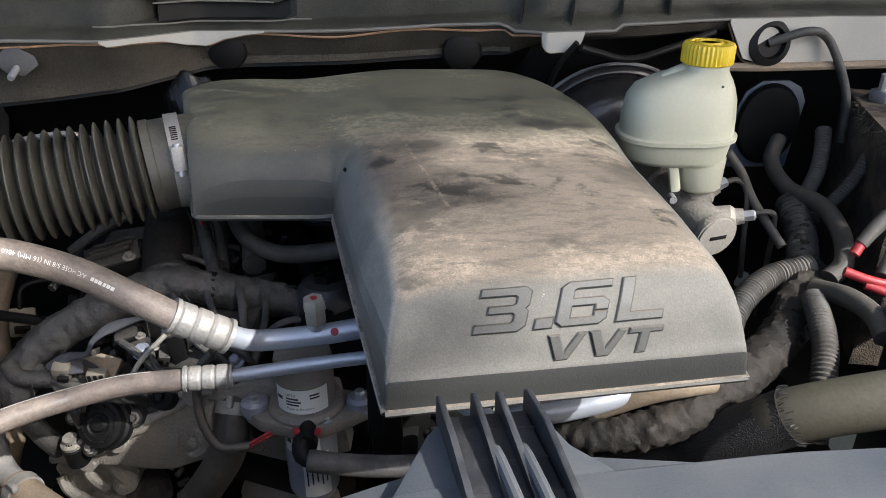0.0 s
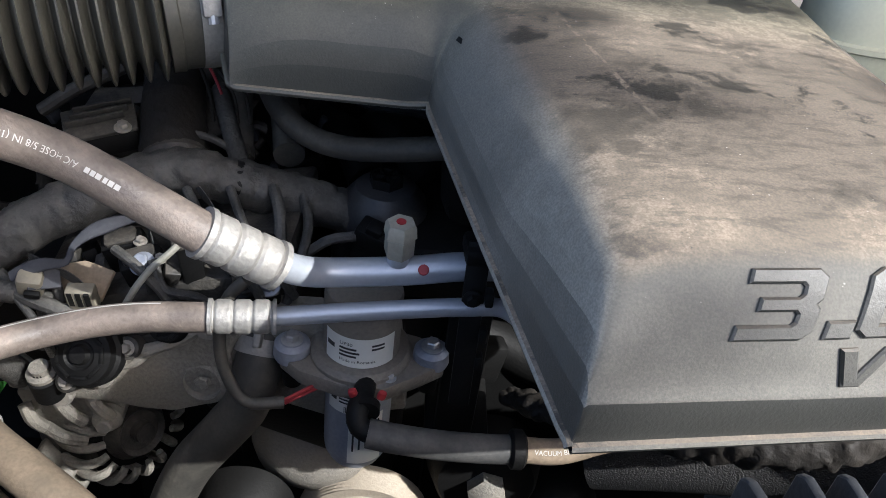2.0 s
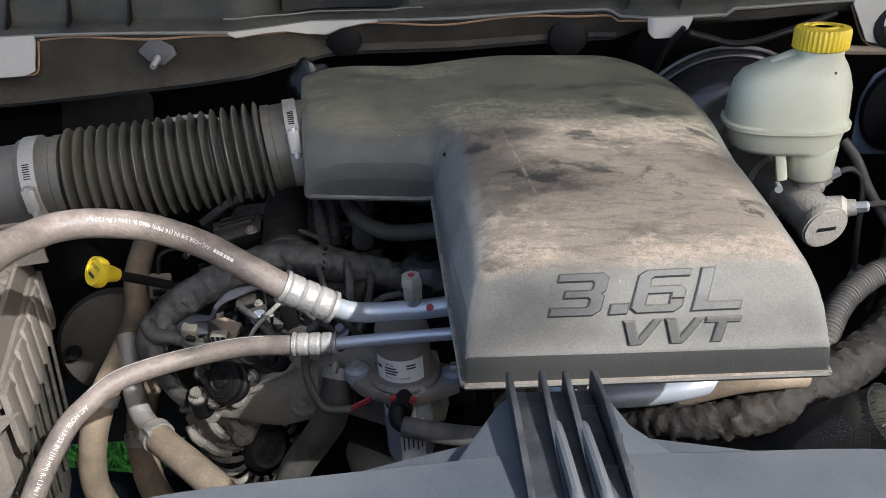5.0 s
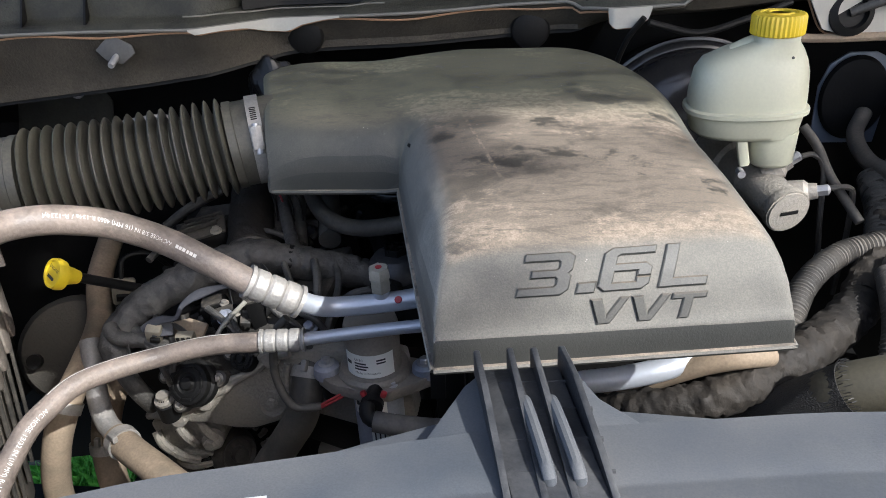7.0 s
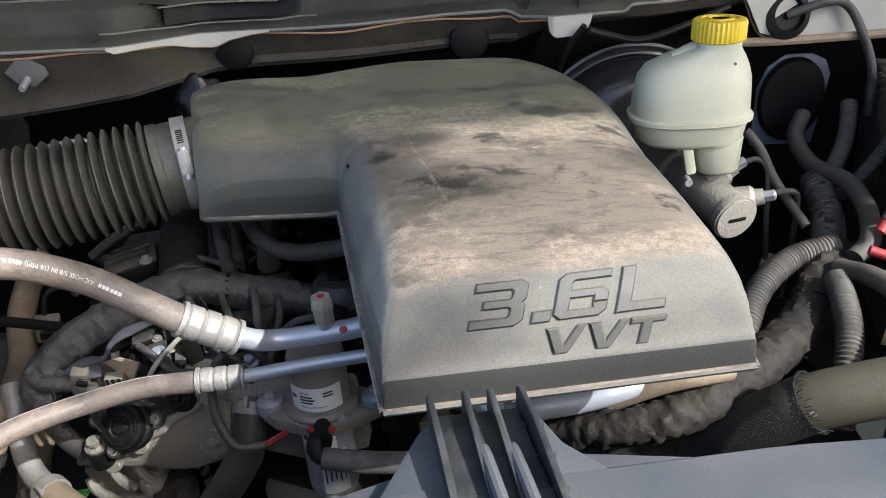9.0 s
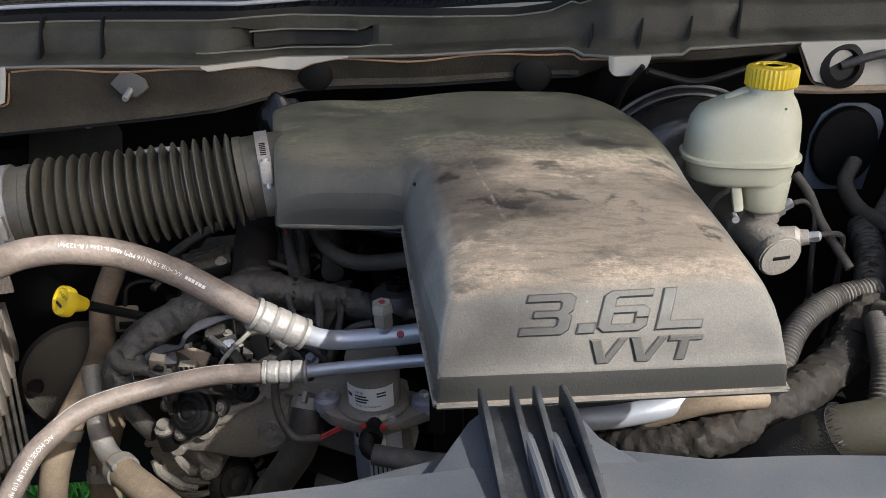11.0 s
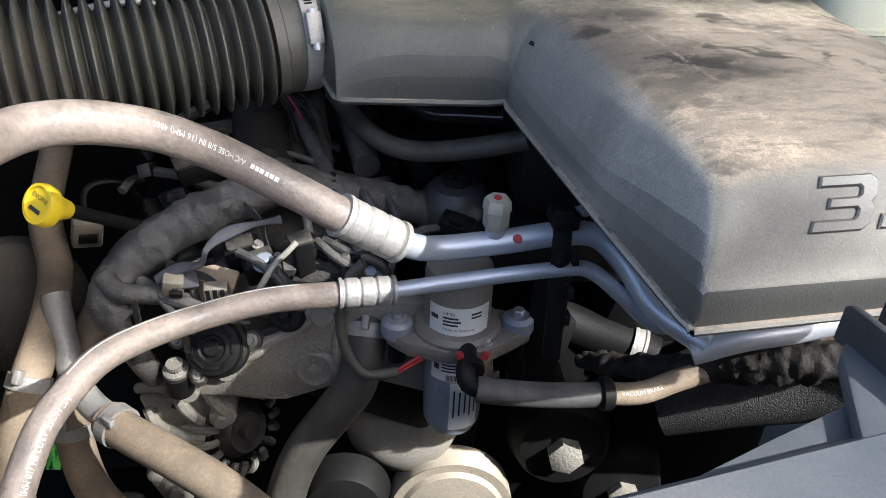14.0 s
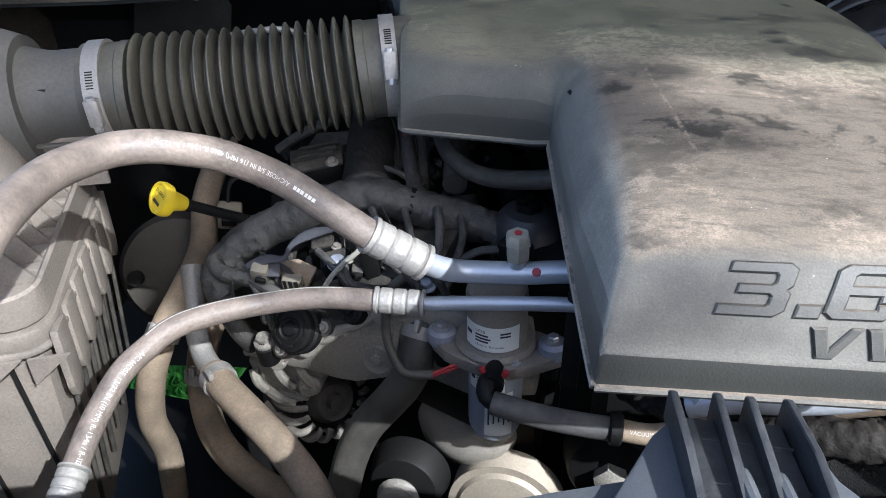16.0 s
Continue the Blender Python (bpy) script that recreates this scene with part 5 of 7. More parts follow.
part("flap", slab([(-0.092, 0.262), (-0.092, 0.267), (-0.068, 0.279), (-0.044, 0.291), (-0.012, 0.306), (-0.002, 0.318), (0.004, 0.28), (-0.05, 0.255)], 1.2275, 1.2325, 0.0012), M_SHROUD, shroud)
part("flap", slab([(0.060, 0.325), (0.075, 0.318), (0.135, 0.3135), (0.13, 0.29), (0.06, 0.285)], 1.2275, 1.2325, 0.0012), M_SHROUD, shroud)
for (xa, ya), (xb, yb), h in (((0.0, 0.340), (0.024, 0.226), 0.017), ((0.018, 0.343), (0.040, 0.229), 0.014), ((0.031, 0.344), (0.053, 0.231), 0.014), ((0.046, 0.346), (0.070, 0.234), 0.020)):
    bm = bmesh.new()
    d = Vector((xb - xa, yb - ya, 0))
    s = Vector((-d.y, d.x, 0)).normalized() * 0.0016
    prof_ = [(0.0, 1.2370), (0.0, 1.2530), (0.03, 1.2555), (0.3, 1.2390 + h), (0.7, 1.2400 + h * 0.6), (1.0, 1.2450), (1.0, 1.2370)]
    a = [bm.verts.new(Vector((xa, ya, z)) + d * f + s) for f, z in prof_]
    b = [bm.verts.new(Vector((xa, ya, z)) + d * f - s) for f, z in prof_]
    bm.faces.new(a), bm.faces.new(b[::-1])
    for k in range(len(a)):
        bm.faces.new((a[k], b[k], b[(k + 1) % len(a)], a[(k + 1) % len(a)]))
    bmesh.ops.bevel(bm, geom=bm.edges[:], offset=0.0006, segments=1, affect="EDGES")
    part("fin", bm, M_FIN, shroud, "upright moulded fin")
# slab that paints the shade between the fins
part("fin_floor", slab([(0.001, 0.333), (0.045, 0.339), (0.068, 0.236), (0.026, 0.229)], 1.2395, 1.2448, 0.001), M_FIN, shroud, "dark slab for the shade between the fins")
for x, y in ((0.0265, 0.305), (0.040, 0.306)):
    part("post", tube([(x, y, 1.2380), (x + 0.001, y - 0.002, 1.2485), (x + 0.012, y - 0.05, 1.2495), (x + 0.013, y - 0.052, 1.2400)], 0.0032, 10), M_SHROUD, shroud, "rounded moulded post")
for k in range(5):
    part("cross_rib", block((0.045, 0.0015, 0.006), pose(0.035 + 0.004 * k, 0.325 - 0.022 * k, 1.2420, 0, 0, 5), 0.0005), M_FIN, shroud)
lab = thing("refrigerant_label", (-0.16, 0.225, 1.2450), "white and yellow refrigerant label on the radiator cover", "label")
lm = pose(-0.211, 0.163, 1.2445, 0.5, 0, 12)
part("sheet", slab([(0, 0), (0.137, 0), (0.137, 0.045), (0, 0.045)], 0, 0.0004, m=lm), M_PAPER, lab)
part("yellow_panel", slab([(0, 0.0), (0.0465, 0.0), (0.0465, 0.0447), (0, 0.0447)], 0.0005, 0.0007, m=lm), M_YELLOW, lab)
bm = words("R-1234yf", 0.0062)
bmesh.ops.translate(bm, vec=(0.0697, 0.0375, 0.0006), verts=bm.verts[:])
for k in range(3):
    b2 = bar(0.0697 + 0.02 * (k == 0), 0.029 - 0.007 * k, 0.04 + 0.012 * (k % 2), 0.003)
    bmesh.ops.translate(b2, vec=(0, 0, 0.0006), verts=b2.verts[:])
    merge(bm, b2)
for cx, cy, rad_ in ((0.0625, 0.0395, 0.0026), (0.131, 0.041, 0.0018)):
    for k in range(6):
        b2 = bar(rad_ * 0.45, -0.0004, rad_ * 0.55, 0.0008)
        bmesh.ops.rotate(b2, cent=(0, 0, 0), matrix=Matrix.Rotation(k * math.pi / 3, 3, "Z"), verts=b2.verts[:])
        bmesh.ops.translate(b2, vec=(cx, cy, 0.0006), verts=b2.verts[:])
        merge(bm, b2)
bmesh.ops.transform(bm, matrix=lm, verts=bm.verts[:])
part("print", bm, M_GREYINK, lab)
bm = bmesh.new()
bm.faces.new([bm.verts.new(lm @ Vector((*p, 0.0009))) for p in ((0.008, 0.016), (0.024, 0.016), (0.016, 0.030))])
part("warning_mark", bm, M_INK, lab)

# ---- engine ----
# block, banks and runners near black: the shade is in their colour
engine = thing("engine_block", (-0.1, 0.8, 0.5), "dirty engine block and intake manifold, blackened for the shade under the cover", "engine")
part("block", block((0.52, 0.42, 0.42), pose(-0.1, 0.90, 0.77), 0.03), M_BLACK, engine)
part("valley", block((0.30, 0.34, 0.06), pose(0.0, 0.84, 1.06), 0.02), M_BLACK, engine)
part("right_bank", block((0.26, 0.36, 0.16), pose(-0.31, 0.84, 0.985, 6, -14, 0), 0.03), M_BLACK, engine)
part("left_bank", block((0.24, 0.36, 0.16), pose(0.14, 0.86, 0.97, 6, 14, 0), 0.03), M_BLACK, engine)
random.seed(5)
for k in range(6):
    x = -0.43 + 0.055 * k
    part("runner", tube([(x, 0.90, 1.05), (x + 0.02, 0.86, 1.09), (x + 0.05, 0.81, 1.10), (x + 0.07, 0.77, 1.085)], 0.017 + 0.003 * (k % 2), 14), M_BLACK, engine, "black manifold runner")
part("support_plate", slab([(-0.032, -0.010), (0.026, -0.014), (0.034, 0.006), (-0.018, 0.016)], 0, 0.006, 0.0015, m=pose(-0.356, 0.803, 1.120, 14, -6, 22)), M_DUSTED, engine, "dusty grey bracket plate")
part("connector_box", block((0.05, 0.028, 0.026), pose(-0.345, 0.762, 1.108, 10, -10, 28), 0.004), M_DUSTED, engine)
part("connector_box", block((0.034, 0.022, 0.02), pose(-0.315, 0.772, 1.118, 4, 10, 50), 0.003), M_DUSTED, engine)
part("throttle_body", lathe([(0.036, -0.03), (0.036, 0.0), (0.032, 0.008), (0.030, 0.018), (0.02, 0.022)], (-0.285, 0.80, 1.105), (0.1, -0.3, 0.95), 32), M_DUSTED, engine, "round dusty black housing")
part("throttle_motor", block((0.06, 0.03, 0.03), pose(-0.285, 0.84, 1.135, 0, 10, 15), 0.008), M_DUSTED, engine)
for pts, rad_ in (([(-0.267, 0.829, 1.139), (-0.255, 0.79, 1.12), (-0.239, 0.752, 1.104)], 0.0062), ([(-0.31, 0.78, 1.125), (-0.29, 0.765, 1.128), (-0.265, 0.755, 1.118), (-0.235, 0.74, 1.112)], 0.0032),
                  ([(-0.30, 0.745, 1.125), (-0.27, 0.738, 1.13), (-0.245, 0.735, 1.12), (-0.228, 0.725, 1.105)], 0.003), ([(-0.34, 0.79, 1.12), (-0.33, 0.77, 1.122), (-0.31, 0.76, 1.115)], 0.004),
                  ([(-0.40, 0.76, 1.10), (-0.37, 0.75, 1.10), (-0.34, 0.74, 1.095), (-0.30, 0.74, 1.09)], 0.005), ([(-0.42, 0.79, 1.11), (-0.39, 0.80, 1.13), (-0.36, 0.83, 1.14)], 0.006)):
    part("vacuum_line", tube(pts, rad_, 10), M_RUBBER, engine, "thin dark line")
for x, y, z in ((-0.262, 0.80, 1.135), (-0.325, 0.79, 1.128), (-0.37, 0.775, 1.11), (-0.245, 0.77, 1.11)):
    part("clip", block((0.012, 0.009, 0.012), pose(x, y, z, 15, 20, 40), 0.002), M_CAST, engine)
random.seed(21)
for k in range(34):
    x = random.uniform(-0.43, -0.18)
    y = random.uniform(0.73, 0.86)
    z = 1.075 + 0.22 * (y - 0.73) + random.uniform(-0.01, 0.012)
    if k % 2:
        d = Vector((random.uniform(-1, 1), random.uniform(-1, 1), random.uniform(-0.3, 0.3))).normalized() * random.uniform(0.015, 0.03)
        c_ = Vector((x, y, z))
        part("small_line", tube([c_ - d, c_ + Vector((0, 0, random.uniform(0.0, 0.012))), c_ + d], random.uniform(0.002, 0.0045), 8), M_DUSTED if k % 4 == 1 else M_TAPE, engine)
    else:
        part("small_fitting", block((random.uniform(0.01, 0.026), random.uniform(0.006, 0.014), random.uniform(0.008, 0.018)), pose(x, y, z, random.uniform(-25, 25), random.uniform(-25, 25), random.uniform(0, 180)), 0.0015), (M_DUSTED, M_BLACK, M_CHANNEL)[k % 3], engine)
for k in range(22):
    x = random.uniform(-0.345, -0.2)
    y = random.uniform(0.612, 0.66)
    z = 1.105 + 0.22 * x + 0.05 * y + 0.004
    part("small_fitting", block((random.uniform(0.008, 0.02), random.uniform(0.005, 0.012), random.uniform(0.008, 0.022)), pose(x, y, z, random.uniform(-20, 20), random.uniform(-20, 20), random.uniform(0, 180)), 0.0013), (M_DUSTED, M_BLACK, M_TAPE)[k % 3], engine)
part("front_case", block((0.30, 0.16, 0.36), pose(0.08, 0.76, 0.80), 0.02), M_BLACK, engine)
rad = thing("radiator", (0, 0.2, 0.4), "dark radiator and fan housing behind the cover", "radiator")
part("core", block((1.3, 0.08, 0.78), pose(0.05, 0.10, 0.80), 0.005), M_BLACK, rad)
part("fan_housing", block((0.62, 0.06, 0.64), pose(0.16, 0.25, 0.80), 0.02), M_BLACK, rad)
# black plates added round the grass gap in place of shaded ground
for name_, (x0, x1, y0, y1), lb in (("shade_plate_front", (-0.92, -0.31, -0.1, 0.845), "black plate added at the front for the shade under the bay"), ("shade_plate_rear", (-0.92, -0.31, 0.99, 1.35), "black plate added at the rear for the shade under the bay"), ("shade_plate_side", (-0.625, -0.31, 0.845, 0.99), "black plate added at the side for the shade under the bay")):
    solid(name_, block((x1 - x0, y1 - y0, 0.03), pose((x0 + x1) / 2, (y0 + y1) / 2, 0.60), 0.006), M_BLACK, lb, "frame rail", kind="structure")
# added tray; its black stands in for shade below the engine
solid("dark_under_tray", block((1.12, 1.0, 0.02), pose(0.24, 0.6, 0.50), 0.004), M_BLACK, "black tray added to keep the depth under the engine dark", "splash tray", kind="structure")
vc = thing("valve_cover", (-0.29, 0.66, 0.98), "dusty black plastic valve cover with sensors, wires and bolts", "valve cover")
LEAN = Matrix(((1, 0, 0, 0), (0, 1, 0, 0), (0.22, 0.05, 1, 1.105), (0, 0, 0, 1)))
part("cover_top", slab([(-0.37, 0.70), (-0.362, 0.612), (-0.345, 0.602), (-0.27, 0.614), (-0.205, 0.618), (-0.185, 0.64), (-0.18, 0.76), (-0.36, 0.76)], -0.05, 0.0, 0.006, m=LEAN), M_DUSTED, vc)
part("front_step", slab([(-0.36, 0.65), (-0.352, 0.610), (-0.30, 0.609), (-0.235, 0.610), (-0.20, 0.614), (-0.19, 0.66)], -0.066, -0.042, 0.004, m=LEAN), M_DUSTED, vc)
AXC = Vector((-0.12, -0.82, 0.56)).normalized()
for at, r0 in (((-0.319, 0.594, 1.026), 0.0225), ((-0.262, 0.606, 1.050), 0.013)):
    s = part("sensor_cap", lathe([(r0 * 1.12, -0.006), (r0 * 1.12, 0.003), (r0, 0.005), (r0 * 0.97, 0.012), (r0 * 0.5, 0.014), (r0 * 0.42, 0.0125), (r0 * 0.34, 0.0125), (r0 * 0.26, 0.016), (r0 * 0.1, 0.016)], at, AXC, 32), M_BLACK, vc, "round black cam sensor cap")
    e1 = AXC.orthogonal().normalized()
    e2 = AXC.cross(e1)
    for k in range(8):
        n = e1 * math.cos(k * 0.785) + e2 * math.sin(k * 0.785)
        part("cap_rib", block((0.0025, r0 * 0.5, 0.002), aim(Vector(at) + AXC * 0.0135 + n * r0 * 0.72, AXC, n.cross(AXC)), 0.0005), M_BLACK, s)
for at, sz in (((-0.293, 0.597, 1.030), 0.005), ((-0.334, 0.583, 1.006), 0.005), ((-0.352, 0.598, 1.03), 0.0045), ((-0.28, 0.606, 1.055), 0.0042), ((-0.245, 0.605, 1.052), 0.005)):
    t_ = part("screw_tab", lathe([(sz * 1.7, -0.012), (sz * 1.7, 0.0), (sz * 1.3, 0.001)], at, AXC, 18), M_DUSTED, vc)
    part("tab_screw", bolt(Vector(at), AXC, sz * 0.8), M_CASTL, t_, "dull steel screw")
iso = part("isolator_stud", lathe([(0.011, -0.022), (0.011, 0.0), (0.007, 0.002), (0.0065, 0.009), (0.004, 0.011)], (-0.353, 0.588, 1.004), (0, -0.2, 1), 20), M_BLACK, vc)
part("stud_washer", lathe([(0.0105, 0.0), (0.0105, 0.003), (0.007, 0.005), (0.0068, 0.010)], (-0.353, 0.588, 1.006), (0, -0.2, 1), 18), M_CAST, iso, "dull aluminium washer and stud")
part("dust_panel", slab([(-0.030, -0.010), (0.018, -0.017), (0.030, 0.002), (0.012, 0.014), (-0.016, 0.016)], 0, 0.005, 0.0015, m=pose(-0.327, 0.607, 1.076, 38, -12, 14)), M_TAN, vc, "dusty brown plastic panel")
oc = part("open_connector", block((0.018, 0.010, 0.020), pose(-0.312, 0.588, 1.082, 12, 0, 5), 0.0015), M_BEIGE, vc, "open brown connector")
for k in range(3):
    part("connector_slot", block((0.0035, 0.0025, 0.013), pose(-0.3175 + 0.0055 * k, 0.5830, 1.084, 12, 0, 5), 0.0005), M_BLACK, oc)
part("loose_wire", tube([(-0.253, 0.609, 1.116), (-0.258, 0.604, 1.112), (-0.268, 0.600, 1.103), (-0.275, 0.588, 1.096), (-0.283, 0.585, 1.082)], 0.0024, 10), M_CAPGREY, vc, "grey braided wire")
pc = part("upright_connector", block((0.015, 0.013, 0.05), pose(-0.249, 0.622, 1.090, 10, -6, 20), 0.002), M_BLACK, vc)
part("connector_lip", block((0.018, 0.015, 0.004), pose(-0.251, 0.618, 1.114, 10, -6, 20), 0.001), M_DUSTED, pc)
for at, rz in (((-0.283, 0.625, 1.082), 20), ((-0.225, 0.645, 1.078), 35), ((-0.205, 0.628, 1.062), 10), ((-0.30, 0.64, 1.085), 15)):
    cpk = part("coil_pack", block((0.030, 0.018, 0.028), pose(*at, 14, -12, rz), 0.004), M_BLACK, vc)
    part("pack_lid", slab(rounded(0.011, 0.007, 0.003, 3), 0.0135, 0.0165, 0.0008, m=pose(*at, 14, -12, rz)), M_DUSTED, cpk)
    part("pack_screw", bolt(pose(*at, 14, -12, rz) @ Vector((0.013, -0.007, 0.013)), (0.1, -0.2, 1), 0.0032), M_CASTL, cpk, "dull steel screw")
for pts in ([(-0.30, 0.62, 1.10), (-0.28, 0.605, 1.098), (-0.262, 0.598, 1.082), (-0.25, 0.596, 1.062)], [(-0.24, 0.63, 1.105), (-0.225, 0.615, 1.10), (-0.205, 0.612, 1.085), (-0.196, 0.612, 1.06)],
            [(-0.235, 0.64, 1.10), (-0.215, 0.625, 1.098), (-0.19, 0.62, 1.09), (-0.178, 0.622, 1.07)], [(-0.335, 0.60, 1.09), (-0.33, 0.592, 1.07), (-0.336, 0.588, 1.045)], [(-0.272, 0.612, 1.10), (-0.262, 0.60, 1.085), (-0.24, 0.602, 1.078), (-0.225, 0.605, 1.06)]):
    part("sensor_wire", tube(pts, 0.0036, 10), M_TAPE, vc, "black taped wire")
for at in ((-0.219, 0.630, 1.088), (-0.280, 0.614, 1.094), (-0.196, 0.622, 1.078)):
    part("cover_bolt", bolt(at, (-0.1, -0.5, 0.85), 0.0058), M_GREY, vc, "zinc flange bolt")

tc = thing("timing_cover", (-0.25, 0.61, 0.9), "dirty cast aluminium timing cover", "timing cover")
pl = [(-0.359, 0.967), (-0.342, 0.978), (-0.327, 0.989), (-0.317, 0.997), (-0.303, 1.006), (-0.292, 1.012), (-0.286, 1.020), (-0.279, 1.024), (-0.260, 1.035), (-0.247, 1.045), (-0.233, 1.056), (-0.215, 1.060), (-0.16, 1.062), (-0.10, 1.05), (-0.09, 0.98), (-0.15, 0.965), (-0.206, 0.983), (-0.236, 0.970), (-0.270, 0.957), (-0.293, 0.957), (-0.32, 0.962), (-0.343, 0.962)]
UPRIGHT = pose(0, 0.606, 0, 90, 0, 0)
bm = slab(pl, -0.03, 0.0, 0.003, m=UPRIGHT)
part("plate", bm, M_CAST, tc)
edge = [(x, 0.604, z) for x, z in pl[:12]]
part("flange_bead", tube(edge, lambda s, t: 0.0052 + 0.0008 * math.sin(s * 160), 10), M_CASTL, tc, "pale machined flange")
for x, z in ((-0.318, 0.994), (-0.236, 1.052), (-0.352, 0.970)):
    part("flange_boss", lathe([(0.0095, -0.012), (0.0095, 0.004), (0.008, 0.006)], (x, 0.604, z), (0, -1, 0.1), 18), M_CASTL, tc)
part("boss", lathe([(0.022, -0.002), (0.019, 0.004), (0.0145, 0.006), (0.0135, 0.0), (0.004, 0.0)], (-0.244, 0.608, 0.993), (-0.1, -1, 0.2), 28), M_CAST, tc)
part("boss_bolt", bolt((-0.244, 0.609, 0.993), (-0.1, -1, 0.2), 0.006), M_CAST, tc)
part("rib", tube([(-0.22, 0.606, 1.045), (-0.225, 0.604, 1.02), (-0.222, 0.604, 0.99)], 0.004, 8), M_CAST, tc)
# both cases in black, painting the dark gap beside the hose
part("lower_case", block((0.15, 0.10, 0.16), pose(-0.165, 0.70, 0.90, 8, 0, 0), 0.02), M_BLACK, tc)
part("side_case", block((0.12, 0.06, 0.05), pose(-0.19, 0.65, 0.945, 10, 22, 0), 0.01), M_BLACK, tc)
part("pump_housing", lathe([(0.062, -0.03), (0.06, 0.0), (0.05, 0.022), (0.03, 0.034), (0.012, 0.037)], (-0.168, 0.665, 0.880), (0, -1, 0.2), 32), M_CASTL, tc, "dusty water pump housing")

alt = thing("alternator", (-0.34, 0.66, 0.80), "dirty cast aluminium alternator with open cooling claws", "alternator")
AX = Vector((0.78, -0.55, 0.30)).normalized()
AC = Vector((-0.336, 0.662, 0.872))
part("rotor", lathe([(0.040, -0.05), (0.042, -0.01), (0.036, 0.008), (0.016, 0.012)], AC, AX, 32), M_BLACK, alt, "dark rotor behind the claws")
part("rear_housing", lathe([(0.046, -0.06), (0.052, -0.055), (0.052, -0.022), (0.048, -0.018)], AC, AX, 36), M_DUSTED, alt)
part("hub", lathe([(0.028, 0.006), (0.029, 0.012), (0.026, 0.018), (0.022, 0.025), (0.018, 0.021), (0.010, 0.021), (0.009, 0.030), (0.004, 0.030)], AC, AX, 24), M_DUSTED, alt)
u = AX.orthogonal().normalized()
w = AX.cross(u)
for k in range(18):
    a = 2 * math.pi * k / 18
    n = u * math.cos(a) + w * math.sin(a)
    claw = [AC + n * 0.050 - AX * 0.028, AC + n * 0.052 - AX * 0.008, AC + n * 0.049 + AX * 0.010, AC + n * 0.040 + AX * 0.019, AC + n * 0.033 + AX * 0.020]
    part("claw", tube(claw, lambda s, t: 0.0034 + 0.001 * math.sin(3.1 * s / t), 8, 0.006), M_CAST, alt)
plate = [(-0.408, 0.936), (-0.385, 0.944), (-0.352, 0.958), (-0.326, 0.950), (-0.318, 0.930), (-0.332, 0.905), (-0.350, 0.884), (-0.374, 0.880), (-0.400, 0.904)]
part("bracket", slab(plate, -0.03, 0.0, 0.004, m=pose(0, 0.632, 0, 90, 0, 0)), M_CAST, alt, "cast mounting bracket")
for xa, za, xb, zb in ((-0.398, 0.93, -0.386, 0.905), (-0.372, 0.945, -0.352, 0.915), (-0.345, 0.955, -0.328, 0.925), (-0.386, 0.903, -0.352, 0.892)):
    part("bracket_rib", tube([(xa, 0.626, za), ((xa + xb) / 2, 0.621, (za + zb) / 2), (xb, 0.624, zb)], 0.0055, 8), M_CAST, alt)
for x, z, sx, sz in ((-0.361, 0.896, 0.009, 0.012), (-0.372, 0.925, 0.014, 0.006), (-0.342, 0.905, 0.008, 0.008)):
    part("bracket_slot", block((sx, 0.003, sz), pose(x, 0.6315, z, 0, 30, 0), 0.001), M_BLACK, alt, "dark opening")
ear = part("mount_ear", lathe([(0.012, -0.02), (0.012, 0.008), (0.010, 0.010)], (-0.333, 0.632, 0.920), (0.1, -1, 0.1), 20), M_CASTL, alt)
part("ear_bolt", bolt((-0.333, 0.622, 0.921), (0.1, -1, 0.1), 0.007), M_CASTL, ear)
part("prong", tube([(-0.372, 0.615, 0.962), (-0.388, 0.622, 0.958), (-0.405, 0.632, 0.948)], 0.005, 10), M_CAST, alt)
part("prong", tube([(-0.36, 0.612, 0.972), (-0.378, 0.62, 0.975), (-0.40, 0.64, 0.965)], 0.006, 10), M_CAST, alt)
part("lower_ear", slab([(-0.416, 0.842), (-0.400, 0.868), (-0.378, 0.862), (-0.362, 0.83), (-0.376, 0.80), (-0.402, 0.806)], -0.04, 0.0, 0.006, m=pose(0, 0.625, 0, 90, 0, 0)), M_CAST, alt)
for x, z in ((-0.402, 0.848), (-0.385, 0.822), (-0.376, 0.85)):
    part("ear_stud", lathe([(0.007, -0.01), (0.007, 0.006), (0.004, 0.008)], (x, 0.624, z), (0, -1, 0.1), 14), M_CASTL, alt)


def pulley(at, r, width, grooves, name, label, mat, hub):
    t = thing(name, (at[0], at[1], at[2] - r), label, "pulley", "belt pulleys")
    prof2 = [(r * 0.35, width * 0.3), (r * 0.8, width * 0.15), (r * 0.86, 0.0)]
    if grooves:
        for k in range(grooves):
            f = k / grooves * width
            prof2 += [(r, -f), (r * 0.955, -f - width / grooves * 0.5)]
    prof2 += [(r, -width), (r * 0.3, -width)]
    part("rim", lathe(prof2[::-1], at, (0, -1, 0.12), 48), mat, t, smooth=25)
    part("hub", lathe([(r * 0.34, 0), (r * 0.34, hub), (r * 0.2, hub + 0.004)], Vector(at) + Vector((0, -width * 0.2, 0)), (0, -1, 0.12), 6 if not grooves else 24), M_CAST if not grooves else M_BLACK, t)
    return t


pulley((-0.118, 0.615, 0.795), 0.062, 0.03, 8, "crank_pulley", "dusty grooved metal pulley", M_BELT, 0.01)
pulley((-0.012, 0.63, 0.873), 0.053, 0.026, 0, "idler_pulley", "black smooth idler pulley with hexagon bolt", M_BLACK, 0.014)
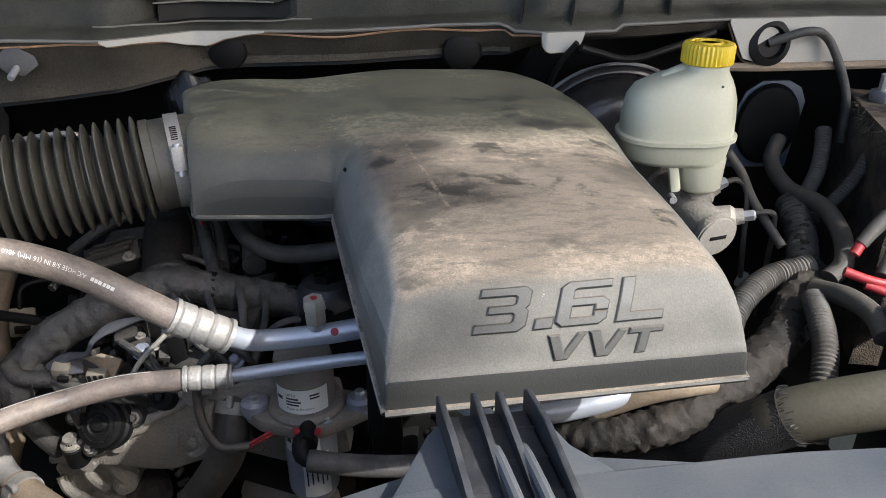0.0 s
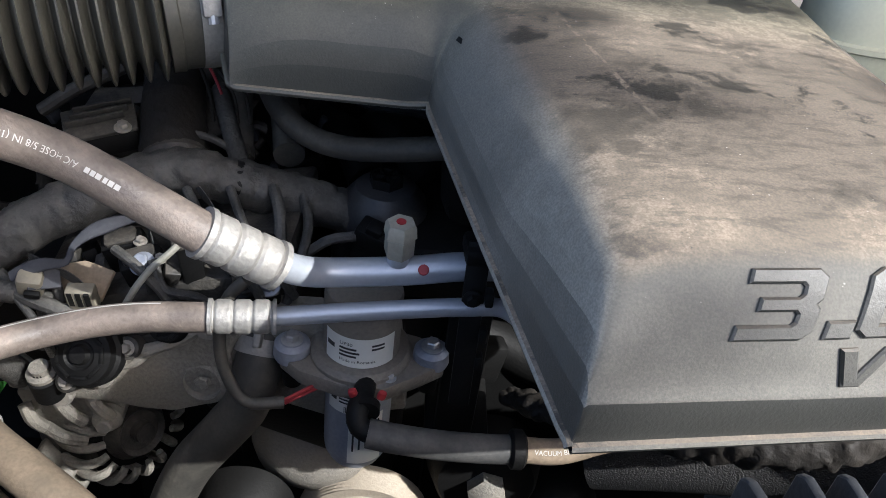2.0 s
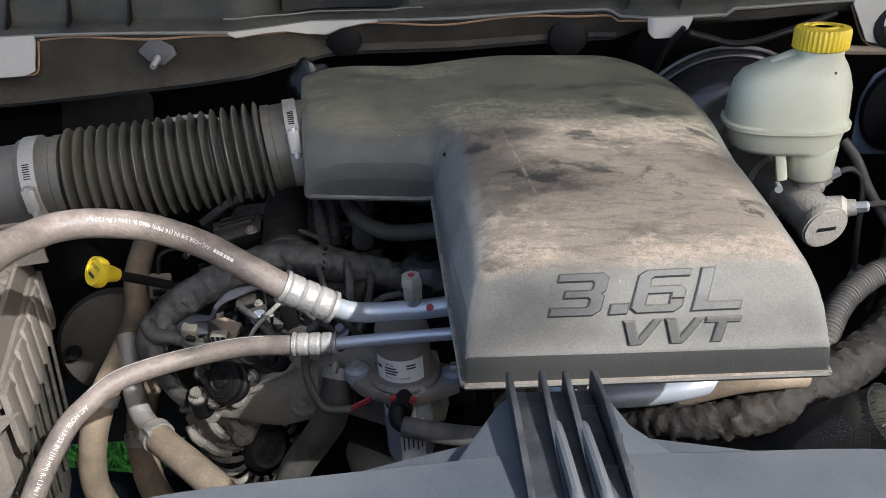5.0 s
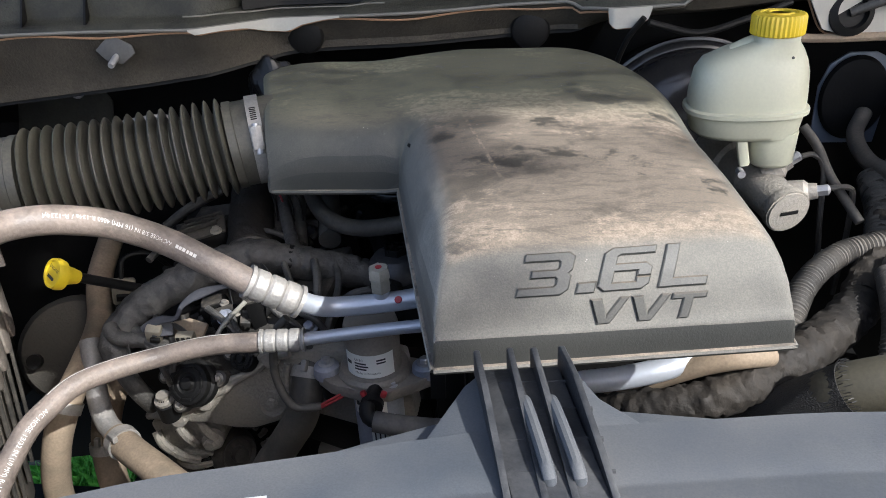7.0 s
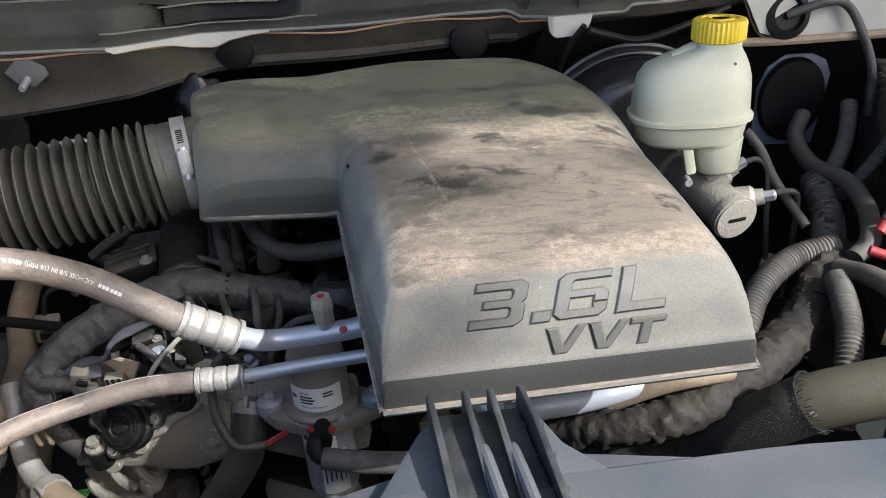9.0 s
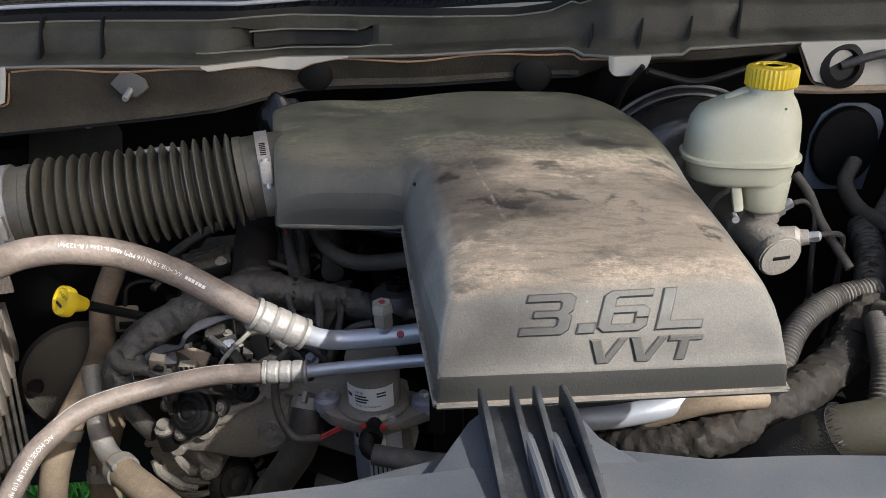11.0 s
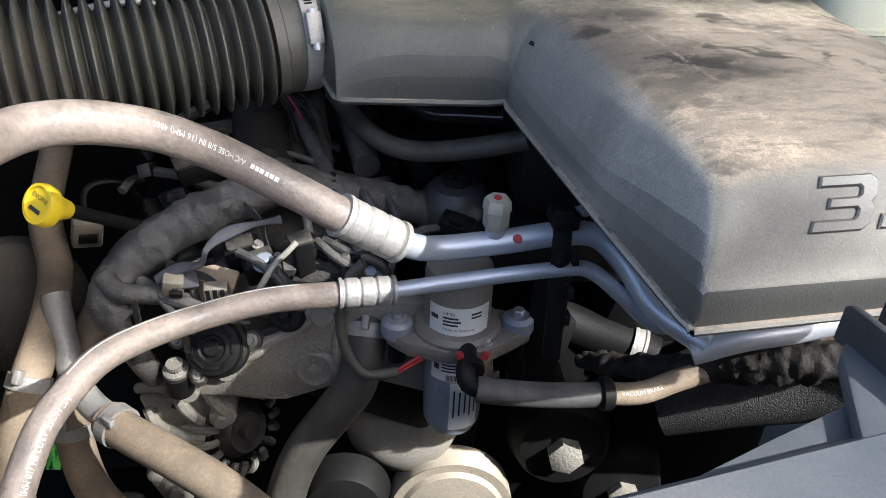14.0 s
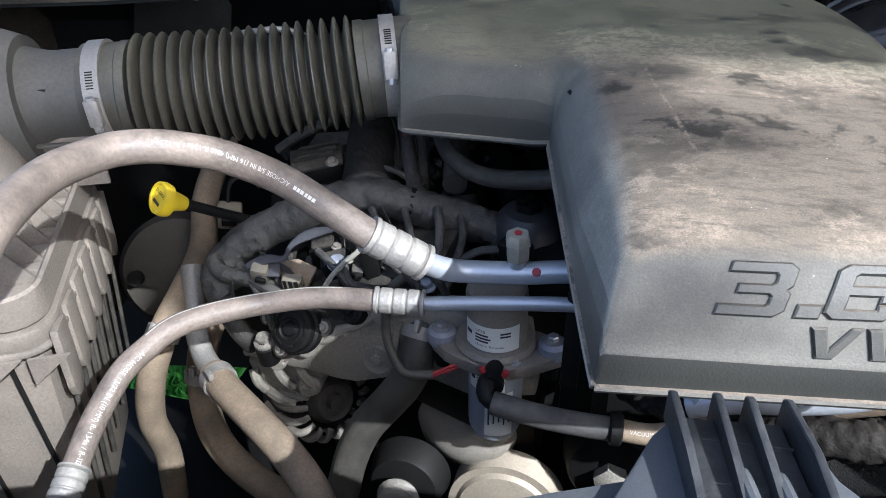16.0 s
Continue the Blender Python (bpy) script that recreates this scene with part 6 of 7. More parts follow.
pulley((-0.224, 0.60, 0.825), 0.045, 0.025, 0, "tensioner_pulley", "dark tensioner pulley with bright hub", M_BLACK, 0.012)
pulley((0.06, 0.64, 0.80), 0.05, 0.026, 0, "idler_pulley", "black smooth idler pulley with hexagon bolt", M_BLACK, 0.01)
part("bright_boss", lathe([(0.022, 0), (0.024, 0.004), (0.02, 0.012), (0.01, 0.014)], (-0.224, 0.583, 0.826), (0, -1, 0.3), 24), M_CASTL, bpy.data.objects["tensioner_pulley"], "pale machined hub")

oil = thing("oil_filter_housing", (-0.124, 0.735, 1.02), "dark plastic oil filter cap with ribbed hexagon top", "oil filter cap")
part("cap", lathe([(0.036, 1.05), (0.036, 1.085), (0.033, 1.10), (0.024, 1.111), (0.014, 1.113)], (-0.122, 0.72, 0), sides=36), M_OILCAP, oil)
part("hex_top", lathe([(0.014, 1.108), (0.014, 1.121), (0.011, 1.121), (0.010, 1.114)], (-0.122, 0.72, 0), sides=6), M_BLACK, oil)
for a in range(3):
    part("spoke", block((0.026, 0.0022, 0.004), pose(-0.122, 0.72, 1.119, 0, 0, 60 * a), 0.0005), M_BLACK, oil)
part("collar", lathe([(0.042, 1.035), (0.042, 1.055), (0.036, 1.06)], (-0.122, 0.72, 0), sides=36), M_BLACK, oil)


# ---- pipes and hoses of the engine ----
def hose(name, pts, r, mat, label, cat="hose", group="", sides=18, bands=()):
    t = thing(name, pts[len(pts) // 2], label, cat, group)
    part("tube", tube(pts, r, sides), mat, t)
    line = spline(pts)
    _, tang = ring_frames(line)
    for f in bands:
        i = int(f * (len(line) - 2))
        rr = (r(0, 1) if callable(r) else r) + 0.0008
        b = part("spring_clamp", lathe([(rr, -0.006), (rr + 0.0015, -0.006), (rr + 0.0015, 0.006), (rr, 0.006)], line[i], tang[i], 24), M_FERRULE, t, "spring clamp")
        part("clamp_ear", block((0.006, 0.008, 0.012), aim(line[i] + Vector((0, -0.6, 0.8)) * (rr + 0.004), tang[i]), 0.0015), M_FERRULE, b)
    return t


hose("heater_hose", [(-0.53, 0.86, 1.08), (-0.522, 0.783, 1.041), (-0.493, 0.717, 1.016), (-0.478, 0.652, 1.006), (-0.478, 0.603, 0.986), (-0.495, 0.585, 0.935), (-0.515, 0.588, 0.864), (-0.521, 0.602, 0.794), (-0.526, 0.599, 0.717)], 0.0155, M_TAN, "dusty brown heater hose running down", group="coolant hoses", bands=(0.52,))
hose("heater_hose", [(-0.43, 0.72, 1.02), (-0.455, 0.67, 0.974), (-0.471, 0.646, 0.926), (-0.47, 0.626, 0.876), (-0.448, 0.603, 0.833), (-0.398, 0.585, 0.803), (-0.33, 0.57, 0.79)], 0.0165, M_TAN, "dusty brown coolant hose bending forward", group="coolant hoses", bands=(0.45,))
hose("coolant_pipe", [(-0.47, 0.66, 1.03), (-0.452, 0.62, 0.985), (-0.433, 0.596, 0.968), (-0.405, 0.574, 0.963)], 0.0115, M_FERRULE, "dusty steel coolant pipe elbow", "pipe")
hose("bypass_hose", [(-0.412, 0.578, 0.963), (-0.385, 0.558, 0.963), (-0.342, 0.531, 0.962), (-0.30, 0.507, 0.953), (-0.262, 0.48, 0.94), (-0.235, 0.45, 0.92)], 0.0155, M_TAN, "dusty brown bypass hose with spring clamp", group="coolant hoses", bands=(0.06,))
hose("lower_radiator_hose", [(-0.198, 0.625, 1.045), (-0.2025, 0.602, 1.015), (-0.209, 0.590, 0.990), (-0.226, 0.588, 0.962), (-0.252, 0.582, 0.925), (-0.269, 0.574, 0.885), (-0.278, 0.56, 0.84), (-0.28, 0.54, 0.80)], 0.0175, M_RUBBER, "black rubber radiator hose", group="coolant hoses", bands=(0.08,))
hose("breather_hose", [(-0.235, 0.79, 1.17), (-0.206, 0.735, 1.158), (-0.18, 0.715, 1.15), (-0.15, 0.70, 1.152), (-0.112, 0.685, 1.163), (-0.07, 0.67, 1.178)], 0.009, M_RUBBER, "black breather hose under the cover")
hose("breather_hose", [(-0.19, 0.83, 1.17), (-0.15, 0.78, 1.158), (-0.11, 0.77, 1.158), (-0.06, 0.76, 1.16)], 0.008, M_BOOST, "glossy black hose under the cover")
hose("coil_tube", [(-0.232, 0.86, 1.13), (-0.215, 0.80, 1.122), (-0.204, 0.752, 1.112)], 0.013, M_RUBBER, "dark rubber coil tube", "tube")
hose("vent_tube", [(-0.262, 0.86, 1.16), (-0.25, 0.79, 1.13), (-0.243, 0.76, 1.10)], 0.009, M_RUBBER, "thin dark vent tube", "tube")
hose("brake_pipe", [(-0.78, 0.84, 1.175), (-0.69, 0.845, 1.185), (-0.58, 0.838, 1.196), (-0.50, 0.815, 1.222), (-0.43, 0.80, 1.242), (-0.39, 0.81, 1.24), (-0.36, 0.85, 1.20)], 0.0032, M_FERRULE, "bent bare metal pipe behind the intake hose", "pipe")
hose("brake_pipe", [(-0.78, 0.83, 1.155), (-0.69, 0.835, 1.165), (-0.58, 0.828, 1.18), (-0.45, 0.80, 1.18)], 0.0032, M_FERRULE, "bent bare metal pipe behind the intake hose", "pipe")
sb = thing("pipe_support", (-0.57, 0.93, 1.2), "grey sheet metal support with a bolt behind the intake hose", "bracket")
part("plate", slab([(-0.07, -0.05), (0.06, -0.05), (0.065, -0.01), (0.05, 0.02), (0.02, 0.03), (-0.045, 0.03), (-0.06, 0.0)], 0, 0.004, 0.001, m=pose(-0.60, 0.93, 1.235, 80, 0, 8)), M_COWL, sb)
part("support_bolt", bolt((-0.573, 0.922, 1.245), (0, -1, 0.3), 0.007), M_STEEL, sb)
boot = thing("coil_boot", (-0.30, 0.77, 1.08), "taped black coil boot with fanned wires behind the intake hose", "coil boot")
part("sleeve", crumple(tube([(-0.312, 0.815, 1.145), (-0.303, 0.775, 1.130), (-0.290, 0.73, 1.108)], lambda s, t: 0.024 + 0.004 * s / t, 24, 0.003), 0.002, 50), M_BROWN, boot)
part("end_cap", lathe([(0.027, -0.006), (0.029, 0.0), (0.027, 0.005), (0.012, 0.006)], (-0.289, 0.728, 1.107), (0.25, -0.85, -0.4), 28), M_DUSTED, boot)
part("side_tube", tube([(-0.270, 0.80, 1.142), (-0.252, 0.755, 1.130), (-0.228, 0.70, 1.112)], lambda s, t: 0.0075 + 0.0003 * math.sin(s * 700), 14, 0.002), M_TAPE, boot, "thin taped tube")
for k in range(4):
    part("fan_wire", tube([(-0.296 + 0.006 * k, 0.826, 1.152), (-0.288 + 0.007 * k, 0.806, 1.158 + 0.003 * (k % 2)), (-0.276 + 0.010 * k, 0.786, 1.146), (-0.268 + 0.010 * k, 0.768, 1.128)], 0.0013, 6), M_RED if k == 1 else M_BROWN, boot, "thin faded wire")
coil = thing("ignition_coil", (-0.355, 0.75, 1.09), "flat black ignition coil with a dusty grey rim", "ignition coil")
part("body", block((0.052, 0.036, 0.022), pose(-0.352, 0.748, 1.118, 12, -8, 24), 0.004), M_BLACK, coil)
part("rim", slab([(-0.027, -0.019), (0.027, -0.019), (0.029, 0.012), (0.018, 0.020), (-0.027, 0.019)], 0.010, 0.0135, 0.001, m=pose(-0.352, 0.748, 1.118, 12, -8, 24)), M_DUSTED, coil)
for k in range(3):
    part("coil_fin", block((0.044, 0.0025, 0.006), pose(-0.353, 0.739 + 0.009 * k, 1.134 + 0.0018 * k, 12, -8, 24), 0.0008), M_DUSTED, coil)
part("coil_bolt", bolt((-0.331, 0.737, 1.130), (0.1, -0.2, 1), 0.0045), M_CASTL, coil, "dull steel bolt")
wrap = thing("wrapped_plug", (-0.245, 0.83, 1.25), "crumpled black plastic wrap on a connector behind the cover", "plastic wrap")
bm = bmesh.new()
bmesh.ops.create_icosphere(bm, subdivisions=4, radius=0.03)
for v in bm.verts:
    n = noise.noise(v.co * 70) * 0.5 + noise.noise(v.co * 30)
    v.co *= 1 + 0.35 * n
    v.co = Vector((v.co.x * 1.15 - 0.272, v.co.y * 0.6 + 0.845, v.co.z * 1.25 + 1.262))
part("wrap", bm, M_WRAP, wrap, smooth=10)
part("stem", block((0.03, 0.03, 0.09), pose(-0.272, 0.825, 1.20), 0.008), M_BLACK, wrap)

# ---- left wiring ----
har = thing("wiring_harness", (-0.3, 0.73, 1.03), "thick taped black wiring harness over the engine", "wiring harness", "wiring harnesses")
HL = [(-0.136, 0.715, 1.08), (-0.167, 0.712, 1.092), (-0.2, 0.706, 1.103), (-0.235, 0.698, 1.114), (-0.269, 0.69, 1.124), (-0.299, 0.676, 1.122), (-0.328, 0.66, 1.114), (-0.356, 0.643, 1.105), (-0.38, 0.627, 1.092), (-0.394, 0.612, 1.076), (-0.397, 0.602, 1.061), (-0.388, 0.597, 1.05)]


def taped(s, t):
    return 0.0178 + 0.00025 * math.sin(s * 520) + 0.0006 * math.sin(s * 143 + 1) + 0.0012 * s / t


part("trunk", crumple(tube(HL, taped, 40, 0.0015), 0.0021, 60), M_TAPE, har)
part("branch", tube([(-0.398, 0.60, 1.088), (-0.385, 0.588, 1.084), (-0.369, 0.589, 1.081), (-0.351, 0.592, 1.078), (-0.332, 0.592, 1.068)], lambda s, t: 0.0080 + 0.0003 * math.sin(s * 600), 14, 0.002), M_TAPE, har)
part("branch", tube([(-0.395, 0.602, 1.07), (-0.392, 0.59, 1.05), (-0.38, 0.588, 1.02), (-0.375, 0.60, 0.99)], 0.010, 14), M_TAPE, har)
def ribbon(pts, width, turn=0.0):
    """A loose strip of tape along a line, slightly twisted."""
    line = spline(pts, 0.003)
    rows_ = []
    for k, p in enumerate(line):
        a = turn + 0.5 * math.sin(k * 0.7)
        d = Vector((0.5 * math.cos(a), -0.5 * math.cos(a), math.sin(a))).normalized() * width / 2
        rows_.append([p - d, p, p + d])
    return sheet([[r[j] for r in rows_] for j in range(3)], thick=0.0006)


for pts, wd, tn in (([(-0.378, 0.592, 1.088), (-0.372, 0.580, 1.072), (-0.372, 0.577, 1.055), (-0.376, 0.582, 1.042)], 0.012, 0.2),
                    ([(-0.352, 0.606, 1.098), (-0.335, 0.598, 1.098), (-0.318, 0.594, 1.092), (-0.306, 0.592, 1.082)], 0.008, 1.1),
                    ([(-0.30, 0.655, 1.124), (-0.285, 0.645, 1.112), (-0.28, 0.635, 1.095)], 0.009, 0.8),
                    ([(-0.255, 0.668, 1.126), (-0.24, 0.655, 1.115), (-0.232, 0.645, 1.10)], 0.008, 0.5)):
    part("tape_flap", ribbon(pts, wd, tn), M_TAPE, har, "loose end of grey tape")
for pts, rad_ in (([(-0.372, 0.60, 1.085), (-0.352, 0.588, 1.080), (-0.335, 0.584, 1.076), (-0.312, 0.584, 1.066)], 0.0055), ([(-0.36, 0.59, 1.082), (-0.345, 0.58, 1.07), (-0.338, 0.578, 1.05), (-0.34, 0.585, 1.03)], 0.003),
                  ([(-0.262, 0.665, 1.125), (-0.25, 0.645, 1.122), (-0.245, 0.628, 1.112)], 0.0035), ([(-0.205, 0.69, 1.118), (-0.196, 0.665, 1.112), (-0.193, 0.645, 1.095), (-0.198, 0.63, 1.08)], 0.0045),
                  ([(-0.235, 0.68, 1.12), (-0.222, 0.655, 1.112), (-0.212, 0.64, 1.098), (-0.208, 0.632, 1.085)], 0.0035), ([(-0.185, 0.70, 1.11), (-0.176, 0.672, 1.10), (-0.178, 0.645, 1.085), (-0.185, 0.625, 1.06)], 0.0038)):
    part("wire_branch", tube(pts, rad_, 10), M_TAPE, har)
for k in (3, 5, 8):
    c_, d_ = Vector(HL[k]), (Vector(HL[k + 1]) - Vector(HL[k - 1])).normalized()
    part("tie", lathe([(0.0158, -0.003), (0.0172, -0.0025), (0.0172, 0.0025), (0.0158, 0.003)], c_, d_, 20), M_BLACK, har, "black tape end")
tray = [(-0.355, 0.586, 1.096), (-0.337, 0.591, 1.104), (-0.324, 0.599, 1.102), (-0.322, 0.609, 1.108), (-0.313, 0.621, 1.113), (-0.296, 0.634, 1.115), (-0.27, 0.65, 1.113)]
part("channel", tube(tray, lambda s, t: 0.0036 + 0.0014 * math.sin(s * 110), 10, squash=0.45), M_CHANNEL, har, "blue-grey plastic channel")
part("channel_tab", block((0.02, 0.014, 0.003), pose(-0.335, 0.588, 1.095, 40, 10, 30), 0.001), M_CHANNEL, har, "blue-grey plastic tab")
for at, s, rz, mat, lb in (((-0.467, 0.742, 1.046), (0.027, 0.016, 0.034), 25, M_BEIGE, "beige plug with two wires"), ((-0.343, 0.586, 1.092), (0.016, 0.012, 0.018), 10, M_BEIGE, "small beige wiring plug on harness")):
    c = thing("wiring_plug", at, lb, "connector", "wiring plugs")
    part("shell", block(s, pose(*at, 20, 10, rz), 0.003), mat, c)
    part("socket", block((s[0] * 0.6, 0.004, s[2] * 0.3), pose(at[0] + 0.003, at[1] - s[1] * 0.55, at[2] - 0.004, 20, 10, rz), 0.001), M_BLACK, c)
    if s[0] > 0.02:
        part("wire", tube([(at[0], at[1], at[2] + s[2] * 0.4), (at[0] + 0.005, at[1] + 0.01, at[2] + 0.04), (at[0] + 0.03, at[1] + 0.03, at[2] + 0.035), (at[0] + 0.05, at[1] + 0.05, at[2] - 0.01)], 0.003, 8), M_BLACK, c)
c = thing("harness_plug", (-0.13, 0.655, 1.09), "black multi-pin wiring plug", "connector", "wiring plugs")
part("shell", block((0.03, 0.02, 0.02), pose(-0.125, 0.668, 1.096, 10, 10, -20), 0.003), M_BLACK, c)
part("latch", block((0.012, 0.012, 0.006), pose(-0.125, 0.662, 1.108, 10, 10, -20), 0.001), M_BLACK, c)
part("wire", tube([(-0.14, 0.665, 1.098), (-0.16, 0.66, 1.095), (-0.18, 0.655, 1.08)], 0.004, 8), M_TAPE, c)

dip = thing("dipstick", (-0.42, 0.6, 1.05), "yellow oil dipstick handle on a black tube", "dipstick")
bm = lathe([(0.004, -0.0055), (0.0128, -0.005), (0.0138, 0.0), (0.0128, 0.005), (0.011, 0.0052), (0.0105, 0.0035), (0.002, 0.0035)], (-0.4085, 0.572, 1.166), (-0.39, -0.72, 0.58), 32)
for v in bm.verts:
    v.co.z = 1.166 + (v.co.z - 1.166) * 1.15
hd = part("handle", bm, M_YELLOW, dip)
part("handle_neck", tube([(-0.4075, 0.576, 1.163), (-0.404, 0.583, 1.158), (-0.401, 0.589, 1.153)], lambda s, t: 0.0105 - 0.004 * s / t, 14), M_YELLOW, dip)
part("tube", tube([(-0.402, 0.588, 1.154), (-0.375, 0.635, 1.115), (-0.352, 0.672, 1.085), (-0.33, 0.70, 1.05)], 0.005, 12), M_BLACK, dip)
bm = words("ENGINE", 0.0046)
bmesh.ops.translate(bm, vec=(-0.009, 0.003, 0), verts=bm.verts[:])
bar(-0.006, -0.006, 0.011, 0.003, bm)
bmesh.ops.transform(bm, matrix=aim(Vector((-0.4085, 0.572, 1.166)) + Vector((-0.39, -0.72, 0.58)).normalized() * 0.0042, (-0.39, -0.72, 0.58)) @ pose(0, 0, 0, 0, 0, -15), verts=bm.verts[:])
part("handle_print", bm, M_INK, hd)
dip.location.x -= 0.007
wl = thing("wheel_liner", (-0.56, 0.95, 0.75), "dark dusty wheel arch liner behind the hoses", "liner", kind="structure")
part("dome", lathe([(0.072, -0.03), (0.070, 0.0), (0.063, 0.014), (0.045, 0.022), (0.01, 0.025)], (-0.555, 0.745, 0.955), (0.45, -0.75, 0.48), 36), M_LINER, wl)
part("hole", lathe([(0.009, -0.004), (0.009, 0.004)], (-0.5785, 0.695, 0.972), (0.2, -0.85, 0.48), 16), M_BLACK, wl)


# ---- brake fluid reservoir ----
rx0, ry0 = 0.250, 0.800
res = thing("brake_fluid_reservoir", (rx0, ry0, 1.19), "cream plastic brake fluid reservoir with yellow cap", "fluid reservoir")
part("upper_tank", loft([(rx0, ry0, 1.247, 0.058, 0.042), (rx0, ry0, 1.262, 0.0575, 0.0415), (rx0 + 0.001, ry0, 1.283, 0.055, 0.039), (rx0 + 0.003, ry0, 1.294, 0.050, 0.035), (rx0 + 0.010, ry0 - 0.003, 1.304, 0.038, 0.029), (rx0 + 0.0165, ry0 - 0.008, 1.311, 0.026, 0.024), (rx0 + 0.019, ry0 - 0.010, 1.314, 0.0215, 0.0215), (rx0 + 0.019, ry0 - 0.010, 1.328, 0.021, 0.021)]), M_TANK, res, smooth=60)
part("seam", loft([(rx0, ry0, 1.241, 0.058, 0.043), (rx0, ry0, 1.2425, 0.0615, 0.046), (rx0, ry0, 1.2465, 0.0615, 0.046), (rx0, ry0, 1.248, 0.058, 0.043)]), M_TANK, res, "welded seam")
part("lower_tank", loft([(rx0 + 0.002, ry0, 1.218, 0.050, 0.036), (rx0, ry0, 1.223, 0.054, 0.039), (rx0, ry0, 1.242, 0.0575, 0.042)]), M_TANK, res, smooth=60)
part("sump", loft([(rx0 + 0.030, ry0 - 0.006, 1.184, 0.018, 0.018), (rx0 + 0.029, ry0 - 0.006, 1.189, 0.0235, 0.023), (rx0 + 0.027, ry0 - 0.005, 1.222, 0.027, 0.027)]), M_TANK, res, smooth=60)
part("filler_ridge", tube([(rx0 - 0.02, ry0 - 0.004, 1.301), (rx0 - 0.005, ry0 - 0.006, 1.309), (rx0 + 0.006, ry0 - 0.008, 1.313)], 0.008, 12), M_TANK, res)
cc = Vector((rx0 + 0.019, ry0 - 0.010, 0))
cp = part("cap", lathe([(0.0235, 1.320), (0.0245, 1.321), (0.0245, 1.337), (0.023, 1.3395), (0.017, 1.3405), (0.0165, 1.339), (0.006, 1.339)], cc, sides=72, wobble=0.045), M_YELLOW, res, "yellow ribbed cap")
part("cap_ring", lathe([(0.009, 1.3395), (0.010, 1.341), (0.0125, 1.341), (0.0135, 1.3395)], cc, sides=36), M_YELLOW, cp)
part("level_dot", lathe([(0.0014, 0), (0.0014, 0.0006)], (rx0 + 0.030, ry0 - 0.0345, 1.3015), (0.3, -0.8, 0.5), 10), M_INK, res, "black dot")
part("latch_leg", block((0.011, 0.008, 0.034), pose(rx0 - 0.004, ry0 - 0.030, 1.206, 0, -12, 0), 0.003), M_TANK, res)
part("latch_pin", lathe([(0.004, 0), (0.004, 0.012)], (rx0 - 0.006, ry0 - 0.046, 1.186), (0, 1, 0), 10), M_STEEL, res)

mc = thing("master_cylinder", (0.28, 0.78, 1.12), "dull cast aluminium brake master cylinder", "master cylinder")
m0, m1 = Vector((0.293, 0.752, 1.148)), Vector((0.245, 0.885, 1.172))
part("body", tube([m0, m0.lerp(m1, 0.03), m0.lerp(m1, 0.3), m0.lerp(m1, 0.6), m1], lambda s, t: 0.0245 - 0.002 * (0.01 < s < 0.06) + 0.006 * (s > 0.1), 30, 0.003), M_CAST, mc)
part("end_face", lathe([(0.0225, 0), (0.0225, 0.002), (0.018, 0.0025)], m0, m0 - m1, 32), M_CASTL, mc, "pale end plug")
part("end_slot", block((0.020, 0.004, 0.001), aim(m0 + (m0 - m1).normalized() * 0.003, m0 - m1), 0.0003), M_BLACK, mc)
for p, d in (((0.312, 0.768, 1.163), (0.9, -0.3, 0.25)), ((0.292, 0.798, 1.180), (0.75, 0.0, 0.5))):
    q = part("port", lathe([(0.014, -0.018), (0.013, 0.0), (0.009, 0.004), (0.008, 0.012)], p, d, 20), M_CASTL, mc)
    part("fitting", lathe([(0.006, 0.012), (0.006, 0.022), (0.003, 0.024)], p, d, 6), M_STEEL, q)
hose("brake_line", [(0.31, 0.798, 1.19), (0.322, 0.798, 1.192), (0.333, 0.794, 1.178), (0.337, 0.79, 1.12), (0.352, 0.81, 1.05)], 0.0031, M_CONDUIT, "thin black brake line", "brake line", "brake lines", 8)
hose("brake_line", [(0.328, 0.763, 1.168), (0.35, 0.765, 1.168), (0.359, 0.772, 1.15), (0.368, 0.79, 1.08), (0.37, 0.80, 1.02)], 0.0031, M_CONDUIT, "thin black brake line", "brake line", "brake lines", 8)
solid("line_tag", block((0.012, 0.008, 0.02), pose(0.35, 0.805, 1.065, 0, 15, 0), 0.003), M_WHITE, "white plastic clip on a brake line", "clip")
boo = thing("brake_booster", (0.25, 0.98, 1.02), "glossy black brake booster drum behind the reservoir", "brake booster")
BA = Vector((0.12, -1, 0.05)).normalized()
part("front_shell", lathe([(0.122, -0.04), (0.126, -0.012), (0.128, -0.006), (0.128, 0.0), (0.125, 0.004), (0.119, 0.006), (0.117, 0.016), (0.112, 0.028), (0.094, 0.044), (0.06, 0.054), (0.03, 0.057)], (0.215, 0.945, 1.155), BA, 72), M_BOOST, boo, smooth=50)
part("rear_shell", lathe([(0.09, -0.10), (0.115, -0.085), (0.121, -0.03)], (0.215, 0.945, 1.155), BA, 72), M_BOOST, boo)
part("crimp_ring", lathe([(0.1285, -0.009), (0.131, -0.008), (0.131, 0.000), (0.1285, 0.001)], (0.215, 0.945, 1.155), BA, 72), M_BOOST, boo, "rolled drum rim")
part("check_valve", lathe([(0.014, 0), (0.014, 0.01), (0.009, 0.014), (0.008, 0.03)], (0.14, 0.905, 1.195), (-0.3, -0.8, 0.2), 18), M_DUSTED, boo)
pad = thing("inner_fender", (0.46, 0.985, 1.15), "pale blue painted inner fender with a black oval pad", "inner fender", kind="structure")
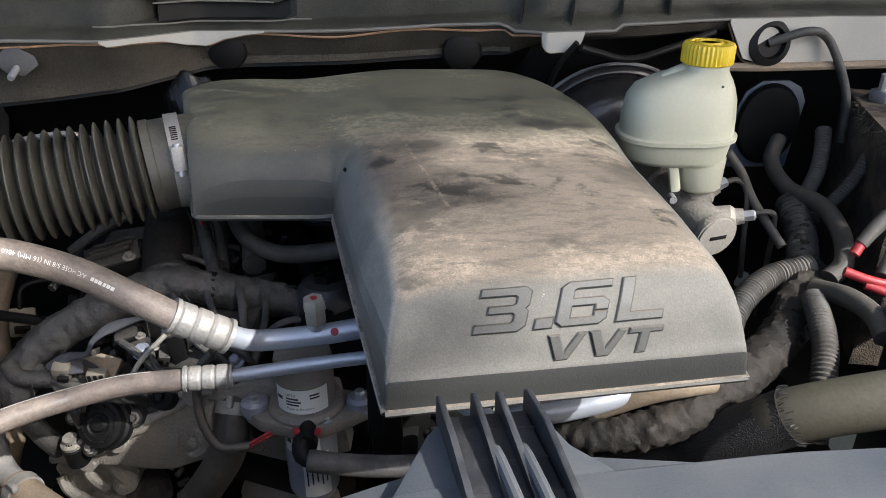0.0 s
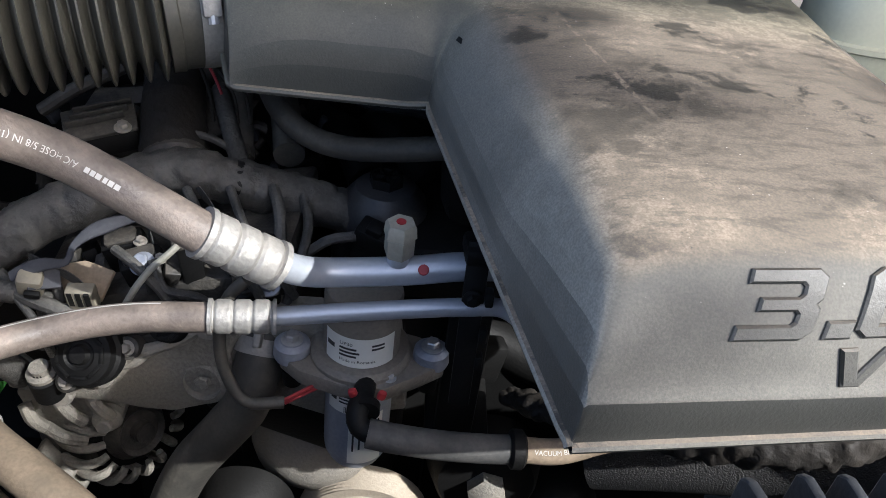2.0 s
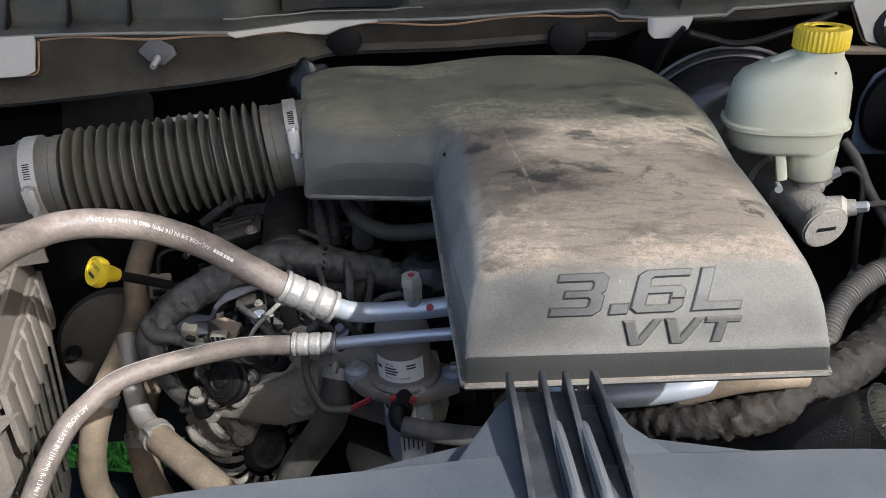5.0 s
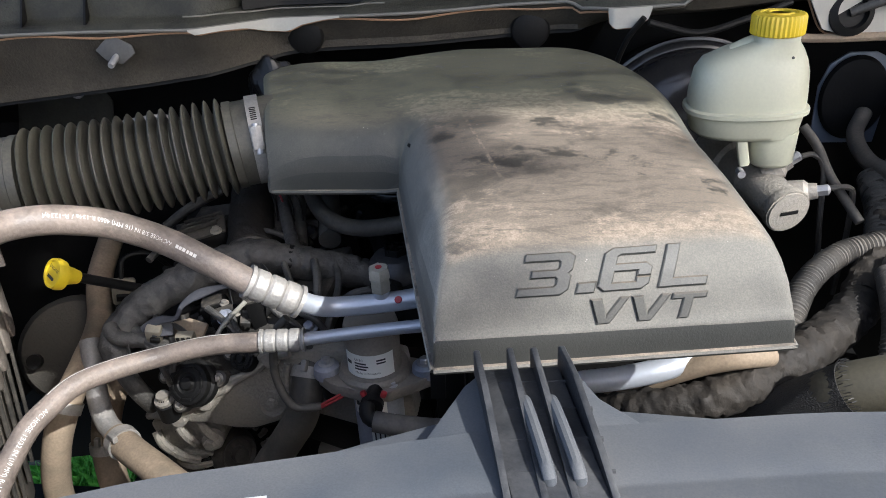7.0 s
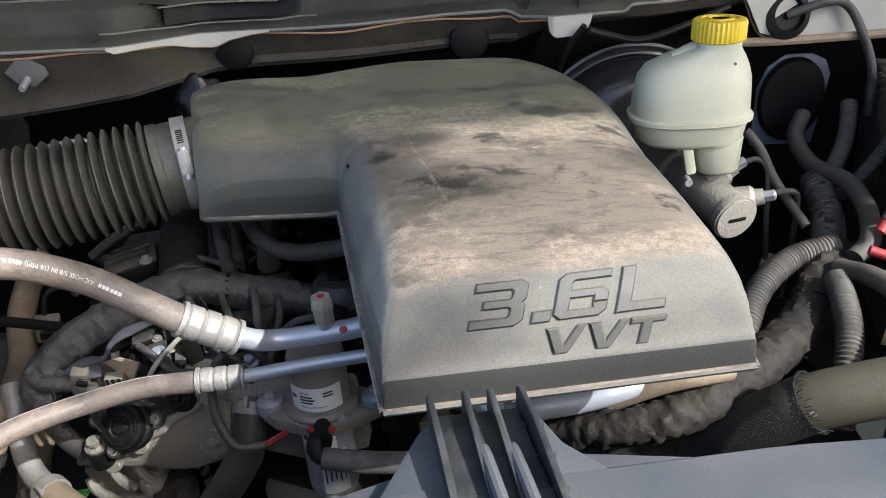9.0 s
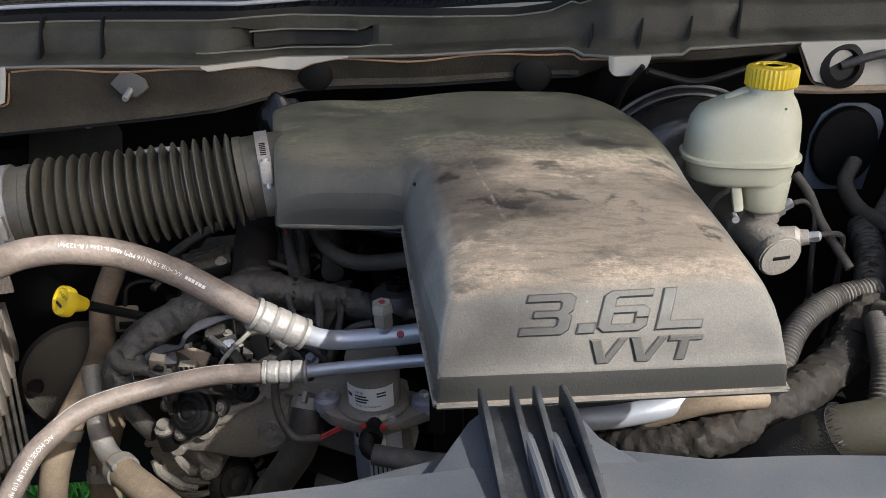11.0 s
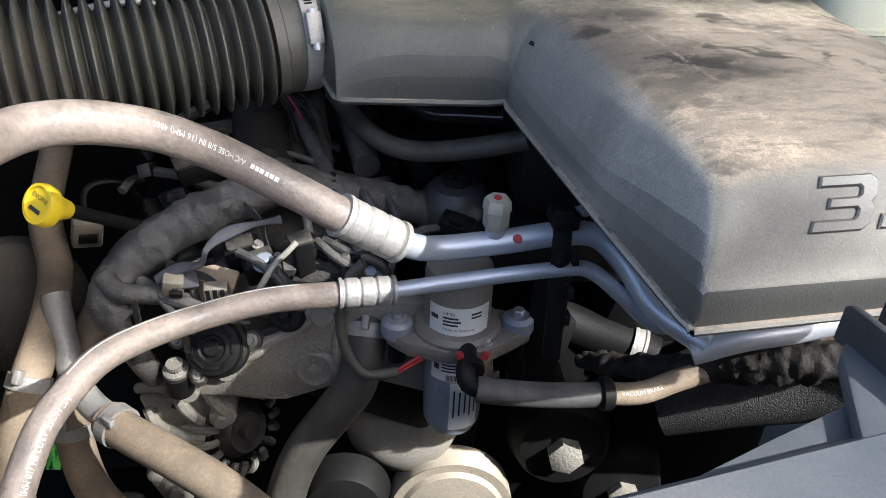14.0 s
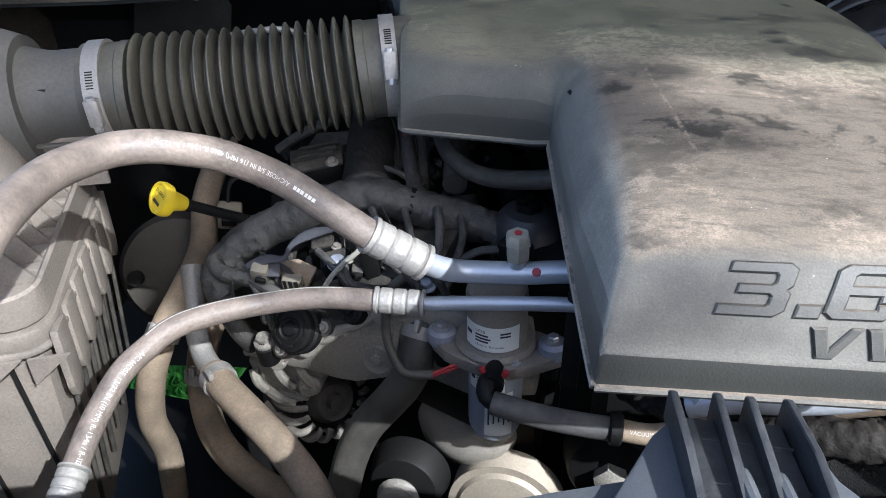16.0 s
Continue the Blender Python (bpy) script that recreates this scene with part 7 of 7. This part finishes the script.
part("panel", slab([(0.382, 1.135), (0.46, 1.135), (0.47, 1.225), (0.462, 1.243), (0.445, 1.252), (0.412, 1.252), (0.392, 1.238), (0.382, 1.21)], -0.004, 0.0, 0.001, m=pose(0, 0.992, 0, 90, 0, 0)), M_PAINT, pad)
bm = lathe([(0.034, 0.0), (0.036, 0.004), (0.033, 0.009), (0.028, 0.010), (0.006, 0.008)], (0, 0, 0), (0, -1, 0), 36)
bmesh.ops.scale(bm, vec=(1.15, 1, 1.5), verts=bm.verts[:])
bmesh.ops.translate(bm, vec=(0.424, 0.991, 1.196), verts=bm.verts[:])
part("oval_pad", bm, M_BLACK, pad, "black oval rubber pad")
for ob in (res, mc):
    ob.location += Vector((-0.012, -0.028, 0.012))
    ob.scale = (0.97, 0.97, 0.97)
hose("reservoir_cable", [(0.31, 0.81, 1.22), (0.325, 0.80, 1.20), (0.34, 0.79, 1.17), (0.362, 0.75, 1.135)], 0.005, M_CONDUIT, "dusty corrugated wire at the reservoir", "cable")

# ---- right wiring, battery and fuse box ----
hr = thing("wiring_harness", (0.35, 0.68, 1.08), "dusty taped wiring harness with corrugated branches", "wiring harness", "wiring harnesses")


def conduit(r):
    return lambda s, t: r + 0.0009 * math.cos(s * 2 * math.pi / 0.0042)


TR = [(0.400, 0.83, 1.150), (0.392, 0.78, 1.140), (0.380, 0.738, 1.128), (0.36, 0.685, 1.118), (0.318, 0.622, 1.106), (0.262, 0.565, 1.103), (0.209, 0.524, 1.098), (0.160, 0.506, 1.090), (0.11, 0.515, 1.075), (0.07, 0.54, 1.05), (0.03, 0.575, 1.02), (-0.01, 0.62, 0.99)]
part("trunk", crumple(tube(TR, lambda s, t: 0.0155 + 0.0045 * min(1, max(0, (s - 0.12) / 0.06)) - 0.006 * max(0, (s - 0.30) / 0.2) + 0.003 * math.exp(-((s - 0.16) / 0.025) ** 2), 30, 0.002), 0.0034, 62), M_BROWN, hr)
part("tape_wrap", crumple(tube(TR[:4], lambda s, t: 0.0163 + 0.0004 * math.sin(s * 900), 26, 0.0012), 0.0008, 60), M_TAPE, hr, "neatly wound tape")
part("conduit", tube([(0.367, 0.696, 1.140), (0.321, 0.68, 1.135), (0.280, 0.641, 1.126), (0.256, 0.599, 1.108), (0.249, 0.575, 1.08)], conduit(0.0115), 18, 0.001), M_CONDUIT, hr, "corrugated conduit")
part("conduit", tube([(0.348, 0.64, 1.135), (0.338, 0.60, 1.133), (0.332, 0.572, 1.122), (0.322, 0.545, 1.10), (0.318, 0.53, 1.06)], conduit(0.0105), 18, 0.001), M_CONDUIT, hr, "corrugated conduit")
part("branch", tube([(0.355, 0.655, 1.138), (0.368, 0.62, 1.148), (0.376, 0.588, 1.148), (0.374, 0.562, 1.142)], 0.0095, 16), M_CONDUIT, hr)
part("cable", tube([(0.422, 0.941, 1.191), (0.404, 0.909, 1.173), (0.400, 0.846, 1.164), (0.414, 0.789, 1.166), (0.410, 0.731, 1.160), (0.394, 0.685, 1.15), (0.375, 0.67, 1.14)], 0.0095, 16), M_CONDUIT, hr)
part("cable", tube([(0.455, 0.90, 1.215), (0.448, 0.88, 1.20), (0.437, 0.858, 1.181), (0.414, 0.825, 1.163), (0.395, 0.79, 1.145)], conduit(0.0085), 16, 0.001), M_CONDUIT, hr)
part("cable", tube([(0.49, 0.85, 1.215), (0.47, 0.83, 1.19), (0.44, 0.81, 1.165), (0.41, 0.79, 1.15)], conduit(0.007), 14, 0.001), M_CONDUIT, hr)
part("knot", crumple(tube([(0.375, 0.715, 1.125), (0.362, 0.69, 1.122), (0.346, 0.66, 1.116), (0.33, 0.635, 1.11)], lambda s, t: 0.019 + 0.005 * math.sin(3.1 * s / t), 28, 0.002), 0.005, 42), M_BROWN, hr, "crumpled tape joint")
bat = thing("battery", (0.6, 0.87, 1.0), "battery wrapped in a dirty black felt cover", "battery")
bm = bmesh.new()
bmesh.ops.create_cube(bm, size=1)
bmesh.ops.subdivide_edges(bm, edges=bm.edges[:], cuts=14, use_grid_fill=True)
for v in bm.verts:
    v.co = Vector((v.co.x * 0.27, v.co.y * 0.25, v.co.z * 0.24))
    k = noise.noise(v.co * 18) * 0.005 + noise.noise(v.co * 60) * 0.0015
    v.co += v.co.normalized() * k
    v.co = pose(0.606, 0.808, 1.130, 0, 0, -12.6) @ v.co
part("felt_wrap", bm, M_FELT, bat, smooth=60)
bm = bmesh.new()
for k in range(420):
    p = pose(0.606, 0.808, 1.130, 0, 0, -12.6) @ Vector((random.choice((-0.136, random.uniform(-0.13, 0.0))), random.uniform(-0.12, 0.12), random.uniform(0.1, 0.121)))
    d = Vector((random.uniform(-1, 1), random.uniform(-1, 0.3), random.uniform(-0.4, 0.6))) * 0.004
    tube([p, p + d, p + d * 2 + Vector((0, 0, -0.002))], 0.0003, 3, caps=False, bm=bm, straight=True)
part("lint", bm, M_TAN, bat, "dusty lint fibres")
ter = part("terminal", block((0.03, 0.026, 0.016), pose(0.522, 0.905, 1.256, 0, 0, 20), 0.004), M_STEEL, bat, "corroded battery terminal")
part("terminal_bolt", lathe([(0.005, 0), (0.005, 0.02)], (0.514, 0.902, 1.262), (0, 0, 1), 8), M_STEEL, ter)
part("terminal_bolt", lathe([(0.007, 0), (0.007, 0.012)], (0.536, 0.915, 1.262), (0, 0, 1), 6), M_STEEL, ter)
ft = thing("fuse_terminal", (0.45, 0.68, 1.16), "bolted power terminal with red cables", "power terminal")
part("stud_plate", block((0.04, 0.03, 0.008), pose(0.447, 0.683, 1.206, 10, 0, 10), 0.002), M_STEEL, ft)
part("stud", lathe([(0.004, 0), (0.004, 0.022)], (0.44, 0.68, 1.208), (0, 0, 1), 10), M_STEEL, ft)
part("nut", lathe([(0.007, 0), (0.007, 0.006)], (0.44, 0.68, 1.21), (0, 0, 1), 6), M_STEEL, ft)
for pts, r in (([(0.375, 0.648, 1.160), (0.398, 0.64, 1.154), (0.418, 0.639, 1.152), (0.437, 0.644, 1.162)], 0.0046), ([(0.393, 0.64, 1.150), (0.415, 0.632, 1.146), (0.44, 0.638, 1.155), (0.452, 0.65, 1.175)], 0.0046), ([(0.391, 0.667, 1.168), (0.398, 0.672, 1.176)], 0.005)):
    part("red_cable", tube(pts, r, 14), M_RED, ft, "red insulated cable")
for pts in ([(0.398, 0.672, 1.176), (0.410, 0.678, 1.188), (0.425, 0.685, 1.2)], [(0.408, 0.642, 1.158), (0.42, 0.655, 1.172), (0.432, 0.668, 1.188)], [(0.437, 0.644, 1.162), (0.444, 0.652, 1.176), (0.448, 0.664, 1.19)], [(0.452, 0.65, 1.175), (0.456, 0.66, 1.19), (0.456, 0.67, 1.2)]):
    part("boot", tube(pts, lambda s, t: 0.0062 + 0.0018 * s / t, 14), M_CONDUIT, ft, "dusty cable boot")
part("housing", block((0.07, 0.05, 0.09), pose(0.487, 0.655, 1.145, 0, 0, -10), 0.006), M_BLACK, ft)
fz = thing("fuse_box", (0.47, 0.5, 1.05), "grey-topped black plastic fuse box with ribs", "fuse box")
part("lid", block((0.16, 0.12, 0.03), pose(0.452, 0.52, 1.150, 0, 0, -6), 0.006), M_SHROUD, fz)
part("body", block((0.15, 0.11, 0.14), pose(0.455, 0.52, 1.07, 0, 0, -6), 0.004), M_PLASTIC, fz)
for k in range(4):
    part("rib", block((0.006, 0.004, 0.05), pose(0.383 + 0.03 * k, 0.463 - 0.003 * k, 1.12, 0, 0, -6), 0.001), M_PLASTIC, fz)
rh = thing("upper_radiator_hose", (0.3, 0.45, 1.1), "black radiator hose with braided protective sleeve", "hose", "coolant hoses")
RH = [(0.06, 0.59, 0.955), (0.11, 0.57, 0.985), (0.16, 0.55, 1.012), (0.2006, 0.53, 1.0452), (0.22, 0.515, 1.0686), (0.2452, 0.50, 1.0962), (0.269, 0.488, 1.1203), (0.3129, 0.478, 1.1403), (0.3578, 0.47, 1.1555), (0.4035, 0.465, 1.1678), (0.52, 0.45, 1.185)]
part("rubber", tube(RH[5:], 0.0212, 26), M_OLIVE, rh, "smooth rubber hose")
part("braided_sleeve", tube(RH[:7], lambda s, t: 0.0222 - 0.002 * (1 - s / t), 40, 0.001), M_WEAVE, rh, "frayed braided sleeve")
bm = bmesh.new()
end = Vector(RH[6])
tx = (Vector(RH[7]) - Vector(RH[5])).normalized()
fr = tx.orthogonal().normalized()
for k in range(60):
    a = 2 * math.pi * k / 60
    n = fr * math.cos(a) + tx.cross(fr) * math.sin(a)
    p = end + n * 0.0222 + tx * random.uniform(-0.004, 0.0)
    tube([p, p + tx * 0.003 + n * random.uniform(0, 0.002), p + tx * random.uniform(0.004, 0.007) + n * random.uniform(-0.001, 0.003)], 0.0004, 3, caps=False, bm=bm, straight=True)
part("frayed_threads", bm, M_TAPE, rh)
hose("return_pipe", [(0.03, 0.512, 1.088), (0.063, 0.510, 1.102), (0.101, 0.513, 1.107), (0.138, 0.519, 1.114), (0.175, 0.54, 1.118)], 0.0098, M_ALU, "pale metal pipe under the cover front", "pipe")
leaf = thing("dry_leaf", (0.245, 0.62, 1.04), "pale yellow-green leaf caught beside the engine", "leaf", "caught leaves")
bm = slab([(0, 0), (0.012, -0.007), (0.028, -0.002), (0.036, 0.012), (0.022, 0.022), (0.004, 0.016)], 0, 0.0008, m=pose(0.228, 0.612, 1.045, 35, 10, 20))
part("blade", bm, M_DRYLEAF, leaf)
part("stalk", tube([(0.228, 0.612, 1.046), (0.222, 0.606, 1.044), (0.214, 0.602, 1.04)], 0.0008, 6), M_DRYLEAF, leaf)
copy_thing(leaf, pose(0.262, 0.585, 1.03, 10, 0, 70))
solid("side_shield", block((0.16, 0.20, 0.012), pose(0.27, 0.60, 1.030, 0, 4, 0), 0.004), M_BLACK, "black plastic shield beside the engine", "shield", kind="structure")
